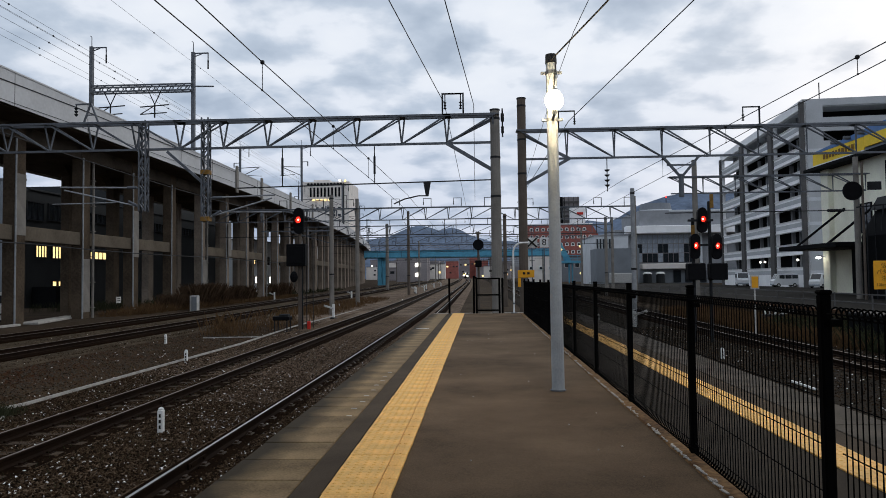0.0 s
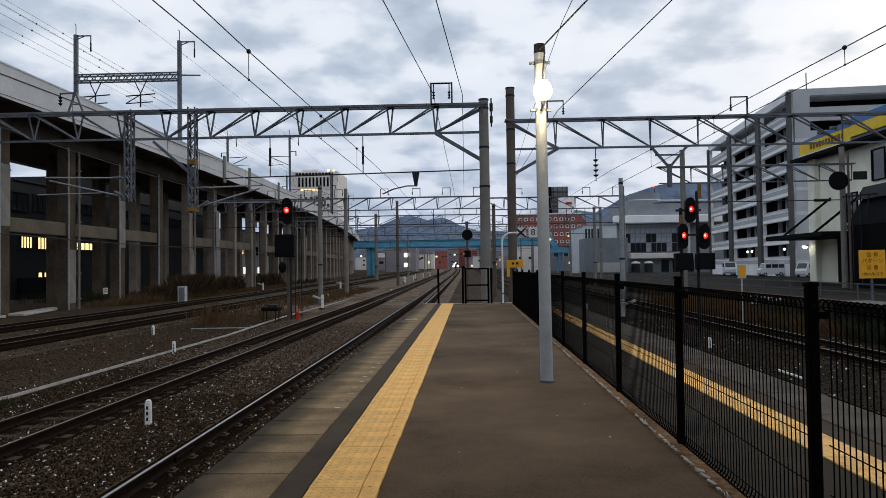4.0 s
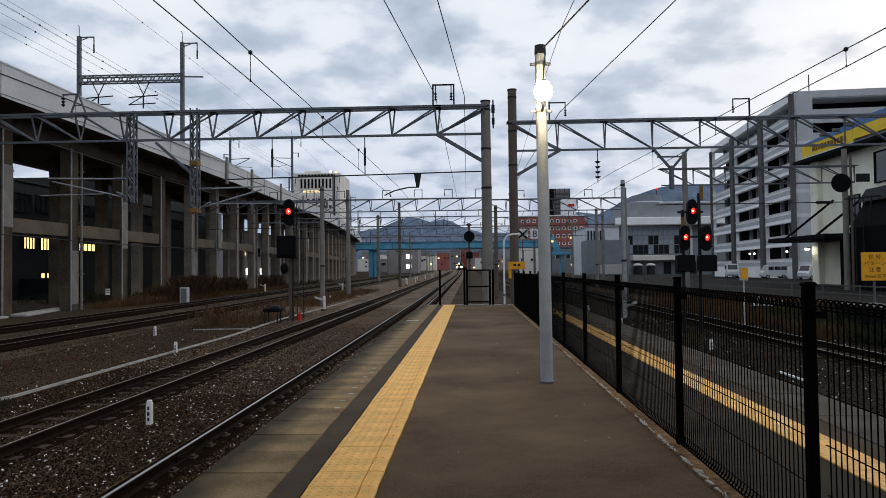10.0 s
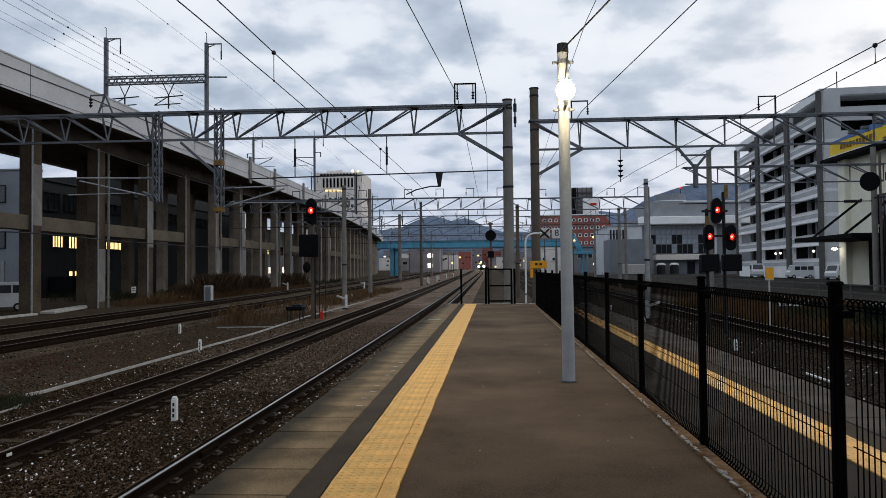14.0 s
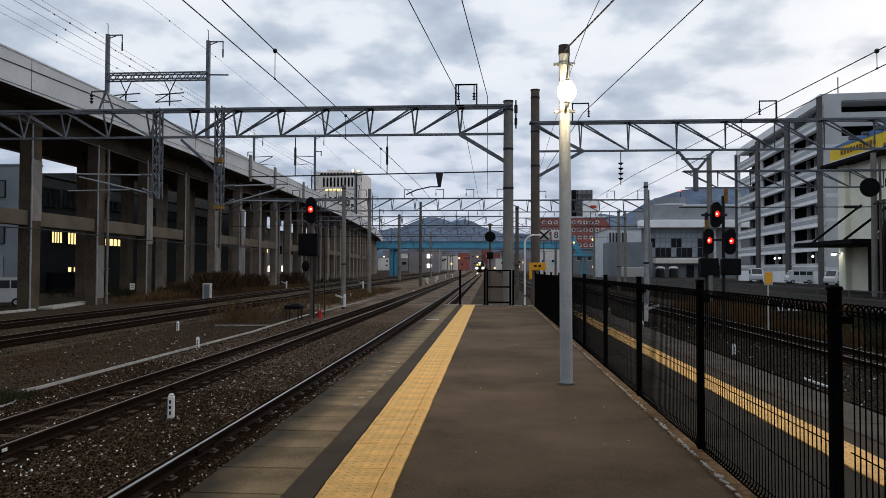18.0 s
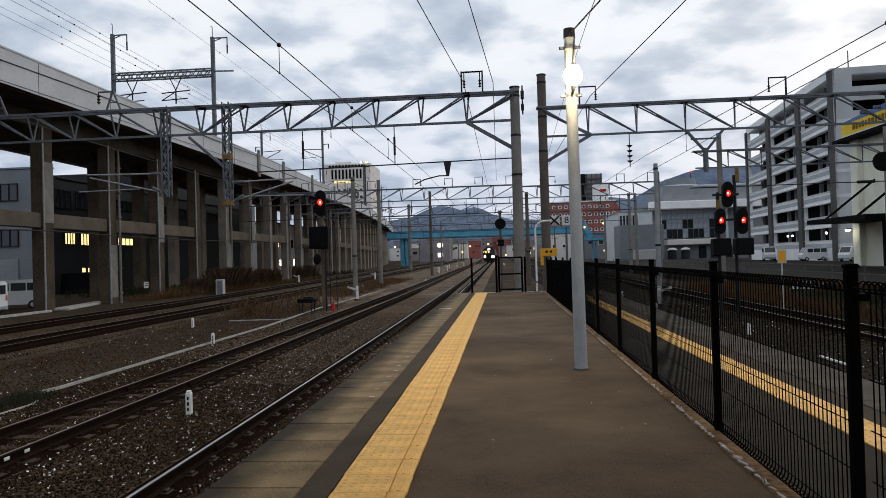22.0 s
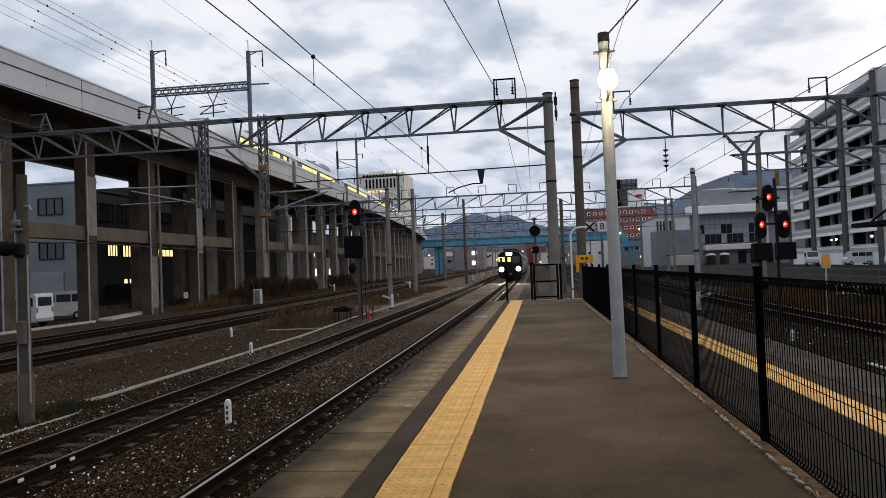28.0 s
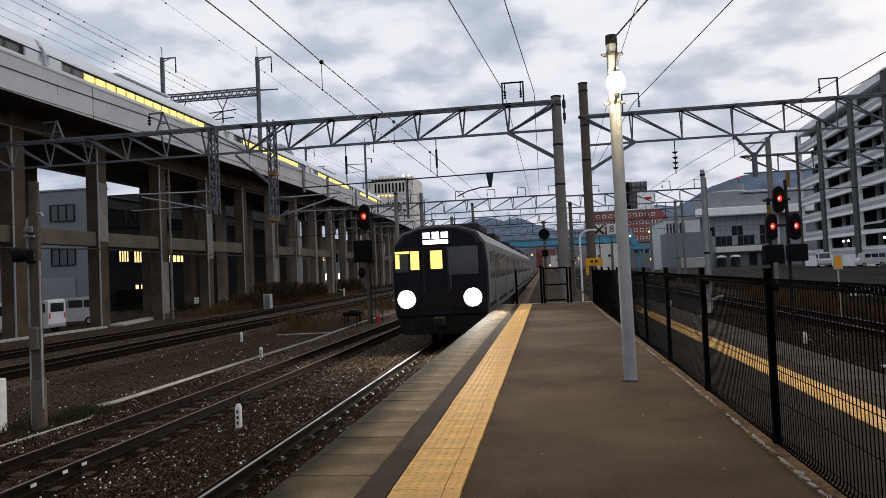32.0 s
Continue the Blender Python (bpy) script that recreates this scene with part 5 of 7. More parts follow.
point_marker(-14.1, 77.4, 60)
point_marker(-22.6, 77.0)
point_marker(7.28, 33.9, 180)
point_marker(14.2, 34.0, 180)
point_marker(-8.6, 96, 40)
point_marker(-8.4, 108, 40)
point_marker(5.9, 56, 180)
for x, y in ((-9.3, 102), (-9.1, 121), (-8.6, 134), (-8.1, 149)):
    point_marker(x, y, 30)

trough = [(-8.7, -4, 0), (-8.68, 10.2, 0), (-8.6, 12.2, 0), (-8.72, 12.55, 0), (-9.42, 12.95, 0), (-9.42, 13.3, 0), (-9.25, 14.0, 0), (-9.27, 20, 0), (-9.25, 27, 0), (-9.75, 36.7, 0), (-9.6, 60, 0)]
ct = M()
for a, b_ in zip(trough, trough[1:]):
    ct.bar((a[0], a[1], GROUND + 0.02), (b_[0], b_[1], GROUND + 0.02), 0.045, 0.06)
solid("cable_duct", ct, DUCT_GREY, "pale grey cable duct lying along the track", "cable duct")
pm = thing("point_machine", "dark point machine on short legs beside the track", "point machine", "", (-9.6, 34.0, GROUND))
part("housing", M().box((0, 0, 0.60), (0.8, 0.7, 0.2), 0.04), BLACK, pm)
for x in (-0.3, 0.3):
    for y in (-0.3, 0.3):
        part("leg", M().box((x, y, 0.22), (0.05, 0.05, 0.56)), STEEL_DARK, pm)
part("cover", M().box((0.1, 0, 0.74), (0.45, 0.4, 0.12), 0.03), STEEL_DARK, pm)
solid("track_marker", M().box((-8.35, 34.2, GROUND + 0.2), (0.16, 0.1, 0.45), 0.02), RED_PAINT, "small red marker stake beside the signal", "marker")
cab = thing("trackside_cabinet", "pale grey steel cabinet beside the viaduct", "cabinet", "", (-22.4, 54.6, GROUND))
part("body", M().box((0, 0, 0.65), (0.6, 0.5, 1.3), 0.03), DIRTY_WHITE, cab)
part("door", M().box((0.05, -0.26, 0.65), (0.42, 0.02, 1.1), 0.008), WALL_BLUE, cab)
sb = thing("trackside_cabinet", "white steel box with black stripes beside a signal pole", "cabinet", "", (-9.95, 11.35, GROUND))
part("body", M().box((0, 0, 0.45), (0.5, 0.4, 0.95), 0.02), WHITE, sb)
part("stripe", M().bar((-0.26, -0.21, 0.2), (0.26, -0.21, 0.42), 0.06, 0.01), INK, sb)
sp = thing("signal_post", "grey concrete post with a black lamp and conduit", "signal post", "", (-9.19, 11.7, 0))
part("post", M().tube((0, 0, -1.5), (0, 0, 3.2), 0.105, 0.09, n=14), CONCRETE, sp, "dark concrete post")
lm = part("lamp", M().tube((-0.02, -0.13, 1.86), (-0.16, -0.19, 1.87), 0.11, 0.13, n=14).box((0.02, -0.13, 1.84), (0.16, 0.18, 0.26), 0.04), BLACK, sp)
part("hood", M().tube((-0.16, -0.19, 1.87), (-0.25, -0.23, 1.87), 0.14, 0.13, n=14, cap=False), BLACK, lm)
part("bracket", M().box((-0.02, -0.13, 2.2), (0.22, 0.06, 0.05), 0.01).box((-0.02, -0.13, 2.32), (0.16, 0.08, 0.12), 0.02), STEEL, sp)
part("conduit", M().path([(-0.12, -0.03, -1.2), (-0.12, -0.03, 2.5), (-0.05, -0.03, 2.62), (0.16, -0.03, 2.62), (0.2, -0.03, 2.55)], 0.022), PIPE_PALE, sp, "pale bent conduit")
part("conduit", M().path([(0.14, -0.08, -0.9), (0.14, -0.08, 1.75)], 0.018), PIPE_PALE, sp)
part("junction_box", M().box((0.04, -0.13, 0.36), (0.17, 0.1, 0.42), 0.02), POLE_BROWN, sp, "grey junction box")
part("sleeve", M().tube((0, 0, -1.4), (0, 0, -0.38), 0.125, n=14), POLE_BROWN, sp)


# ---- dry grass and shrubs ----
def tufts(name, boxes, mat, label):
    vs, fs = [], []
    for x0, x1, y0, y1, n, z, h in boxes:
        for _ in range(n):
            x, y = random.uniform(x0, x1), random.uniform(y0, y1)
            hh = h * random.uniform(0.35, 1.1)
            for _ in range(9):
                a, w = random.uniform(0, 6.28), random.uniform(0.002, 0.005) * (1 + h)
                dx, dy = math.cos(a), math.sin(a)
                l = random.uniform(0.1, 0.6) * hh
                ox, oy = random.gauss(0, 0.14), random.gauss(0, 0.14)
                o = len(vs)
                vs += [(x + ox - dy * w, y + oy + dx * w, z), (x + ox + dy * w, y + oy - dx * w, z), (x + ox + dx * l * 0.5 + dy * w * 0.7, y + oy + dy * l * 0.5 - dx * w * 0.7, z + hh * 0.65), (x + ox + dx * l, y + oy + dy * l, z + hh)]
                fs += [(o, o + 1, o + 2), (o, o + 2, o + 3)]
    me = bpy.data.meshes.new(name)
    me.from_pydata(vs, [], fs)
    me.materials.append(mat)
    return tagged(new(name, me), label, "grass", kind="stuff")


tufts("dry_grass", [(-13.5, -9.9, 24, 46, 90, GROUND - 0.1, 0.16), (-12.6, -9.9, 31, 43, 20, GROUND - 0.1, 0.6), (-12.5, -11.0, 30, 36, 12, GROUND - 0.1, 1.1), (-24.4, -23.0, 44, 90, 1100, -1.08, 0.5), (-14, -10, 48, 80, 700, GROUND - 0.1, 0.6), (11.6, 14.5, 23, 46, 1900, GROUND - 0.1, 0.7), (-24.6, -23.1, 47, 64, 260, -1.08, 0.8), (-12.8, -9.8, 31, 45, 40, GROUND - 0.1, 0.95), (-9.8, -9.0, 4, 24, 70, GROUND - 0.05, 0.14)], GRASS, "rust-brown dry grass beside the tracks")
BRUSH = material("dry_brush", (0.060, 0.038, 0.023), 0.9, scale=2, spread=0.6, fine=30, bump=0.1, spec=0.05)
tufts("dry_brush", [(-24.6, -23.4, 53, 56, 160, -1.08, 1.3), (-24.8, -23.3, 58, 64, 420, -1.08, 2.0), (-25.4, -23.8, 68, 74, 300, -1.08, 1.7), (-26.4, -24.6, 84, 92, 260, -1.0, 1.8)], BRUSH, "tall dark brown dry brush at the foot of the columns")
tufts("dark_weeds", [(-33, -24.5, 50, 130, 1300, -1.06, 0.8), (-9.0, -4.5, 5, 26, 300, GROUND - 0.02, 0.12), (12.0, 15, 14, 30, 900, GROUND - 0.1, 0.9)], SHRUB, "dark weeds under the viaduct")

lit = M()
for _ in range(420):
    x, y = -1.78 - abs(random.gauss(0, 0.09)), 2.6 + 20 * random.random() ** 1.6
    s = random.uniform(0.012, 0.032)
    lit.box((x, y, GROUND + 0.035 + random.uniform(0, 0.02)), (s, s * random.uniform(1.2, 2.2), 0.004), 0, Matrix.Rotation(random.uniform(0, 3.1), 3, "Z") @ Matrix.Rotation(random.uniform(-0.5, 0.5), 3, "X"))
for _ in range(60):
    x, y = -1.80 + random.gauss(0, 0.04), 4.15 + random.gauss(0, 0.10)
    s = random.uniform(0.02, 0.05)
    lit.box((x, y, GROUND + 0.05 + random.uniform(0, 0.07)), (s, s * 1.7, 0.005), 0, Matrix.Rotation(random.uniform(0, 3.1), 3, "Z") @ Matrix.Rotation(random.uniform(-0.9, 0.9), 3, "X"))
tagged(solid("leaf_litter", lit, LEAF, "dry brown leaves and dirt between rail and platform", "leaves"), kind="stuff")

tufts("low_weeds", [(-9.2, -8.75, 12.2, 13.0, 120, GROUND - 0.05, 0.26), (-9.9, -9.3, 11.0, 12.6, 60, GROUND - 0.05, 0.22), (-13.8, -9.4, 13, 32, 240, GROUND - 0.06, 0.10), (-8.4, -4.6, 5, 30, 260, GROUND + 0.01, 0.07)], SHRUB, "low dark weeds between the stones")

# small things by the outer tracks
solid("loose_pipe", M().tube((-12.1, 30.4, GROUND - 0.025), (-9.5, 30.55, GROUND - 0.02), 0.028, n=8), DUCT_GREY, "pale thin pipe lying on the gravel", "pipe")
solid("concrete_slab", M().box((-25.1, 40.4, -0.98), (1.0, 7.4, 0.14), 0.03, Matrix.Rotation(radians(14), 3, "Z")), DUCT_GREY, "pale concrete slab lying under the viaduct", "slab")
ns = thing("notice_plate", "small white notice plate on a viaduct column", "sign", "", (-24.38, 46.64, -0.02))
part("plate", M().box((0, 0, 0), (0.03, 0.6, 0.42), 0.008), DIRTY_WHITE, ns)
part("marks", M().box((0.018, 0, 0.08), (0.006, 0.4, 0.05)), INK, ns)
part("marks", M().box((0.018, 0, -0.05), (0.006, 0.4, 0.05)), INK, ns)
for x, y in ((-24.3, 48.7), (-23.6, 52.4)):
    copy_thing(mk, pose(x, y, -1.1))
lv = thing("lever_stand", "white lever stand beside the far track", "lever stand", "", (13.2, 32.7, -0.75))
part("base", M().box((0, 0, -0.2), (0.9, 0.4, 0.7), 0.03), STEEL_DARK, lv)
for k, (x, h) in enumerate(((-0.3, 0.5), (-0.12, 0.56), (0.1, 0.42), (0.32, 0.45))):
    part("lever", M().bar((x, 0, 0.1), (x + 0.08 * (k - 1), 0.04, h), 0.06), WHITE, lv)
part("name_plate", M().box((0.3, -0.05, 0.46), (0.5, 0.03, 0.12), 0.01), WHITE, lv)
solid("cable_cover", M().box((6.95, 15.75, GROUND + 0.06), (0.05, 1.15, 0.05), 0.01), WHITE, "white cable cover lying beside the far rail", "cable cover")

# ---- buildings ----
def lattice(xs, zs, y0, y1):
    """One frame in the xz plane; every second cell in both directions is a hole."""
    m = M()
    nx, nz = len(xs), len(zs)
    for y in (y0, y1):
        m.v += [(x, y, z) for z in zs for x in xs]
    o = nx * nz

    def full(i, j):
        return 0 <= i < nx - 1 and 0 <= j < nz - 1 and not (i % 2 and j % 2)

    for j in range(nz - 1):
        for i in range(nx - 1):
            if not full(i, j):
                continue
            a, b, c, d = j * nx + i, j * nx + i + 1, (j + 1) * nx + i + 1, (j + 1) * nx + i
            m.f += [(a, b, c, d), (o + d, o + c, o + b, o + a)]
            for (p, q), (di, dj) in (((a, b), (0, -1)), ((b, c), (1, 0)), ((c, d), (0, 1)), ((d, a), (-1, 0))):
                if not full(i + di, j + dj):
                    m.f.append((q, p, o + p, o + q))
    return m


def window_mesh(w, h, pane, frame_mat=None, d=0.12, bars=1):
    """Frame bars with a recessed pane, facing -y, centred."""
    cuts = [(-w / 2 - 0.04, -w / 2 + 0.04)] + [(-w / 2 + w * (k + 1) / (bars + 1) - 0.025, -w / 2 + w * (k + 1) / (bars + 1) + 0.025) for k in range(bars)] + [(w / 2 - 0.04, w / 2 + 0.04)]
    f = lattice([c for p in cuts for c in p], [-h / 2 - 0.04, -h / 2 + 0.04, h / 2 - 0.04, h / 2 + 0.04], -0.02 - d / 2, -0.02 + d / 2)
    p = M().box((0, 0.02, 0), (w, 0.04, h))
    return f.mesh("frame", frame_mat or STEEL_DARK), p.mesh("pane", pane)


def put_window(parent, meshes, m, label=""):
    f = part("window", meshes[0], None, parent, label)
    f.matrix_basis = m
    part("pane", meshes[1], None, f)
    return f


EAST, SOUTH, WEST = 90, 0, -90

# pale block behind the viaduct, a lit works building
wb = thing("works_building", "pale grey two-storey building behind the viaduct with lit windows", "building", "", (0, 0, 0))
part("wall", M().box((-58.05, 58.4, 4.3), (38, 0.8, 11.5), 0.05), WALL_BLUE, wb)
# side wall far darker than the front: viaduct shade in the colour
part("wall", M().box((-58.0, 81.3, 3.95), (38, 45, 10.7), 0.05), WALL_GREY, wb, "grey side wall, viaduct shade put into its dark colour")
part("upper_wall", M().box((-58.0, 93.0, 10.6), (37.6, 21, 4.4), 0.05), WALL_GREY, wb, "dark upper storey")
part("roof_edge", M().box((-58.05, 58.4, 10.1), (38.2, 1.0, 0.16), 0.02), WALL_BLUE, wb)
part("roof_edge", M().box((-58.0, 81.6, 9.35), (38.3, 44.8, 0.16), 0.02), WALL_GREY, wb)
wl1 = window_mesh(2.35, 1.45, GLASS, bars=2)
for x, z in ((-42.9, 8.03), (-42.9, 4.05), (-49, 8.03), (-49, 4.05), (-55, 8.03)):
    put_window(wb, wl1, pose(x, 57.97, z), "dark framed window")
shut = part("shutter", M().box((0, 0, 0), (3.7, 0.1, 3.2)), WALL_SHADE, wb, "closed steel shutter")
shut.location = (-43.6, 57.95, 0.6)
slat = M().box((0, -0.06, 0), (3.6, 0.03, 0.06)).mesh("slat", WALL_SHADE)
for k in range(10):
    part("slat", slat, WALL_SHADE, shut).location = (0, 0, -1.4 + k * 0.31)
part("down_pipe", M().tube((-46.4, 57.8, -1), (-46.4, 57.8, 9.9), 0.07), DIRTY_WHITE, wb)
for y0, y1, z0, z1, mat_, bars in ((58.9, 61.25, 6.7, 8.3, GLASS, 2), (61.95, 64.2, 6.85, 8.35, GLASS, 2), (68.4, 72.7, 7.2, 8.15, GLASS, 4), (76, 79.5, 7.2, 8.2, GLASS, 3), (83, 86.5, 7.2, 8.2, GLASS, 3), (91, 94.5, 7.2, 8.2, GLASS, 3),
                                   (60.15, 61.75, 3.45, 4.5, LIT_WARM, 3), (62.55, 65.0, 3.4, 4.55, LIT_WARM, 4), (68.85, 74.4, 3.5, 4.25, LIT_WARM, 6), (62.6, 63.3, 0.85, 1.32, LIT_WARM, 0), (63.5, 64.2, 0.85, 1.32, LIT_WARM, 0), (64.4, 65.1, 0.85, 1.32, LIT_WARM, 0)):
    put_window(wb, window_mesh(y1 - y0, z1 - z0, mat_, bars=bars), pose(-38.96, (y0 + y1) / 2, (z0 + z1) / 2, 0, 0, EAST), "warm lit window" if mat_ is LIT_WARM else "")
part("dark_shed", M().box((-37.8, 62.6, -0.25), (2.2, 6, 2.2), 0.05), WALL_DARK, wb)
wb2 = thing("works_building", "pale grey low building farther along the viaduct", "building", "", (0, 0, 0))
part("wall", M().box((-52, 128, 3.2), (28, 26, 9.4), 0.05), WALL_MID, wb2)
part("roof_edge", M().box((-52, 128, 8.0), (28.3, 26.3, 0.2), 0.02), WALL_GREY, wb2)
# glowing panes added to brighten the gaps between the far columns
wl_lit = window_mesh(2.35, 1.45, LIT_WARM, bars=2)
wl_white = window_mesh(1.2, 1.2, LIT_WHITE, bars=1)
for k, y in enumerate(range(117, 140, 4)):
    put_window(wb2, wl1 if k % 3 else wl_lit, pose(-37.97, y, 4.6, 0, 0, EAST))
    put_window(wb2, wl1 if k % 2 else wl_white, pose(-37.97, y + 1.5, 1.2, 0, 0, EAST))
yb = thing("warehouse", "brown low warehouse behind the far viaduct columns", "building", "", (-50, 168, 0))
part("wall", M().box((0, 0, 2.2), (22, 40, 7.2), 0.05), WALL_SHADE, yb)
part("roof", M().box((0, 0, 5.95), (22.6, 40.6, 0.3), 0.05), BRICK_RED, yb)
for k in range(8):
    put_window(yb, wl_white if k % 3 == 1 else wl1, pose(11.05, -17 + k * 4.8, 2.4, 0, 0, EAST))

# tall beige hotel block, with slots under its roof
hb = thing("hotel_tower", "tall beige tower with a row of dark slots under the roof", "building", "", (-65.6, 300, 0))
part("wall", M().box((0, 12, 20.3), (20.4, 24, 45.6), 0.1), WALL_BEIGE, hb)
slot = M().box((0, -0.1, 0), (0.75, 0.3, 4.0)).mesh("slot", WALL_DARK)
for k in range(9):
    part("slot", slot, WALL_DARK, hb).location = (-6.4 + k * 1.55, 0, 38.6)
port = M().tube((0, 0.1, 0), (0, -0.2, 0), 0.62, n=12).mesh("port_hole", WALL_DARK)
for k in range(11):
    part("port_hole", port, WALL_DARK, hb).location = (-7.4 + k * 1.42, 0, 42.0)
part("corner_groove", M().box((7.9, -0.05, 20), (0.5, 0.3, 45)), WALL_GREY, hb)
part("roof_lamp", M().ball((8.6, 0, 43.4), 0.5, 8, 5), LIT_WARM, hb, "small warm roof lamp")
part("roof_lamp", M().ball((6.2, 0, 43.6), 0.5, 8, 5), LIT_WHITE, hb, "small white roof lamp")
tower_lamp = M().box((0, -0.15, 0), (1.0, 0.2, 0.7)).mesh("sign_lamp", LIT_WARM)
for k in range(5):
    part("sign_lamp", tower_lamp, LIT_WARM, hb, "small lit sign").location = (-5.2 + k * 1.7, 0, 35.2)
wl5 = window_mesh(1.3, 1.2, GLASS, WALL_BEIGE, bars=0)
for r in range(6):
    for k in range(6):
        put_window(hb, wl5, pose(-6 + k * 2.4, -0.02, 31.6 - r * 3.0))
part("roof_house", M().box((-3, 10, 43.6), (7, 8, 2.4)).box((6.5, 0.6, 43.2), (1, 1, 1.6)), WALL_BEIGE, hb)

# brick-red apartments
rb = thing("apartment_block", "brick-red apartment block with white framed windows", "building", "", (31, 255, -2))
part("wall", M().prism([(-13.2, 0), (11.9, 0), (11.9, 17.8), (9.7, 21.6), (-13.2, 21.6)], 0, 14, 1), BRICK_RED, rb)
part("roof_edge", M().box((-1.75, 7, 21.85), (23.2, 14.4, 0.5)), WALL_WHITE, rb)
wl6 = (M().prism([(-0.66, -0.58), (0.66, -0.58), (0.66, 0.35), (0.4, 0.66), (-0.4, 0.66), (-0.66, 0.35)], -0.10, 0.05, 1).mesh("frame", WHITE), M().prism([(-0.36, -0.34), (0.36, -0.34), (0.36, 0.2), (0.2, 0.4), (-0.2, 0.4), (-0.36, 0.2)], -0.14, -0.06, 1).mesh("pane", GLASS))
for r in range(7):
    for k in range(13):
        if k > 10 or r == 0 and k > 9:
            continue
        put_window(rb, wl6, pose(-12.0 + k * 2.1, -0.02, 20.0 - r * 2.7))
lowr = thing("trackside_building", "beige low building under the bridge end", "building", "", (18.0, 205, 0))
part("wall", M().box((0, 4, 3.0), (10.4, 8, 8.8), 0.05), WALL_BEIGE, lowr)
part("roof", M().box((0, 4, 7.5), (10.9, 8.6, 0.35), 0.03), PILLAR, lowr)
for q in range(3):
    put_window(lowr, wl6, pose(-3 + q * 2.8, -0.05, 3.6))
lowd = thing("trackside_building", "dark grey low building before the brick apartments", "building", "", (30.0, 207, 0))
part("wall", M().box((0, 4, 2.8), (12.6, 8, 8.2), 0.05), WALL_BLUE, lowd)
part("roof", M().box((0, 4, 7.0), (13.0, 8.6, 0.3), 0.03), PILLAR, lowd)
for q in range(4):
    put_window(lowd, wl5, pose(-4.5 + q * 3.0, -0.05, 4.4))
tb = thing("tower_block", "dark grey tower block far behind the apartments", "building", "", (42.2, 330, 0))
part("wall", M().box((0, 8, 17), (9.5, 16, 42)), FAR_GREY, tb)
part("left_strip", M().box((-3.9, -0.35, 17), (1.9, 0.7, 42)), WALL_DARK, tb, "dark strip down the left side")
for q in range(4):
    part("pier", M().box((-2.2 + q * 2.1, -0.5, 17), (0.25, 0.9, 42)), PILLAR, tb)
for r in range(9):
    part("balcony", M().box((0.9, -0.3, 18 + r * 2.2), (7.4, 0.6, 0.9)), PILLAR, tb)
tb2 = thing("tower_block", "pale tower with a red mark beside the dark tower", "building", "", (42.3, 300, 0))
part("wall", M().box((0, 4, 12.5), (5.6, 8, 36)), WALL_WHITE, tb2)
part("sign", M().box((0.6, -0.2, 27.6), (2.6, 0.2, 1.0)), RED_PAINT, tb2)

# station halls
sh = thing("station_hall", "grey hall with a row of tall narrow windows", "building", "", (0, 0, 0))
part("wall", M().box((28.6, 164, 4.2), (7.2, 20, 11.2)), WALL_MID, sh)
part("roof_edge", M().box((28.6, 164, 9.9), (7.5, 20.3, 0.25)), WALL_SHADE, sh)
for k in range(6):
    part("window", M().box((25.6 + k * 0.66, 153.9, 8.0), (0.36, 0.2, 2.3)), GLASS, sh)
part("lower_wall", M().box((28.2, 149, 2.75), (8.6, 8, 8.0)), WALL_BLUE, sh, "plain dark grey wall")
part("low_wall", M().box((28.7, 143, 0.7), (5.2, 2, 2.0), 0.1), DIRTY_WHITE, sh, "low white wall")
sh2 = thing("station_hall", "large pale hall with dark glass bays and a white canopy", "building", "", (0, 0, 0))
part("wall", M().box((51, 172, 7.2), (29, 20, 17.4)), WALL_SHADE, sh2)
part("side_wing", M().box((34.2, 172, 5.1), (6.4, 20, 13.0)), WALL_SHADE, sh2, "lower grey side wing")
part("roof_drum", M().tube((41.6, 168, 15.9), (41.6, 168, 17.9), 3.8, 3.4, n=24), WALL_BLUE, sh2, "low round roof drum")
part("roof_rim", M().tube((41.6, 168, 16.0), (41.6, 168, 16.35), 4.1, 4.0, n=24), WALL_MID, sh2)
part("roof_edge", M().box((54.3, 161.9, 15.7), (22.4, 0.5, 0.4), 0.05), WALL_MID, sh2)
part("canopy", M().box((49.5, 160.5, 11.4), (33.0, 3.0, 1.7), 0.1), WALL_WHITE, sh2, "white band over the bays")
curtain = part("curtain_wall", M().box((42.7, 161.9, 7.25), (14.0, 0.3, 6.5)), FAR_GREY, sh2, "glass curtain wall under the white band")
pane_hi = M().box((0, 0, 0), (1.06, 0.06, 1.98), 0.01).mesh("pane", GLASS_BLUE)
pane_lo = M().box((0, 0, 0), (1.06, 0.06, 1.98), 0.01).mesh("pane", GLASS)
for q in range(12):
    for r in range(3):
        low = r == 0 or (r == 1 and q in (0, 4, 5, 9))
        part("pane", pane_lo if low and (q + r) % 4 else pane_hi, None, curtain).location = (36.32 + q * 1.16, 161.72, 5.1 + r * 2.12)
for x in (35.5, 49.9):
    part("pier", M().box((x, 161.5, 6.2), (0.5, 0.6, 8.6), 0.05), WALL_MID, sh2)
part("canopy_low", M().box((42.0, 158.5, 3.15), (12.6, 4, 1.2), 0.1), WALL_BEIGE, sh2)
part("lower_wall", M().box((47.0, 159, 0.4), (24.6, 2, 4.6)), WALL_BLUE, sh2)
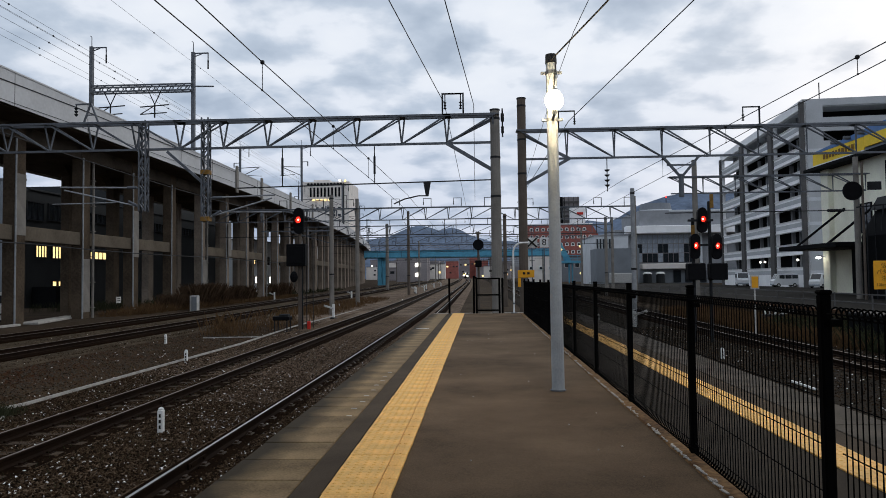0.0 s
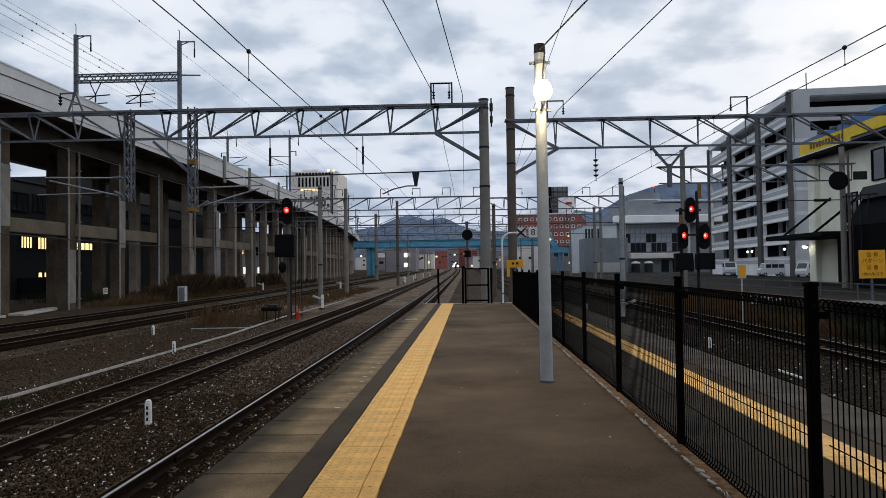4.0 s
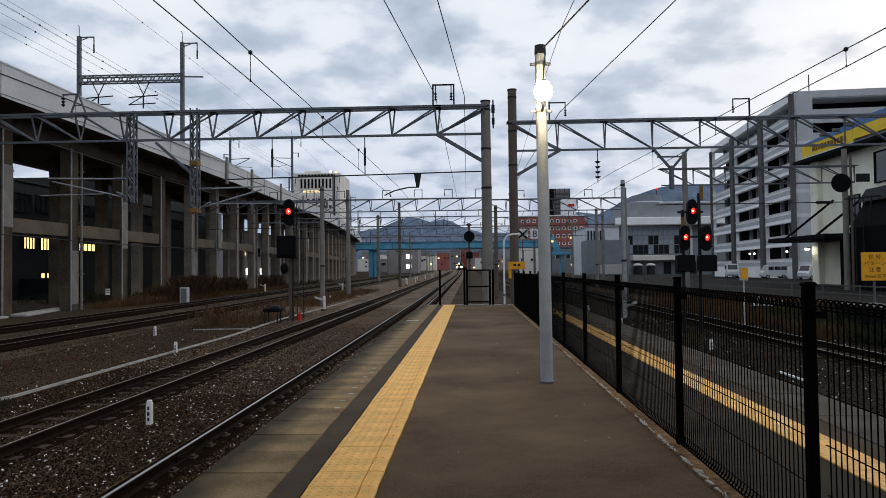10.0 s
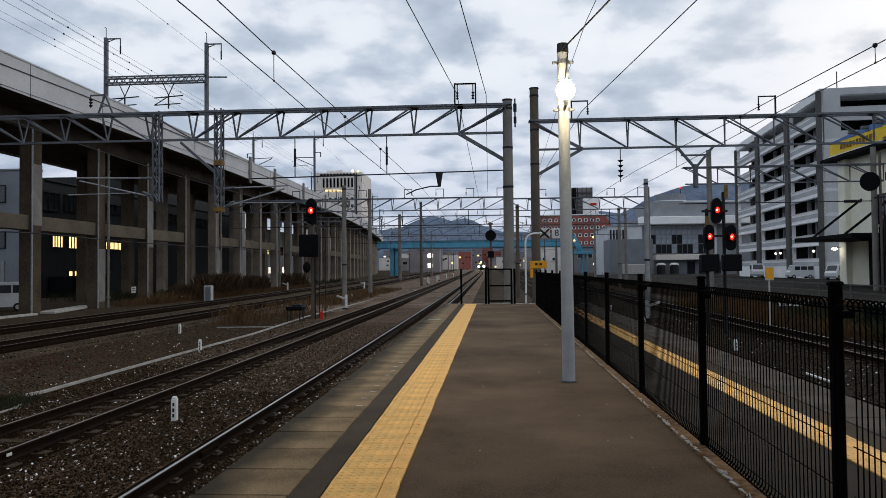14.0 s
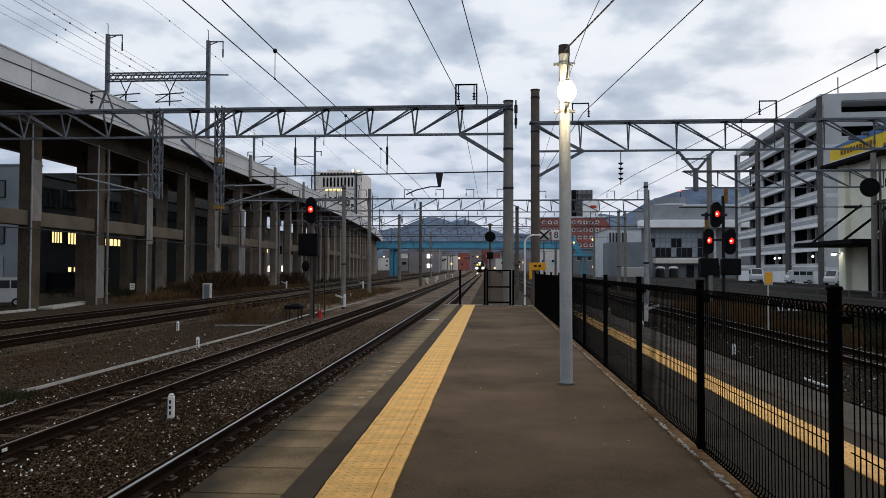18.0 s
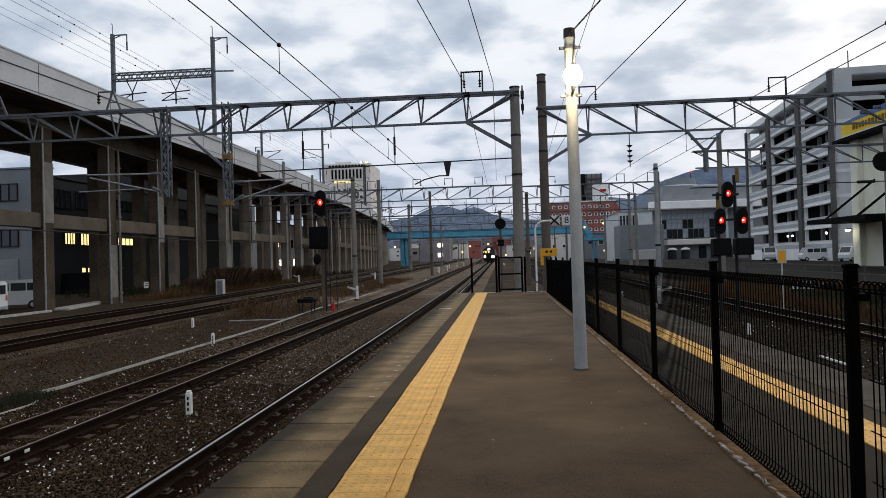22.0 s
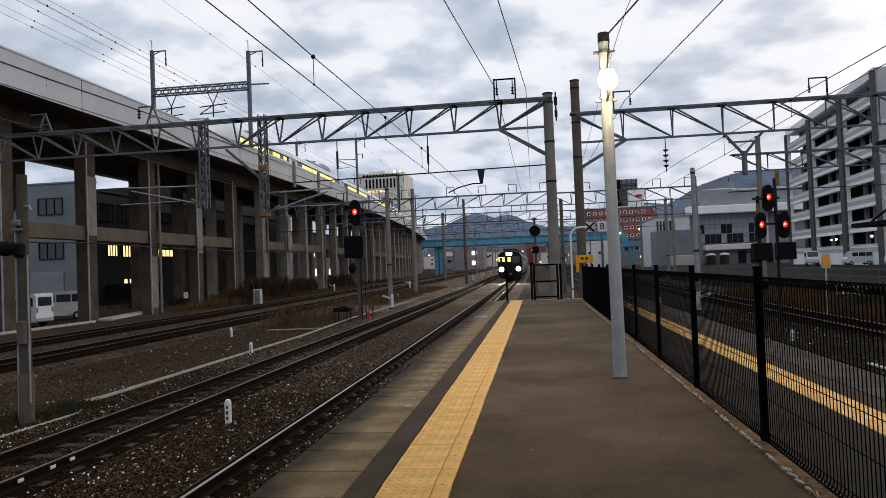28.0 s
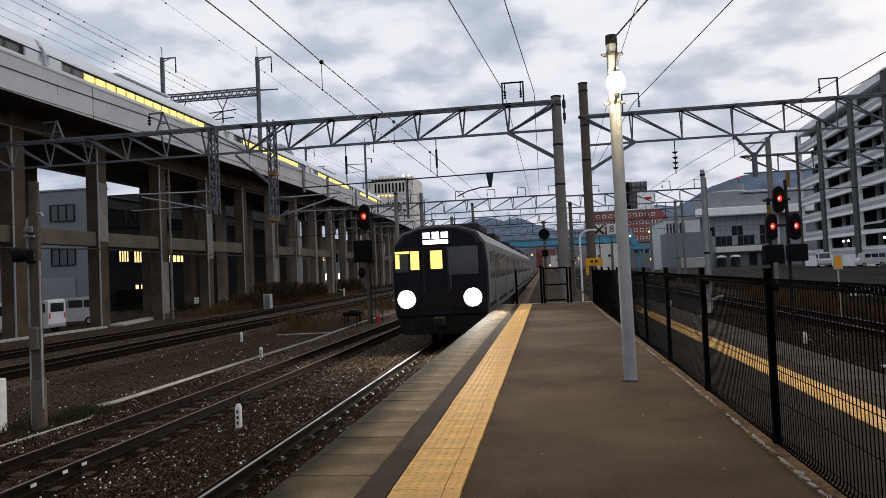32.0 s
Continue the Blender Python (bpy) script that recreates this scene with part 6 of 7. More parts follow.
for x in (36.6, 39.4):
    part("kiosk_roof", M().ball((x, 156, 1.5), 1.05, 14, 6, (1, 0.7, 0.45)), WHITE, sh2, "white domed kiosk roof")
    part("kiosk", M().tube((x, 156, -1.0), (x, 156, 1.5), 0.9, n=14), WALL_GREY, sh2)
for x, y in ((43.5, 156.0), (46.0, 155.5), (49.0, 156.0)):
    part("entrance", M().box((x, 157.9, 0.9), (1.6, 0.3, 2.6), 0.03), GLASS, sh2)
part("mast_light", M().ball((45.2, 172, 20.0), 0.2, 8, 5), RED_LIGHT, sh2, "red warning lamp on the roof")
part("roof_mast", M().tube((45.2, 172, 15.8), (45.2, 172, 20.0), 0.08), STEEL_DARK, sh2)

# multi-storey car park
cp = thing("car_park", "pale multi-storey car park with open decks and grey pillars", "building", "", (38.5, 85, 0), -5.5)
FLOORS = [2.75 + r * 2.87 for r in range(7)]
# solid box, painted near-black for the shade inside the decks
part("core", M().box((19.6, 21.2, 10.2), (34.5, 36.5, 22.0)), WALL_DARK, cp, "core box with the shade of the decks in its near-black colour")
part("roof_band", M().box((18.2, 19.9, 21.35), (36.5, 39.7, 1.0), 0.05), WALL_MID, cp)
BAYS = ((0.8, 10.7), (12.5, 25.0), (26.85, 38.8))
facade = lattice([-0.1] + [e for q in BAYS for e in q] + [39.8], [-1.0] + [e for z in FLOORS for e in (z - 0.76, z + 0.72)] + [21.8], -0.35, 0.1)
part("facade_wall", facade, WALL_WHITE, cp, "pale facade with deck openings").matrix_basis = pose(0, 0, 0, 0, 0, 90)
south_low = lattice([-0.05, 2.5, 4.0, 36.4], [-1.0] + [e for z in FLOORS[:5] for e in (z - 0.6, z + 0.72)] + [15.6], -0.1, 0.3)
part("facade_wall", south_low, STRIPE, cp, "blue-grey end wall with small windows")
south_top = lattice([-0.05, 2.2, 35.2, 36.4], [15.6, FLOORS[5] - 0.3, FLOORS[5] + 0.85, FLOORS[6] - 0.4, FLOORS[6] + 1.0, 21.8], -0.1, 0.3)
part("facade_wall", south_top, STRIPE, cp, "end wall with wide dark deck openings")
frame_bar = {q: M().box((-0.16, (q[0] + q[1]) / 2, -0.80), (0.1, q[1] - q[0] + 0.3, 0.09)).box((-0.16, (q[0] + q[1]) / 2, 0.76), (0.1, q[1] - q[0] + 0.3, 0.08)).mesh("opening_frame", WHITE) for q in BAYS}
for z in FLOORS:
    part("deck_slab", M().box((18.4, 20.0, z - 1.02), (35.4, 38.4, 0.25)), WALL_MID, cp)
    part("stripe", M().box((-0.106, 19.9, z - 1.42), (0.03, 39.6, 0.52)), STRIPE, cp, "blue-grey painted stripe")
    part("stripe", M().box((18.2, -0.106, z - 1.42), (36.3, 0.03, 0.42)), WALL_MID, cp, "pale painted stripe")
    for q in BAYS:
        part("opening_frame", frame_bar[q], WHITE, cp, "white frame round a deck opening").location = (0, 0, z)
        for k in range(3):
            part("slim_post", M().box((1.5, q[0] + (q[1] - q[0]) * (k + 0.8) / 3.4, z), (0.4, 0.5, 2.0)), WALL_SHADE, cp)
for y_, w in ((11.6, 1.6), (25.9, 1.7), (39.3, 0.8)):
    part("pillar", M().box((-0.2, y_, 9.9), (0.4, w, 22.2), 0.04), PILLAR, cp)
part("corner_trim", M().box((-0.16, 0.0, 9.9), (0.5, 0.55, 23.2), 0.04), PILLAR, cp, "dark grey corner pillar")
for x_ in (12, 24, 36):
    part("pillar", M().box((x_, -0.2, 9.9), (0.7, 0.4, 22.2), 0.04), PILLAR, cp)
for s in (5.0, 18.4, 20.6):
    part("deck_lamp", M().ball((0.6, s, 2.9), 0.16, 8, 5), LIT_WHITE, cp, "lit lamp on the lowest deck")
for x, h in ((3, 24.5), (14, 26), (22, 25)):
    part("roof_mast", M().tube((x, 3, 21.8), (x, 3, h), 0.06), STEEL_DARK, cp)

# cream shop with a yellow banner
cs = thing("shop_building", "cream-walled building with a yellow and blue sign band", "building", "", (0, 0, 0))
part("wall", M().box((37.5, 45.4, 4.6), (16, 31.8, 11.6), 0.05), WALL_CREAM, cs)
part("roof", M().prism([(29.2, 11.3), (45.7, 12.6), (45.7, 11.0), (29.2, 10.3)], 29.3, 62.8, 1), WALL_BLUE, cs)
bn = part("sign_band", M().box((29.25, 58.6, 11.0), (0.25, 8.2, 1.0), 0.03), BANNER_YELLOW, cs, "yellow sign band with brown lettering")
mk_ = M()
for k in range(11):
    mk_.box((29.1, 60.6 - k * 0.5, 11.0), (0.03, 0.3 if k % 3 else 0.36, 0.46 if k % 2 else 0.4))
part("lettering", mk_, RUSTY, bn)
part("band_trim", M().box((29.22, 58.6, 10.42), (0.3, 8.3, 0.14)), WHITE, bn)
b2 = part("sign_band", M().box((29.25, 42.9, 11.83), (0.25, 22.9, 0.64), 0.03).prism([(54.36, 11.52), (62.7, 11.52), (62.7, 11.66), (54.36, 12.02)], 29.13, 29.37, 0), BANNER_BLUE, cs, "blue band over a yellow stripe")
part("stripe", M().box((29.2, 42.9, 11.07), (0.3, 22.9, 0.86), 0.02), BANNER_YELLOW, b2)
part("soffit", M().box((28.9, 46, 10.0), (1.4, 33, 0.25)), WALL_DARK, cs)
part("canopy", M().box((27.5, 56, 3.25), (4.6, 9.5, 0.35), 0.03), WALL_DARK, cs, "black steel canopy")
for y in (53.2, 58.2):
    part("tie_rod", M().tube((25.6, y, 3.4), (29.4, y, 6.4), 0.09), WALL_DARK, cs)
part("doorway", M().box((29.45, 54, 1.0), (0.2, 6.5, 4.2)), WALL_DARK, cs)
wl7 = window_mesh(1.6, 2.2, GLASS, WALL_DARK, bars=0)
for y, z in ((55.2, 5.4), (51.5, 8.2), (50.2, 5.0), (47, 8.2), (43, 8.2)):
    put_window(cs, wl7, pose(29.47, y, z, 0, 0, WEST))
for y in (58.5, 56.5, 54.5):
    part("floodlight", M().box((28.9, y, 11.8), (0.5, 0.3, 0.25), 0.04), STEEL, cs)
part("corner_pier", M().box((29.35, 60.7, 4.5), (0.6, 1.2, 11.4), 0.05), WALL_CREAM, cs)
wlp = part("wall_lamp", M().tube((29.1, 61.0, 2.62), (28.62, 61.0, 2.62), 0.03).box((28.6, 61.0, 2.66), (0.34, 0.4, 0.1), 0.02), STEEL, cs, "bracket lamp at the corner")
part("lamp_glass", M().ball((28.55, 61.0, 2.54), 0.2, 12, 8, (1, 1.2, 0.6)), LIT_LAMP, wlp, "bright white lamp glass", smooth=True)
ds = thing("dark_shelter", "dark shelter with a grey curved roof edge", "shelter", "", (0, 0, 0))
part("wall", M().prism([(24.9, -1.3), (24.2, 3.5), (25.2, 5.2), (28.6, 5.6), (28.6, -1.3)], 36, 46, 1), WALL_DARK, ds)
part("roof", M().prism([(24.9, 5.15), (28.7, 5.75), (28.7, 6.7), (25.4, 6.0)], 35.8, 46.2, 1), WALL_GREY, ds)

BEAM_RUST = material("beam_rust", (0.075, 0.036, 0.016), 0.85, scale=4, spread=0.5, fine=40, bump=0.2)
# street beside the car park
st = M().sweep([(15.2, -1.4), (80, -1.4), (80, -0.42), (15.2, -0.42)], [(0, -20, 0), (0, 84, 0)])
solid("street", st, STREET, "grey asphalt street and yard beyond the railway", "street", kind="structure")
solid("street", M().sweep([(15.2, -1.4), (38.0, -1.4), (38.0, -0.42), (15.2, -0.42)], [(0, 84.0, 0), (0, 150, 0)]), STREET, "grey asphalt street along the car park", "street", kind="structure")
rw = M().box((14.9, 40, -0.85), (0.35, 120, 1.1), 0.03)
solid("retaining_wall", rw, EARTH, "dark low concrete retaining wall", "wall", kind="structure")
gd2 = thing("guard_fence", "dull grey steel guard fence along the street", "fence")
for k in range(30):
    part("post", M().box((15.6, 14 + k * 3.0, -0.05), (0.05, 0.05, 0.85), 0.01), PILLAR, gd2)
part("rail", M().bar((15.6, 14, 0.34), (15.6, 101, 0.34), 0.05).bar((15.6, 14, 0.0), (15.6, 101, 0.0), 0.04), PILLAR, gd2)
tk = thing("equipment_housing", "dark steel equipment housing beside the far track", "equipment housing", "", (13.2, 20.5, GROUND))
part("body", M().box((0, 0, 0.5), (1.2, 9.0, 1.15), 0.04), WALL_DARK, tk)
part("lid", M().box((0, 0, 1.1), (1.35, 9.15, 0.08), 0.02), STEEL_DARK, tk)
solid("yard_beam", M().box((13.3, 22, -0.2), (0.2, 30, 0.12), 0.01), BEAM_RUST, "rusty steel beam along the yard edge", "beam")


def van(x, y, turn, paint, z=-0.42, label="small white van parked beside the car park"):
    t = thing("van", label, "van", "parked vans", (x, y, z), turn)
    prof = [(-1.68, 0.28), (1.66, 0.28), (1.7, 0.85), (1.5, 1.08), (1.08, 1.82), (-1.55, 1.88), (-1.7, 1.75)]
    part("body", M().prism(prof, -0.72, 0.72, 1), paint, t)
    part("windscreen", M().add([(1.49, -0.62, 1.12), (1.49, 0.62, 1.12), (1.13, 0.6, 1.76), (1.13, -0.6, 1.76), (1.46, -0.62, 1.1), (1.46, 0.62, 1.1), (1.1, 0.6, 1.74), (1.1, -0.6, 1.74)], [(0, 1, 2, 3), (7, 6, 5, 4), (0, 4, 5, 1), (2, 6, 7, 3), (1, 5, 6, 2), (0, 3, 7, 4)]), GLASS, t)
    for s in (-1, 1):
        for a, e in ((-1.5, -0.75), (-0.68, 0.15), (0.25, 0.95)):
            part("side_window", M().box(((a + e) / 2, s * 0.722, 1.42), (e - a, 0.02, 0.5), 0.005), GLASS, t)
        for wx in (-1.05, 1.08):
            w = part("wheel", M().tube((wx, s * 0.58, 0.27), (wx, s * 0.74, 0.27), 0.27, n=16), TYRE, t)
            part("hub", M().tube((wx, s * 0.735, 0.27), (wx, s * 0.75, 0.27), 0.15, n=12), DIRTY_WHITE, w)
        part("headlight", M().box((1.66, s * 0.52, 0.78), (0.06, 0.26, 0.16), 0.02), GLASS, t)
        part("tail_light", M().box((-1.69, s * 0.62, 0.95), (0.04, 0.12, 0.3), 0.01), RED_PAINT, t)
    part("rear_window", M().box((-1.705, 0, 1.42), (0.02, 1.1, 0.5), 0.005), GLASS, t)
    part("front_bumper", M().box((1.69, 0, 0.4), (0.1, 1.4, 0.2), 0.03), VAN_GREY, t)
    part("rear_bumper", M().box((-1.7, 0, 0.4), (0.1, 1.4, 0.2), 0.03), VAN_GREY, t)
    return t


v1 = van(37.3, 88.5, 178, VAN_WHITE)
v1.scale = (0.88, 0.88, 0.88)
for x, y, a in ((37.5, 79.5, 215), (38.9, 78.5, 205)):
    copy_thing(v1, pose(x, y, -0.42, 0, 0, a))
van(35.3, 97, 255, VAN_WHITE, label="small white truck-like van parked beside the car park")
for x, y, a in ((-26.6, 33.3, 180), (-28.3, 38.8, 216), (-27.2, 30.0, 180)):
    van(x, y, a, VAN_WHITE, -0.99, label="parked van in the dark under the viaduct").scale = (0.9, 0.9, 0.9)

# ---- road bridge ----
br = thing("road_bridge", "light blue steel girder road bridge across the tracks", "bridge", "", (0, 180, 0))
part("girder", M().box((-4.3, 0, 7.3), (49.4, 6, 1.6), 0.05), BRIDGE_BLUE, br)
part("flange", M().box((-4.2, 0, 6.45), (49.6, 6.4, 0.14)).box((-4.2, 0, 8.15), (49.6, 6.4, 0.14)), BRIDGE_BLUE, br)
for k in range(24):
    part("stiffener", M().box((-26 + k * 2.0, -3.05, 7.3), (0.12, 0.14, 1.5)), BRIDGE_BLUE, br)
part("railing", M().bar((-27, -3, 9.3), (20.3, -3, 9.3), 0.1).bar((-27, -3, 8.8), (20.3, -3, 8.8), 0.06), FAR_GREY, br)
for x in (-25.2, -24.0, 19.6):
    part("pier", M().box((x, 0, 2.6), (1.0, 4, 7.8), 0.05), BRIDGE_BLUE, br)
stt = thing("footbridge_stair", "light blue steel stair and landing at the bridge end", "stairway", "", (0, 176, 0))
part("stringer", M().prism([(18.9, 9.7), (20.2, 9.7), (22.6, 5.4), (22.6, 4.2), (21.2, 5.0)], -0.7, 0.7, 1), BRIDGE_BLUE, stt)
part("landing", M().box((22.8, 1.2, 4.7), (5.4, 5, 0.6), 0.05), BRIDGE_BLUE, stt)
for z in (5.6, 6.3):
    part("railing", M().bar((20.6, -1.2, z), (25.4, -1.2, z), 0.12), BRIDGE_BLUE, stt)
for k in range(5):
    part("baluster", M().bar((20.8 + k * 1.12, -1.2, 5.0), (20.8 + k * 1.12, -1.2, 6.3), 0.08), BRIDGE_BLUE, stt)
for x in (22.3, 23.1):
    part("leg", M().box((x, 0.5, 1.6), (0.35, 0.35, 6.0), 0.03), BRIDGE_BLUE, stt)
for x, z in ((20.2, 7.7), (24.8, 8.5), (24.9, 1.9)):
    part("lamp", M().ball((x, -1.6, z), 0.3, 8, 5), LIT_WARM, stt, "small warm lamp")

# far town under the bridge, small lit windows
for k in range(26):
    x = random.uniform(-75, 90)
    y = random.uniform(340, 520)
    h = random.uniform(6, 13)
    w = random.uniform(8, 16)
    if -16 < x < 6:
        continue
    fb = thing("town_building", "distant grey town building with small windows", "building", "distant town", (x, y, rise(y) - 1.5))
    part("wall", M().box((0, 0, h / 2), (w, 9, h)), random.choice((FAR_GREY, FAR_GREY, WALL_SHADE, WALL_BEIGE)), fb)
    part("roof", M().box((0, 0, h + 0.2), (w + 0.4, 9.4, 0.4)), FAR_GREY, fb)
    for j in range(3):
        part("window", M().box((random.uniform(-w / 2 + 1, w / 2 - 1), -4.55, random.uniform(1.5, h - 1)), (1.3, 0.1, 1.0)), LIT_WARM if j == 0 else GLASS, fb)
for k in range(16):
    x, y, w, h = -78 + k * 8.2 + random.uniform(-2, 2), random.uniform(540, 600), random.uniform(8, 13), random.uniform(11, 18)
    fb = thing("town_building", "distant grey-brown town building behind the bridge", "building", "distant town", (x, y, rise(y) - 1.5))
    part("wall", M().box((0, 0, h / 2), (w, 9, h)), random.choice((FAR_GREY, FAR_GREY, WALL_SHADE, BRICK_RED, WALL_SHADE)), fb)
    part("roof", M().box((0, 0, h + 0.2), (w + 0.4, 9.4, 0.4)), FAR_GREY, fb)
    for j in range(4):
        part("window", M().box((-w / 2 + 1.2 + j * (w - 2.4) / 3, -4.55, h * random.choice((0.35, 0.7))), (1.4, 0.1, 1.1)), random.choice((LIT_WARM, GLASS, GLASS, LIT_WHITE)), fb)
kiosk = thing("substation_wall", "grey low wall and roofs beyond the road bridge", "building", "", (-10, 300, rise(300) - 1.3))
part("wall", M().box((-22, 0, 2.6), (22, 6, 5.2), 0.05), FAR_GREY, kiosk)
part("roof", M().box((-22, 0, 5.4), (22.6, 6.6, 0.4), 0.05), FAR_GREY, kiosk)
for q in range(5):
    part("window", M().box((-31 + q * 4.4, -3.05, 3.4), (1.8, 0.12, 1.1)), GLASS if q % 2 else LIT_WARM, kiosk)
lowb = thing("trackside_building", "dark low building with two lit windows beside the tracks", "building", "", (-24, 250, 0))
part("wall", M().box((0, 4, 3.5), (11, 8, 10)), FAR_GREY, lowb)
for z in (2.3, 5.8):
    part("window", M().box((2.2, -0.1, z), (1.7, 0.2, 1.4)), LIT_WHITE, lowb, "lit white window")


# slim wooden poles along the tracks towards the bridge and the town
up = thing("utility_pole", "slim grey utility pole with a short cross arm", "utility pole", "utility poles", (-11.8, 118, -1.4))
part("pole", M().tube((0, 0, 0), (0, 0, 6.2), 0.13, 0.10, n=8), POLE_BROWN, up)
part("cross_arm", M().bar((-0.6, 0, 5.7), (0.6, 0, 5.7), 0.09), STEEL_DARK, up)
for x, y in ((-18.5, 140), (-13.5, 158), (-10.9, 205), (-22.8, 196), (-13.2, 238), (-26.0, 262), (2.5, 150), (7.3, 214), (12.6, 168), (12.0, 245), (-31, 300), (-18, 318), (15, 300)):
    copy_thing(up, pose(x + bend(y), y, rise(y) - 1.4))


# ---- mountains ----
def ridge(name, profile, y, base, seed, label):
    m = M()
    n = 140
    xs2 = np.linspace(profile[0][0], profile[-1][0], n)
    hs = np.interp(xs2, [q[0] for q in profile], [q[1] for q in profile])
    rows = 7
    for j in range(rows):
        f = j / (rows - 1)
        for i in range(n):
            k = noise.noise(Vector((xs2[i] * 0.012 + seed, j * 0.7, 0.3))) * 16 + noise.noise(Vector((xs2[i] * 0.05 + seed, j, 2.3))) * 5
            m.v.append((xs2[i], y + f * 260 + k * 3 * (1.05 - f), base + (hs[i] - base) * f ** 0.8 + k * f * (1.08 - f) * 1.2))
    for j in range(rows - 1):
        for i in range(n - 1):
            a = j * n + i
            m.f.append((a, a + 1, a + 1 + n, a + n))
    solid(name, m, MOUNTAIN, label, "mountain", kind="structure", smooth=True)


ridge("mountain", [(-360, 40), (-300, 74), (-252, 84), (-193, 90), (-172, 99), (-151, 108), (-133, 113), (-115, 112), (-99, 108), (-83, 102), (-71, 106), (-56, 109), (-38, 103), (-20, 93), (-2, 87), (28, 77), (64, 78), (120, 70), (200, 60)], 1250, -5, 0.0, "wooded mountain in the distance, haze in its blue-grey colour")
ridge("mountain", [(40, 50), (120, 84), (170, 104), (208, 116), (229, 115), (263, 110), (292, 123), (323, 142), (348, 150), (383, 162), (417, 168), (447, 168), (506, 167), (700, 165), (900, 150)], 1200, -5, 9.0, "wooded hill in the distance, haze in its blue-grey colour")


# ---- local train: front faces -y, rails at its zero ----
def local_train():
    t = thing("commuter_train", "silver commuter train with a black front and glaring headlights", "train", "", (-3.26, 400, RAIL))
    sec = [(-1.42, 0.95), (-1.475, 1.6), (-1.475, 2.5), (-1.40, 3.15), (-1.15, 3.5), (-0.6, 3.68), (0, 3.72), (0.6, 3.68), (1.15, 3.5), (1.40, 3.15), (1.475, 2.5), (1.475, 1.6), (1.42, 0.95)]
    pane = M().box((0, 0, 0), (0.02, 1.5, 0.85), 0.008).mesh("side_window", GLASS)
    door = M().box((0, 0, 0), (0.02, 1.3, 1.85), 0.008).mesh("side_door", TRAIN_STEEL)
    dpane = M().box((0.008, 0.3, 0.35), (0.02, 0.42, 0.8), 0.006).box((0.008, -0.3, 0.35), (0.02, 0.42, 0.8), 0.006).mesh("door_pane", GLASS)
    for c in range(3):
        y0 = 0.25 + c * 20.0
        car = part("car_body", M().sweep(sec, [(0, y0, 0), (0, y0 + 19.4, 0)]), TRAIN_STEEL, t, "ribbed silver car body")
        part("roof", M().sweep([(-1.1, 3.5), (-0.55, 3.7), (0.55, 3.7), (1.1, 3.5)], [(0, y0 + 0.3, 0.03), (0, y0 + 19, 0.03)]).box((0, y0 + 6, 3.85), (1.7, 3.6, 0.3), 0.05).box((0, y0 + 14, 3.85), (1.7, 3.6, 0.3), 0.05), WALL_GREY, car)
        part("underframe", M().box((0, y0 + 9.7, 0.72), (2.5, 14, 0.55), 0.03).box((0, y0 + 9.7, 0.98), (2.7, 19, 0.12)), TRAIN_UNDER, car)
        for yb in (2.8, 16.6):
            part("bogie", M().box((0, y0 + yb, 0.5), (2.1, 2.9, 0.35), 0.05), TRAIN_UNDER, car)
            for wy in (-1.05, 1.05):
                for s in (-0.53, 0.53):
                    part("wheel", M().tube((s - 0.06, y0 + yb + wy, 0.43), (s + 0.06, y0 + yb + wy, 0.43), 0.43, n=18), TRAIN_UNDER, car)
        for s in (-1, 1):
            part("sill_band", M().box((s * 1.479, y0 + 9.7, 1.22), (0.012, 19.3, 0.10)), TRAIN_UNDER, car, "dark sill band")
            for yd in (3.2, 9.7, 16.2):
                d = part("side_door", door, TRAIN_STEEL, car)
                d.matrix_basis = pose(s * 1.48, y0 + yd, 2.05)
                part("door_pane", dpane, GLASS, d).scale = (s, 1, 1)
            for yw in (1.6, 5.0, 6.5, 7.95, 11.5, 13.0, 14.45, 18.0):
                part("side_window", pane, GLASS, car).matrix_basis = pose(s * 1.478, y0 + yw, 2.45)
        if c < 2:
            part("gangway", M().box((0, y0 + 19.7, 2.2), (1.3, 0.7, 2.3), 0.05), TRAIN_UNDER, car)
    # front
    fr = [(-1.40, 0.95), (-1.46, 1.6), (-1.46, 2.5), (-1.38, 3.12), (-1.12, 3.46), (-0.6, 3.64), (0, 3.68), (0.6, 3.64), (1.12, 3.46), (1.38, 3.12), (1.46, 2.5), (1.46, 1.6), (1.40, 0.95)]
    fm = M()
    n = len(fr)
    fm.v = [(x, 0.26, z) for x, z in fr] + [(x * 0.97, 0.08, 0.97 + (z - 0.95) * 0.985) for x, z in fr] + [(x * 0.88, 0.0, 1.03 + (z - 0.95) * 0.95) for x, z in fr]
    for r in range(2):
        for i in range(n):
            j = (i + 1) % n
            fm.f.append((r * n + i, r * n + j, (r + 1) * n + j, (r + 1) * n + i))
    fm.f.append(tuple(range(2 * n, 3 * n))[::-1])
    face = part("front_face", fm, TRAIN_BLACK, t, "black front with rounded edges")
    part("lower_front", M().box((0, -0.01, 1.42), (2.5, 0.05, 0.5), 0.02), TRAIN_UNDER, face)
    for x, w in ((-0.72, 0.26), (-0.06, 0.37)):
        cw = part("cab_window", M().box((x, -0.005, 2.66), (w, 0.03, 0.56), 0.01), LIT_YELLOW, face, "cab window lit yellow from inside")
        for e in (-1, 1):
            part("window_frame", M().box((x + e * (w / 2 + 0.02), -0.012, 2.66), (0.035, 0.03, 0.7), 0.006), TRAIN_BLACK, cw)
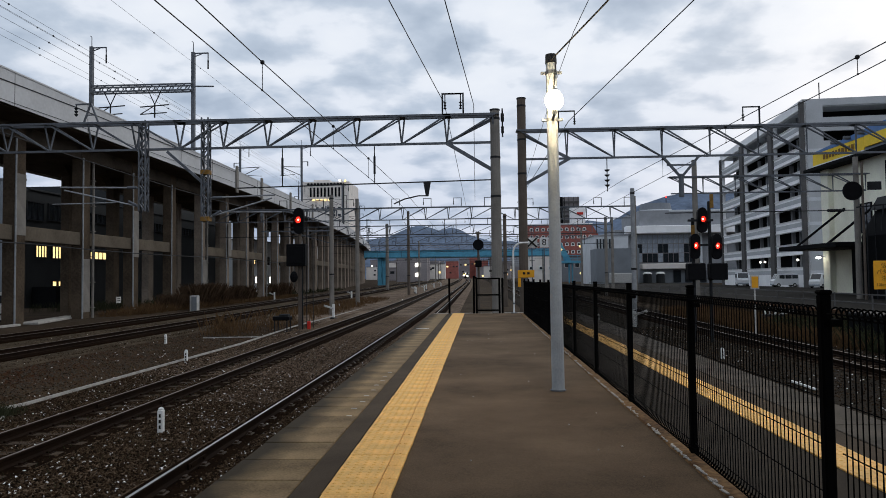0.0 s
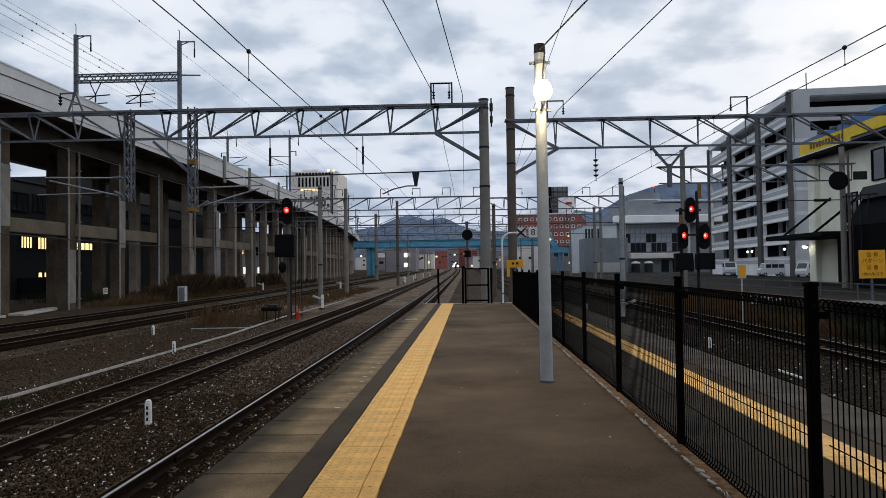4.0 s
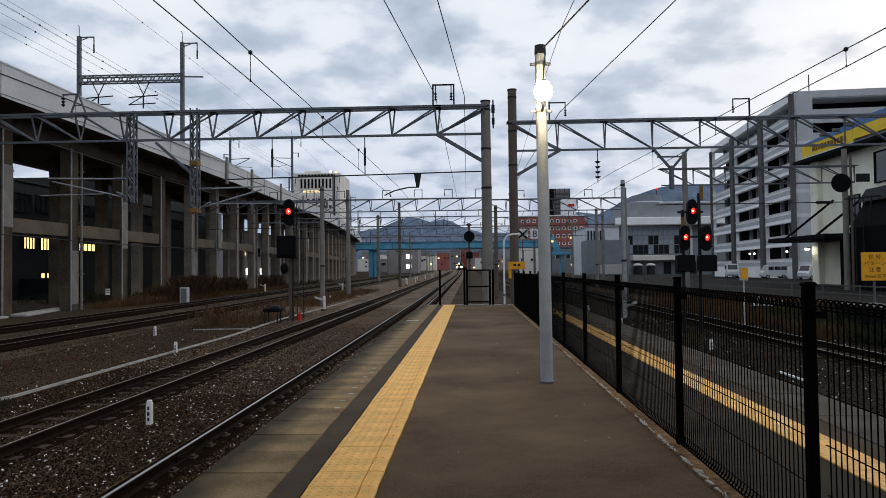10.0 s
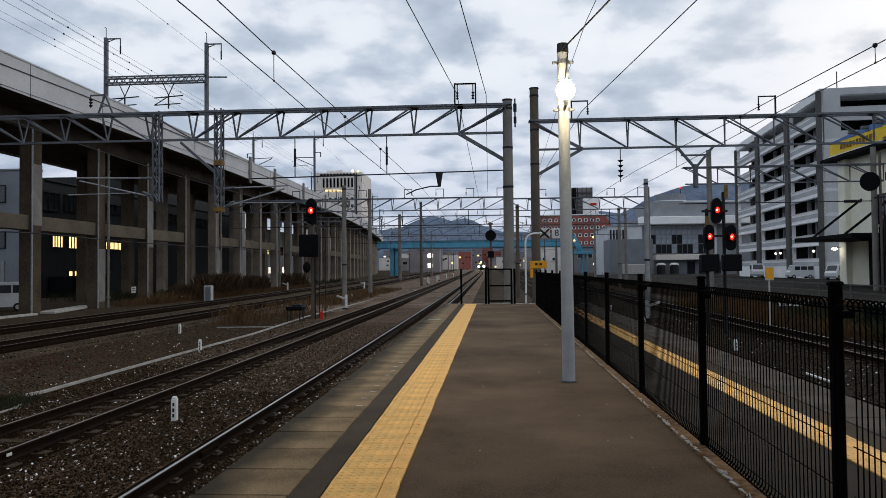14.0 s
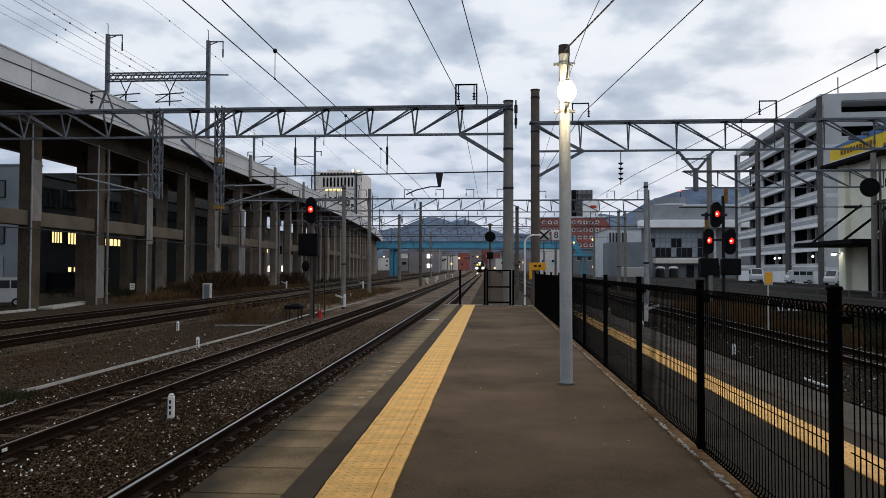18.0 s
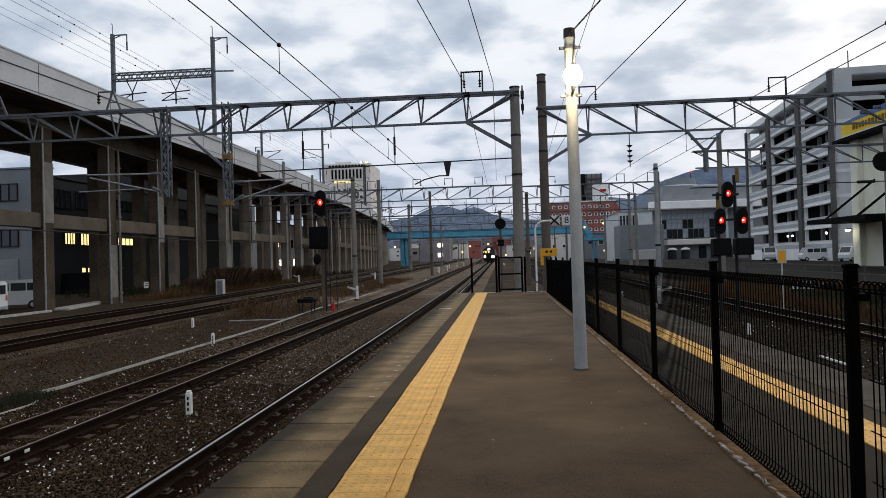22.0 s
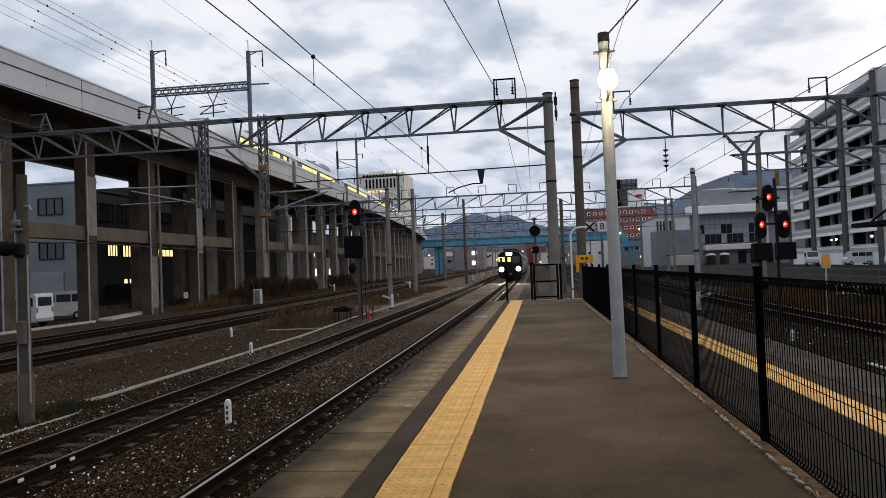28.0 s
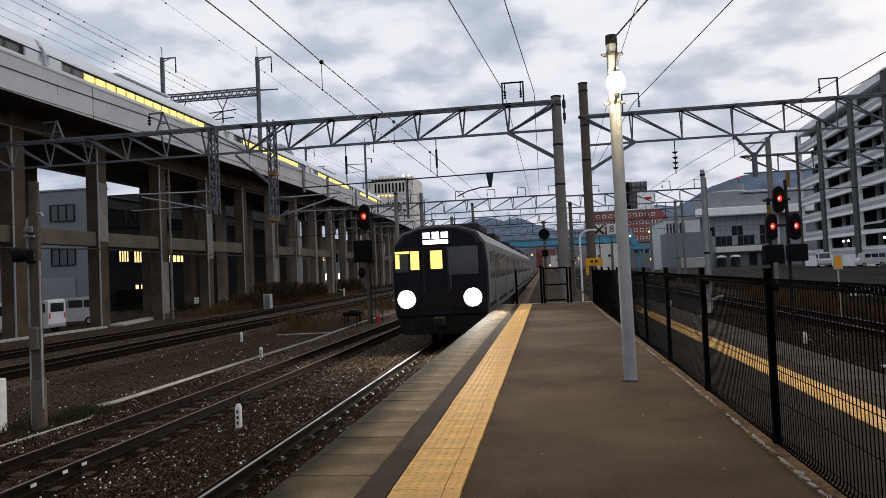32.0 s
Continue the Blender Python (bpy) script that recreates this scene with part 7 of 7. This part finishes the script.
    part("corner_window", M().box((-1.12, -0.004, 2.62), (0.42, 0.03, 0.62), 0.01), GLASS, face)
    part("cab_light", M().box((-1.1, -0.024, 2.91), (0.44, 0.012, 0.07), 0.004), LIT_YELLOW, face, "yellow lit strip at the top of the corner window")
    part("cab_light", M().box((-1.25, -0.024, 2.64), (0.12, 0.012, 0.42), 0.004), LIT_YELLOW, face, "yellow lit strip at the side of the corner window")
    part("upper_band", M().box((0.0, -0.002, 3.03), (2.2, 0.02, 0.05), 0.004), STEEL_DARK, face)
    for x in (-0.46, 0.28):
        part("door_post", M().box((x, -0.008, 2.2), (0.05, 0.03, 1.5), 0.008), STEEL_DARK, face)
    part("hand_rail", M().path([(0.36, -0.01, 1.75), (0.36, -0.07, 1.8), (0.36, -0.07, 2.15), (0.36, -0.01, 2.2)], 0.014), STEEL, face)
    part("windscreen", M().box((0.72, -0.005, 2.6), (0.95, 0.03, 0.85), 0.02), GLASS, face)
    part("wiper", M().bar((0.4, -0.035, 2.95), (0.95, -0.035, 3.0), 0.025), STEEL, face)
    part("through_door", M().box((-0.1, -0.003, 2.0), (0.75, 0.03, 2.0), 0.01), TRAIN_BLACK, face)
    part("sign_case", M().box((-0.06, 0.0, 3.30), (0.98, 0.06, 0.46), 0.02), TRAIN_BLACK, face)
    for k, (w, h) in enumerate(((0.2, 0.15), (0.2, 0.17), (0.2, 0.15))):
        part("destination_mark", M().box((-0.33 + k * 0.275, -0.035, 3.39), (w * 1.05, 0.01, h * 1.2), 0.003), SIGN_LIGHT, face)
    part("destination_strip", M().box((-0.06, -0.035, 3.19), (0.76, 0.01, 0.13), 0.003), SIGN_LIGHT, face, "glowing white destination sign")
    for s in (-1, 1):
        # rim added to block sideways lamp light from the front face
        h = part("headlight_case", M().tube((s * 1.0, 0.02, 1.5), (s * 1.0, -0.1, 1.5), 0.27, 0.28, n=24, cap=False).tube((s * 1.0, 0.02, 1.5), (s * 1.0, -0.02, 1.5), 0.27, n=24), TRAIN_UNDER, face)
        # oversized lens disc stands for the glare
        part("headlight", M().tube((s * 1.0, -0.03, 1.5), (s * 1.0, -0.06, 1.5), 0.25, 0.22, n=24), HEADLIGHT, h, "white headlight, lens enlarged to the size of its glare")
    part("skirt", M().prism([(-1.35, 0.98), (1.35, 0.98), (1.2, 0.42), (-1.2, 0.42)], 0.1, 0.3, 1), TRAIN_UNDER, face)
    part("coupler", M().box((0, -0.1, 0.82), (0.35, 0.5, 0.3), 0.05), TRAIN_UNDER, face)
    lights = M()
    for k in range(9):
        a = 0.35 + k * 0.3
        lights.ball((1.47 * math.cos(a) if 0.6 < a < 2.6 else 1.45 * math.cos(a), 0.02, 2.6 + 0.98 * math.sin(a)), 0.018, 6, 4)
    part("edge_rivets", lights, STEEL, face)
    return t


def express_train():
    t = thing("express_train", "white high-speed train with a long row of yellow lit windows", "train", "", (-25.6, 120, 10.2))
    sec = [(-1.5, 0.25), (-1.68, 1.0), (-1.69, 2.1), (-1.6, 2.8), (-1.25, 3.35), (-0.6, 3.6), (0.6, 3.6), (1.25, 3.35), (1.6, 2.8), (1.69, 2.1), (1.68, 1.0), (1.5, 0.25)]
    nose = M()
    n = len(sec)
    for f in (0.0, 0.06, 0.15, 0.3, 0.45, 0.6, 0.75, 0.9, 1.0):
        hs, ws = 0.3 + 0.7 * math.sin(f * math.pi / 2) ** 1.15, 0.25 + 0.75 * math.sin(f * math.pi / 2) ** 0.7
        nose.v += [(x * ws, f * 8.5, 0.25 + (z - 0.25) * hs) for x, z in sec]
    for r in range(8):
        for i in range(n):
            j = (i + 1) % n
            nose.f.append((r * n + i, (r + 1) * n + i, (r + 1) * n + j, r * n + j))
    nose.f.append(tuple(range(n)))
    part("nose", nose, EXPRESS_WHITE, t, "smooth white tapered nose", smooth=True)
    part("cab_glass", M().add([(-0.55, 4.3, 2.66), (0.55, 4.3, 2.66), (0.75, 6.0, 3.42), (-0.75, 6.0, 3.42), (-0.5, 4.3, 2.5), (0.5, 4.3, 2.5), (0.7, 6, 3.2), (-0.7, 6, 3.2)], [(0, 1, 2, 3), (4, 7, 6, 5), (0, 4, 5, 1), (1, 5, 6, 2), (2, 6, 7, 3), (3, 7, 4, 0)]), GLASS, t)
    win = M().box((0, 0, 0), (0.02, 0.80, 0.34), 0.006).mesh("window", LIT_YELLOW)
    dark = M().box((0, 0, 0), (0.02, 0.80, 0.34), 0.006).mesh("window", GLASS)
    dm = M().box((0, 0, 0), (0.02, 0.95, 1.9), 0.006).mesh("door", EXPRESS_WHITE)
    for c in range(7):
        # lead car 23 m, the others 20 m
        c0, c1 = (8.5, 22.7) if c == 0 else (3.0 + c * 20.0, 22.7 + c * 20.0)
        car = part("car_body", M().sweep(sec, [(0, c0, 0), (0, c1, 0)]), EXPRESS_WHITE, t, "white car body")
        for s in (-1, 1):
            part("stripe", M().box((s * 1.692, (c0 + c1) / 2, 1.45), (0.01, c1 - c0 - 0.1, 0.1)), BANNER_BLUE, car, "blue stripe")
            part("window_band", M().box((s * 1.662, (c0 + c1) / 2 + (0.5 if c == 0 else 0), 2.3), (0.05, c1 - c0 - (1.0 if c == 0 else 0.2), 0.66)), TRAIN_BLACK, car, "dark band behind the windows")
            lit0, lit1 = (9.7, 20.5) if c == 0 else (c0 + 3.3, c0 + 16.6)
            n_w = int((c1 - c0 - 1.8) / 0.96)
            for k in range(n_w):
                a = c0 + 1.4 + k * 0.96
                lit = lit0 <= a <= lit1 and not (c == 3 and abs(a - 68.7) < 0.4) and not (c == 0 and a > 15.5 and k % 3 == 1)
                w = part("window", win if lit else dark, None, car, "yellow lit window" if lit else "dark window")
                w.matrix_basis = pose(s * 1.686, a, 2.3)
            for yd in (c0 + 0.6, c1 - 0.7):
                if c or yd > 12:
                    part("door", dm, EXPRESS_WHITE, car).matrix_basis = pose(s * 1.70, yd, 1.6)
        part("roof_fairing", M().box((0, (c0 + c1) / 2, 3.62), (2.2, 6, 0.1), 0.05), EXPRESS_WHITE, car)
        if c in (1, 4):
            part("pantograph_cover", M().prism([(c0 + 12.6, 3.58), (c0 + 13.4, 4.05), (c0 + 16.0, 4.05), (c0 + 17.2, 3.58)], -1.0, 1.0, 0), VAN_GREY, car, "grey pantograph shield")
        part("underside", M().box((0, (c0 + c1) / 2, 0.15), (2.6, c1 - c0 - 0.4, 0.4)), TRAIN_UNDER, car)
        if c:
            part("gangway", M().box((0, c0 - 0.15, 1.7), (2.9, 0.5, 2.6), 0.05), TRAIN_UNDER, car)
    return t


for k, y in enumerate((7.85, 8.42, 8.80)):
    solid("rail_tag", M().box((-6.262, y, RAIL - 0.06), (0.012, 0.10, 0.042), 0.003), WHITE, "small white tag on the rail web", "rail tag", "rail tags")
commuter, express = local_train(), express_train()

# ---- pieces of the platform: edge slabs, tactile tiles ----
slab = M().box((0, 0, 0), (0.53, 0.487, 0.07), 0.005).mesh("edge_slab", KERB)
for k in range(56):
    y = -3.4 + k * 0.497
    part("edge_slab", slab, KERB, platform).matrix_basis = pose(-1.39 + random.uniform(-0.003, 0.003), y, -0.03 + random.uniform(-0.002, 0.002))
KERB_GREY = material("far_kerb_concrete", (0.072, 0.061, 0.049), 0.8, scale=1.9, spread=0.5, fine=60, bump=0.3, piece=0.2, depth=0.004, spec=0.06)
slab2 = M().box((0, 0, 0), (0.53, 0.99, 0.07), 0.006).mesh("edge_slab", KERB_GREY)
for k in range(26):
    part("edge_slab", slab2, KERB_GREY, platform).matrix_basis = pose(3.02, -1.6 + k * 1.0, -0.03, 0, 0, 180)


def tile_mesh(dots, flip=1):
    m = M().box((0, 0, 0), (0.296, 0.296, 0.02), 0.003)
    if flip > 0:
        m.box((0.2, 0, 0), (0.096, 0.296, 0.02), 0.003)
    if dots:
        for i in range(5):
            for j in range(5):
                m.tube(((i - 2) * 0.057, (j - 2) * 0.057, 0.01), ((i - 2) * 0.057, (j - 2) * 0.057, 0.0135), 0.015, 0.009, n=6)
    if dots and flip > 0:
        m.box((0.2, 0, 0.0115), (0.02, 0.28, 0.007), 0.002)
        m.box((0.162, 0, 0.0115), (0.012, 0.28, 0.006), 0.002)
    return m.mesh("tactile_tile", TACTILE)


near_tile, far_tile = tile_mesh(True), tile_mesh(True, -1)
for k in range(94):
    y = -3.3 + k * 0.3 - 0.05
    if y > END - 0.25:
        break
    part("tactile_tile", near_tile, TACTILE, platform).matrix_basis = pose(-0.785 + random.uniform(-0.003, 0.003), y, 0.004 + random.uniform(-0.001, 0.001), 0, 0, random.uniform(-0.7, 0.7))
    part("tactile_tile", far_tile, TACTILE, platform).matrix_basis = pose(2.36, y, 0.004)
part("paint_mark", M().box((-1.40, 17.0, 0.008), (0.3, 0.06, 0.004)), WHITE, platform, "worn white paint dash")
for k in range(9):
    part("paint_speck", M().box((-1.2 - 0.02 * (k % 2), 6.3 + k * 0.36, 0.007), (0.05, 0.02, 0.003)), DIRTY_WHITE, platform)
fallen = M()
for k in range(28):
    x, y, a = random.uniform(-1.0, 1.3), random.uniform(2.5, 16), random.uniform(0, 3.1)
    s = random.uniform(0.004, 0.010)
    fallen.box((x, y, 0.004), (s, s * 1.6, 0.004), 0, Matrix.Rotation(a, 3, "Z"))
tagged(solid("litter_specks", fallen, DIRTY_WHITE, "tiny pale specks of grit on the asphalt", "grit"), kind="stuff")


def motions():
    """The two trains."""
    rows = [(0.0, 450), (9.0, 350), (13.0, 300), (19.0, 222), (23.0, 160), (25.0, 130), (27.0, 101), (28.0, 84.5), (29.0, 67.5), (30.0, 50.5), (31.0, 34.5), (32.0, 21.0)]
    walk(commuter, [(t, pose(-3.20 + bend(y), y, RAIL + rise(y), 0.0, 0, 0)) for t, y in rows])

    def on_deck(mid, front):
        """A car whose middle lies mid behind the front, on the viaduct's curve."""
        y = front + mid
        turn = -math.degrees(math.atan((vbend(y + 8) - vbend(y - 8)) / 16))
        return pose(-25.6 + vbend(y), y, 10.2, 0, 0, turn) @ pose(0, -mid, 0)

    times = [float(t) for t in range(33)]
    fronts = [32.5 - 19.4 * (t - 28.7) for t in times]
    walk(express, [(t, on_deck(11.0, y)) for t, y in zip(times, fronts)])
    cars = [o for o in express.children if o.name.startswith("car_body")]
    for c, car in enumerate(sorted(cars, key=lambda o: o.data.vertices[0].co.y)):
        if c:
            walk(car, [(t, on_deck(11.0, y).inverted() @ on_deck(12.85 + c * 20.0, y)) for t, y in zip(times, fronts)])


motions()
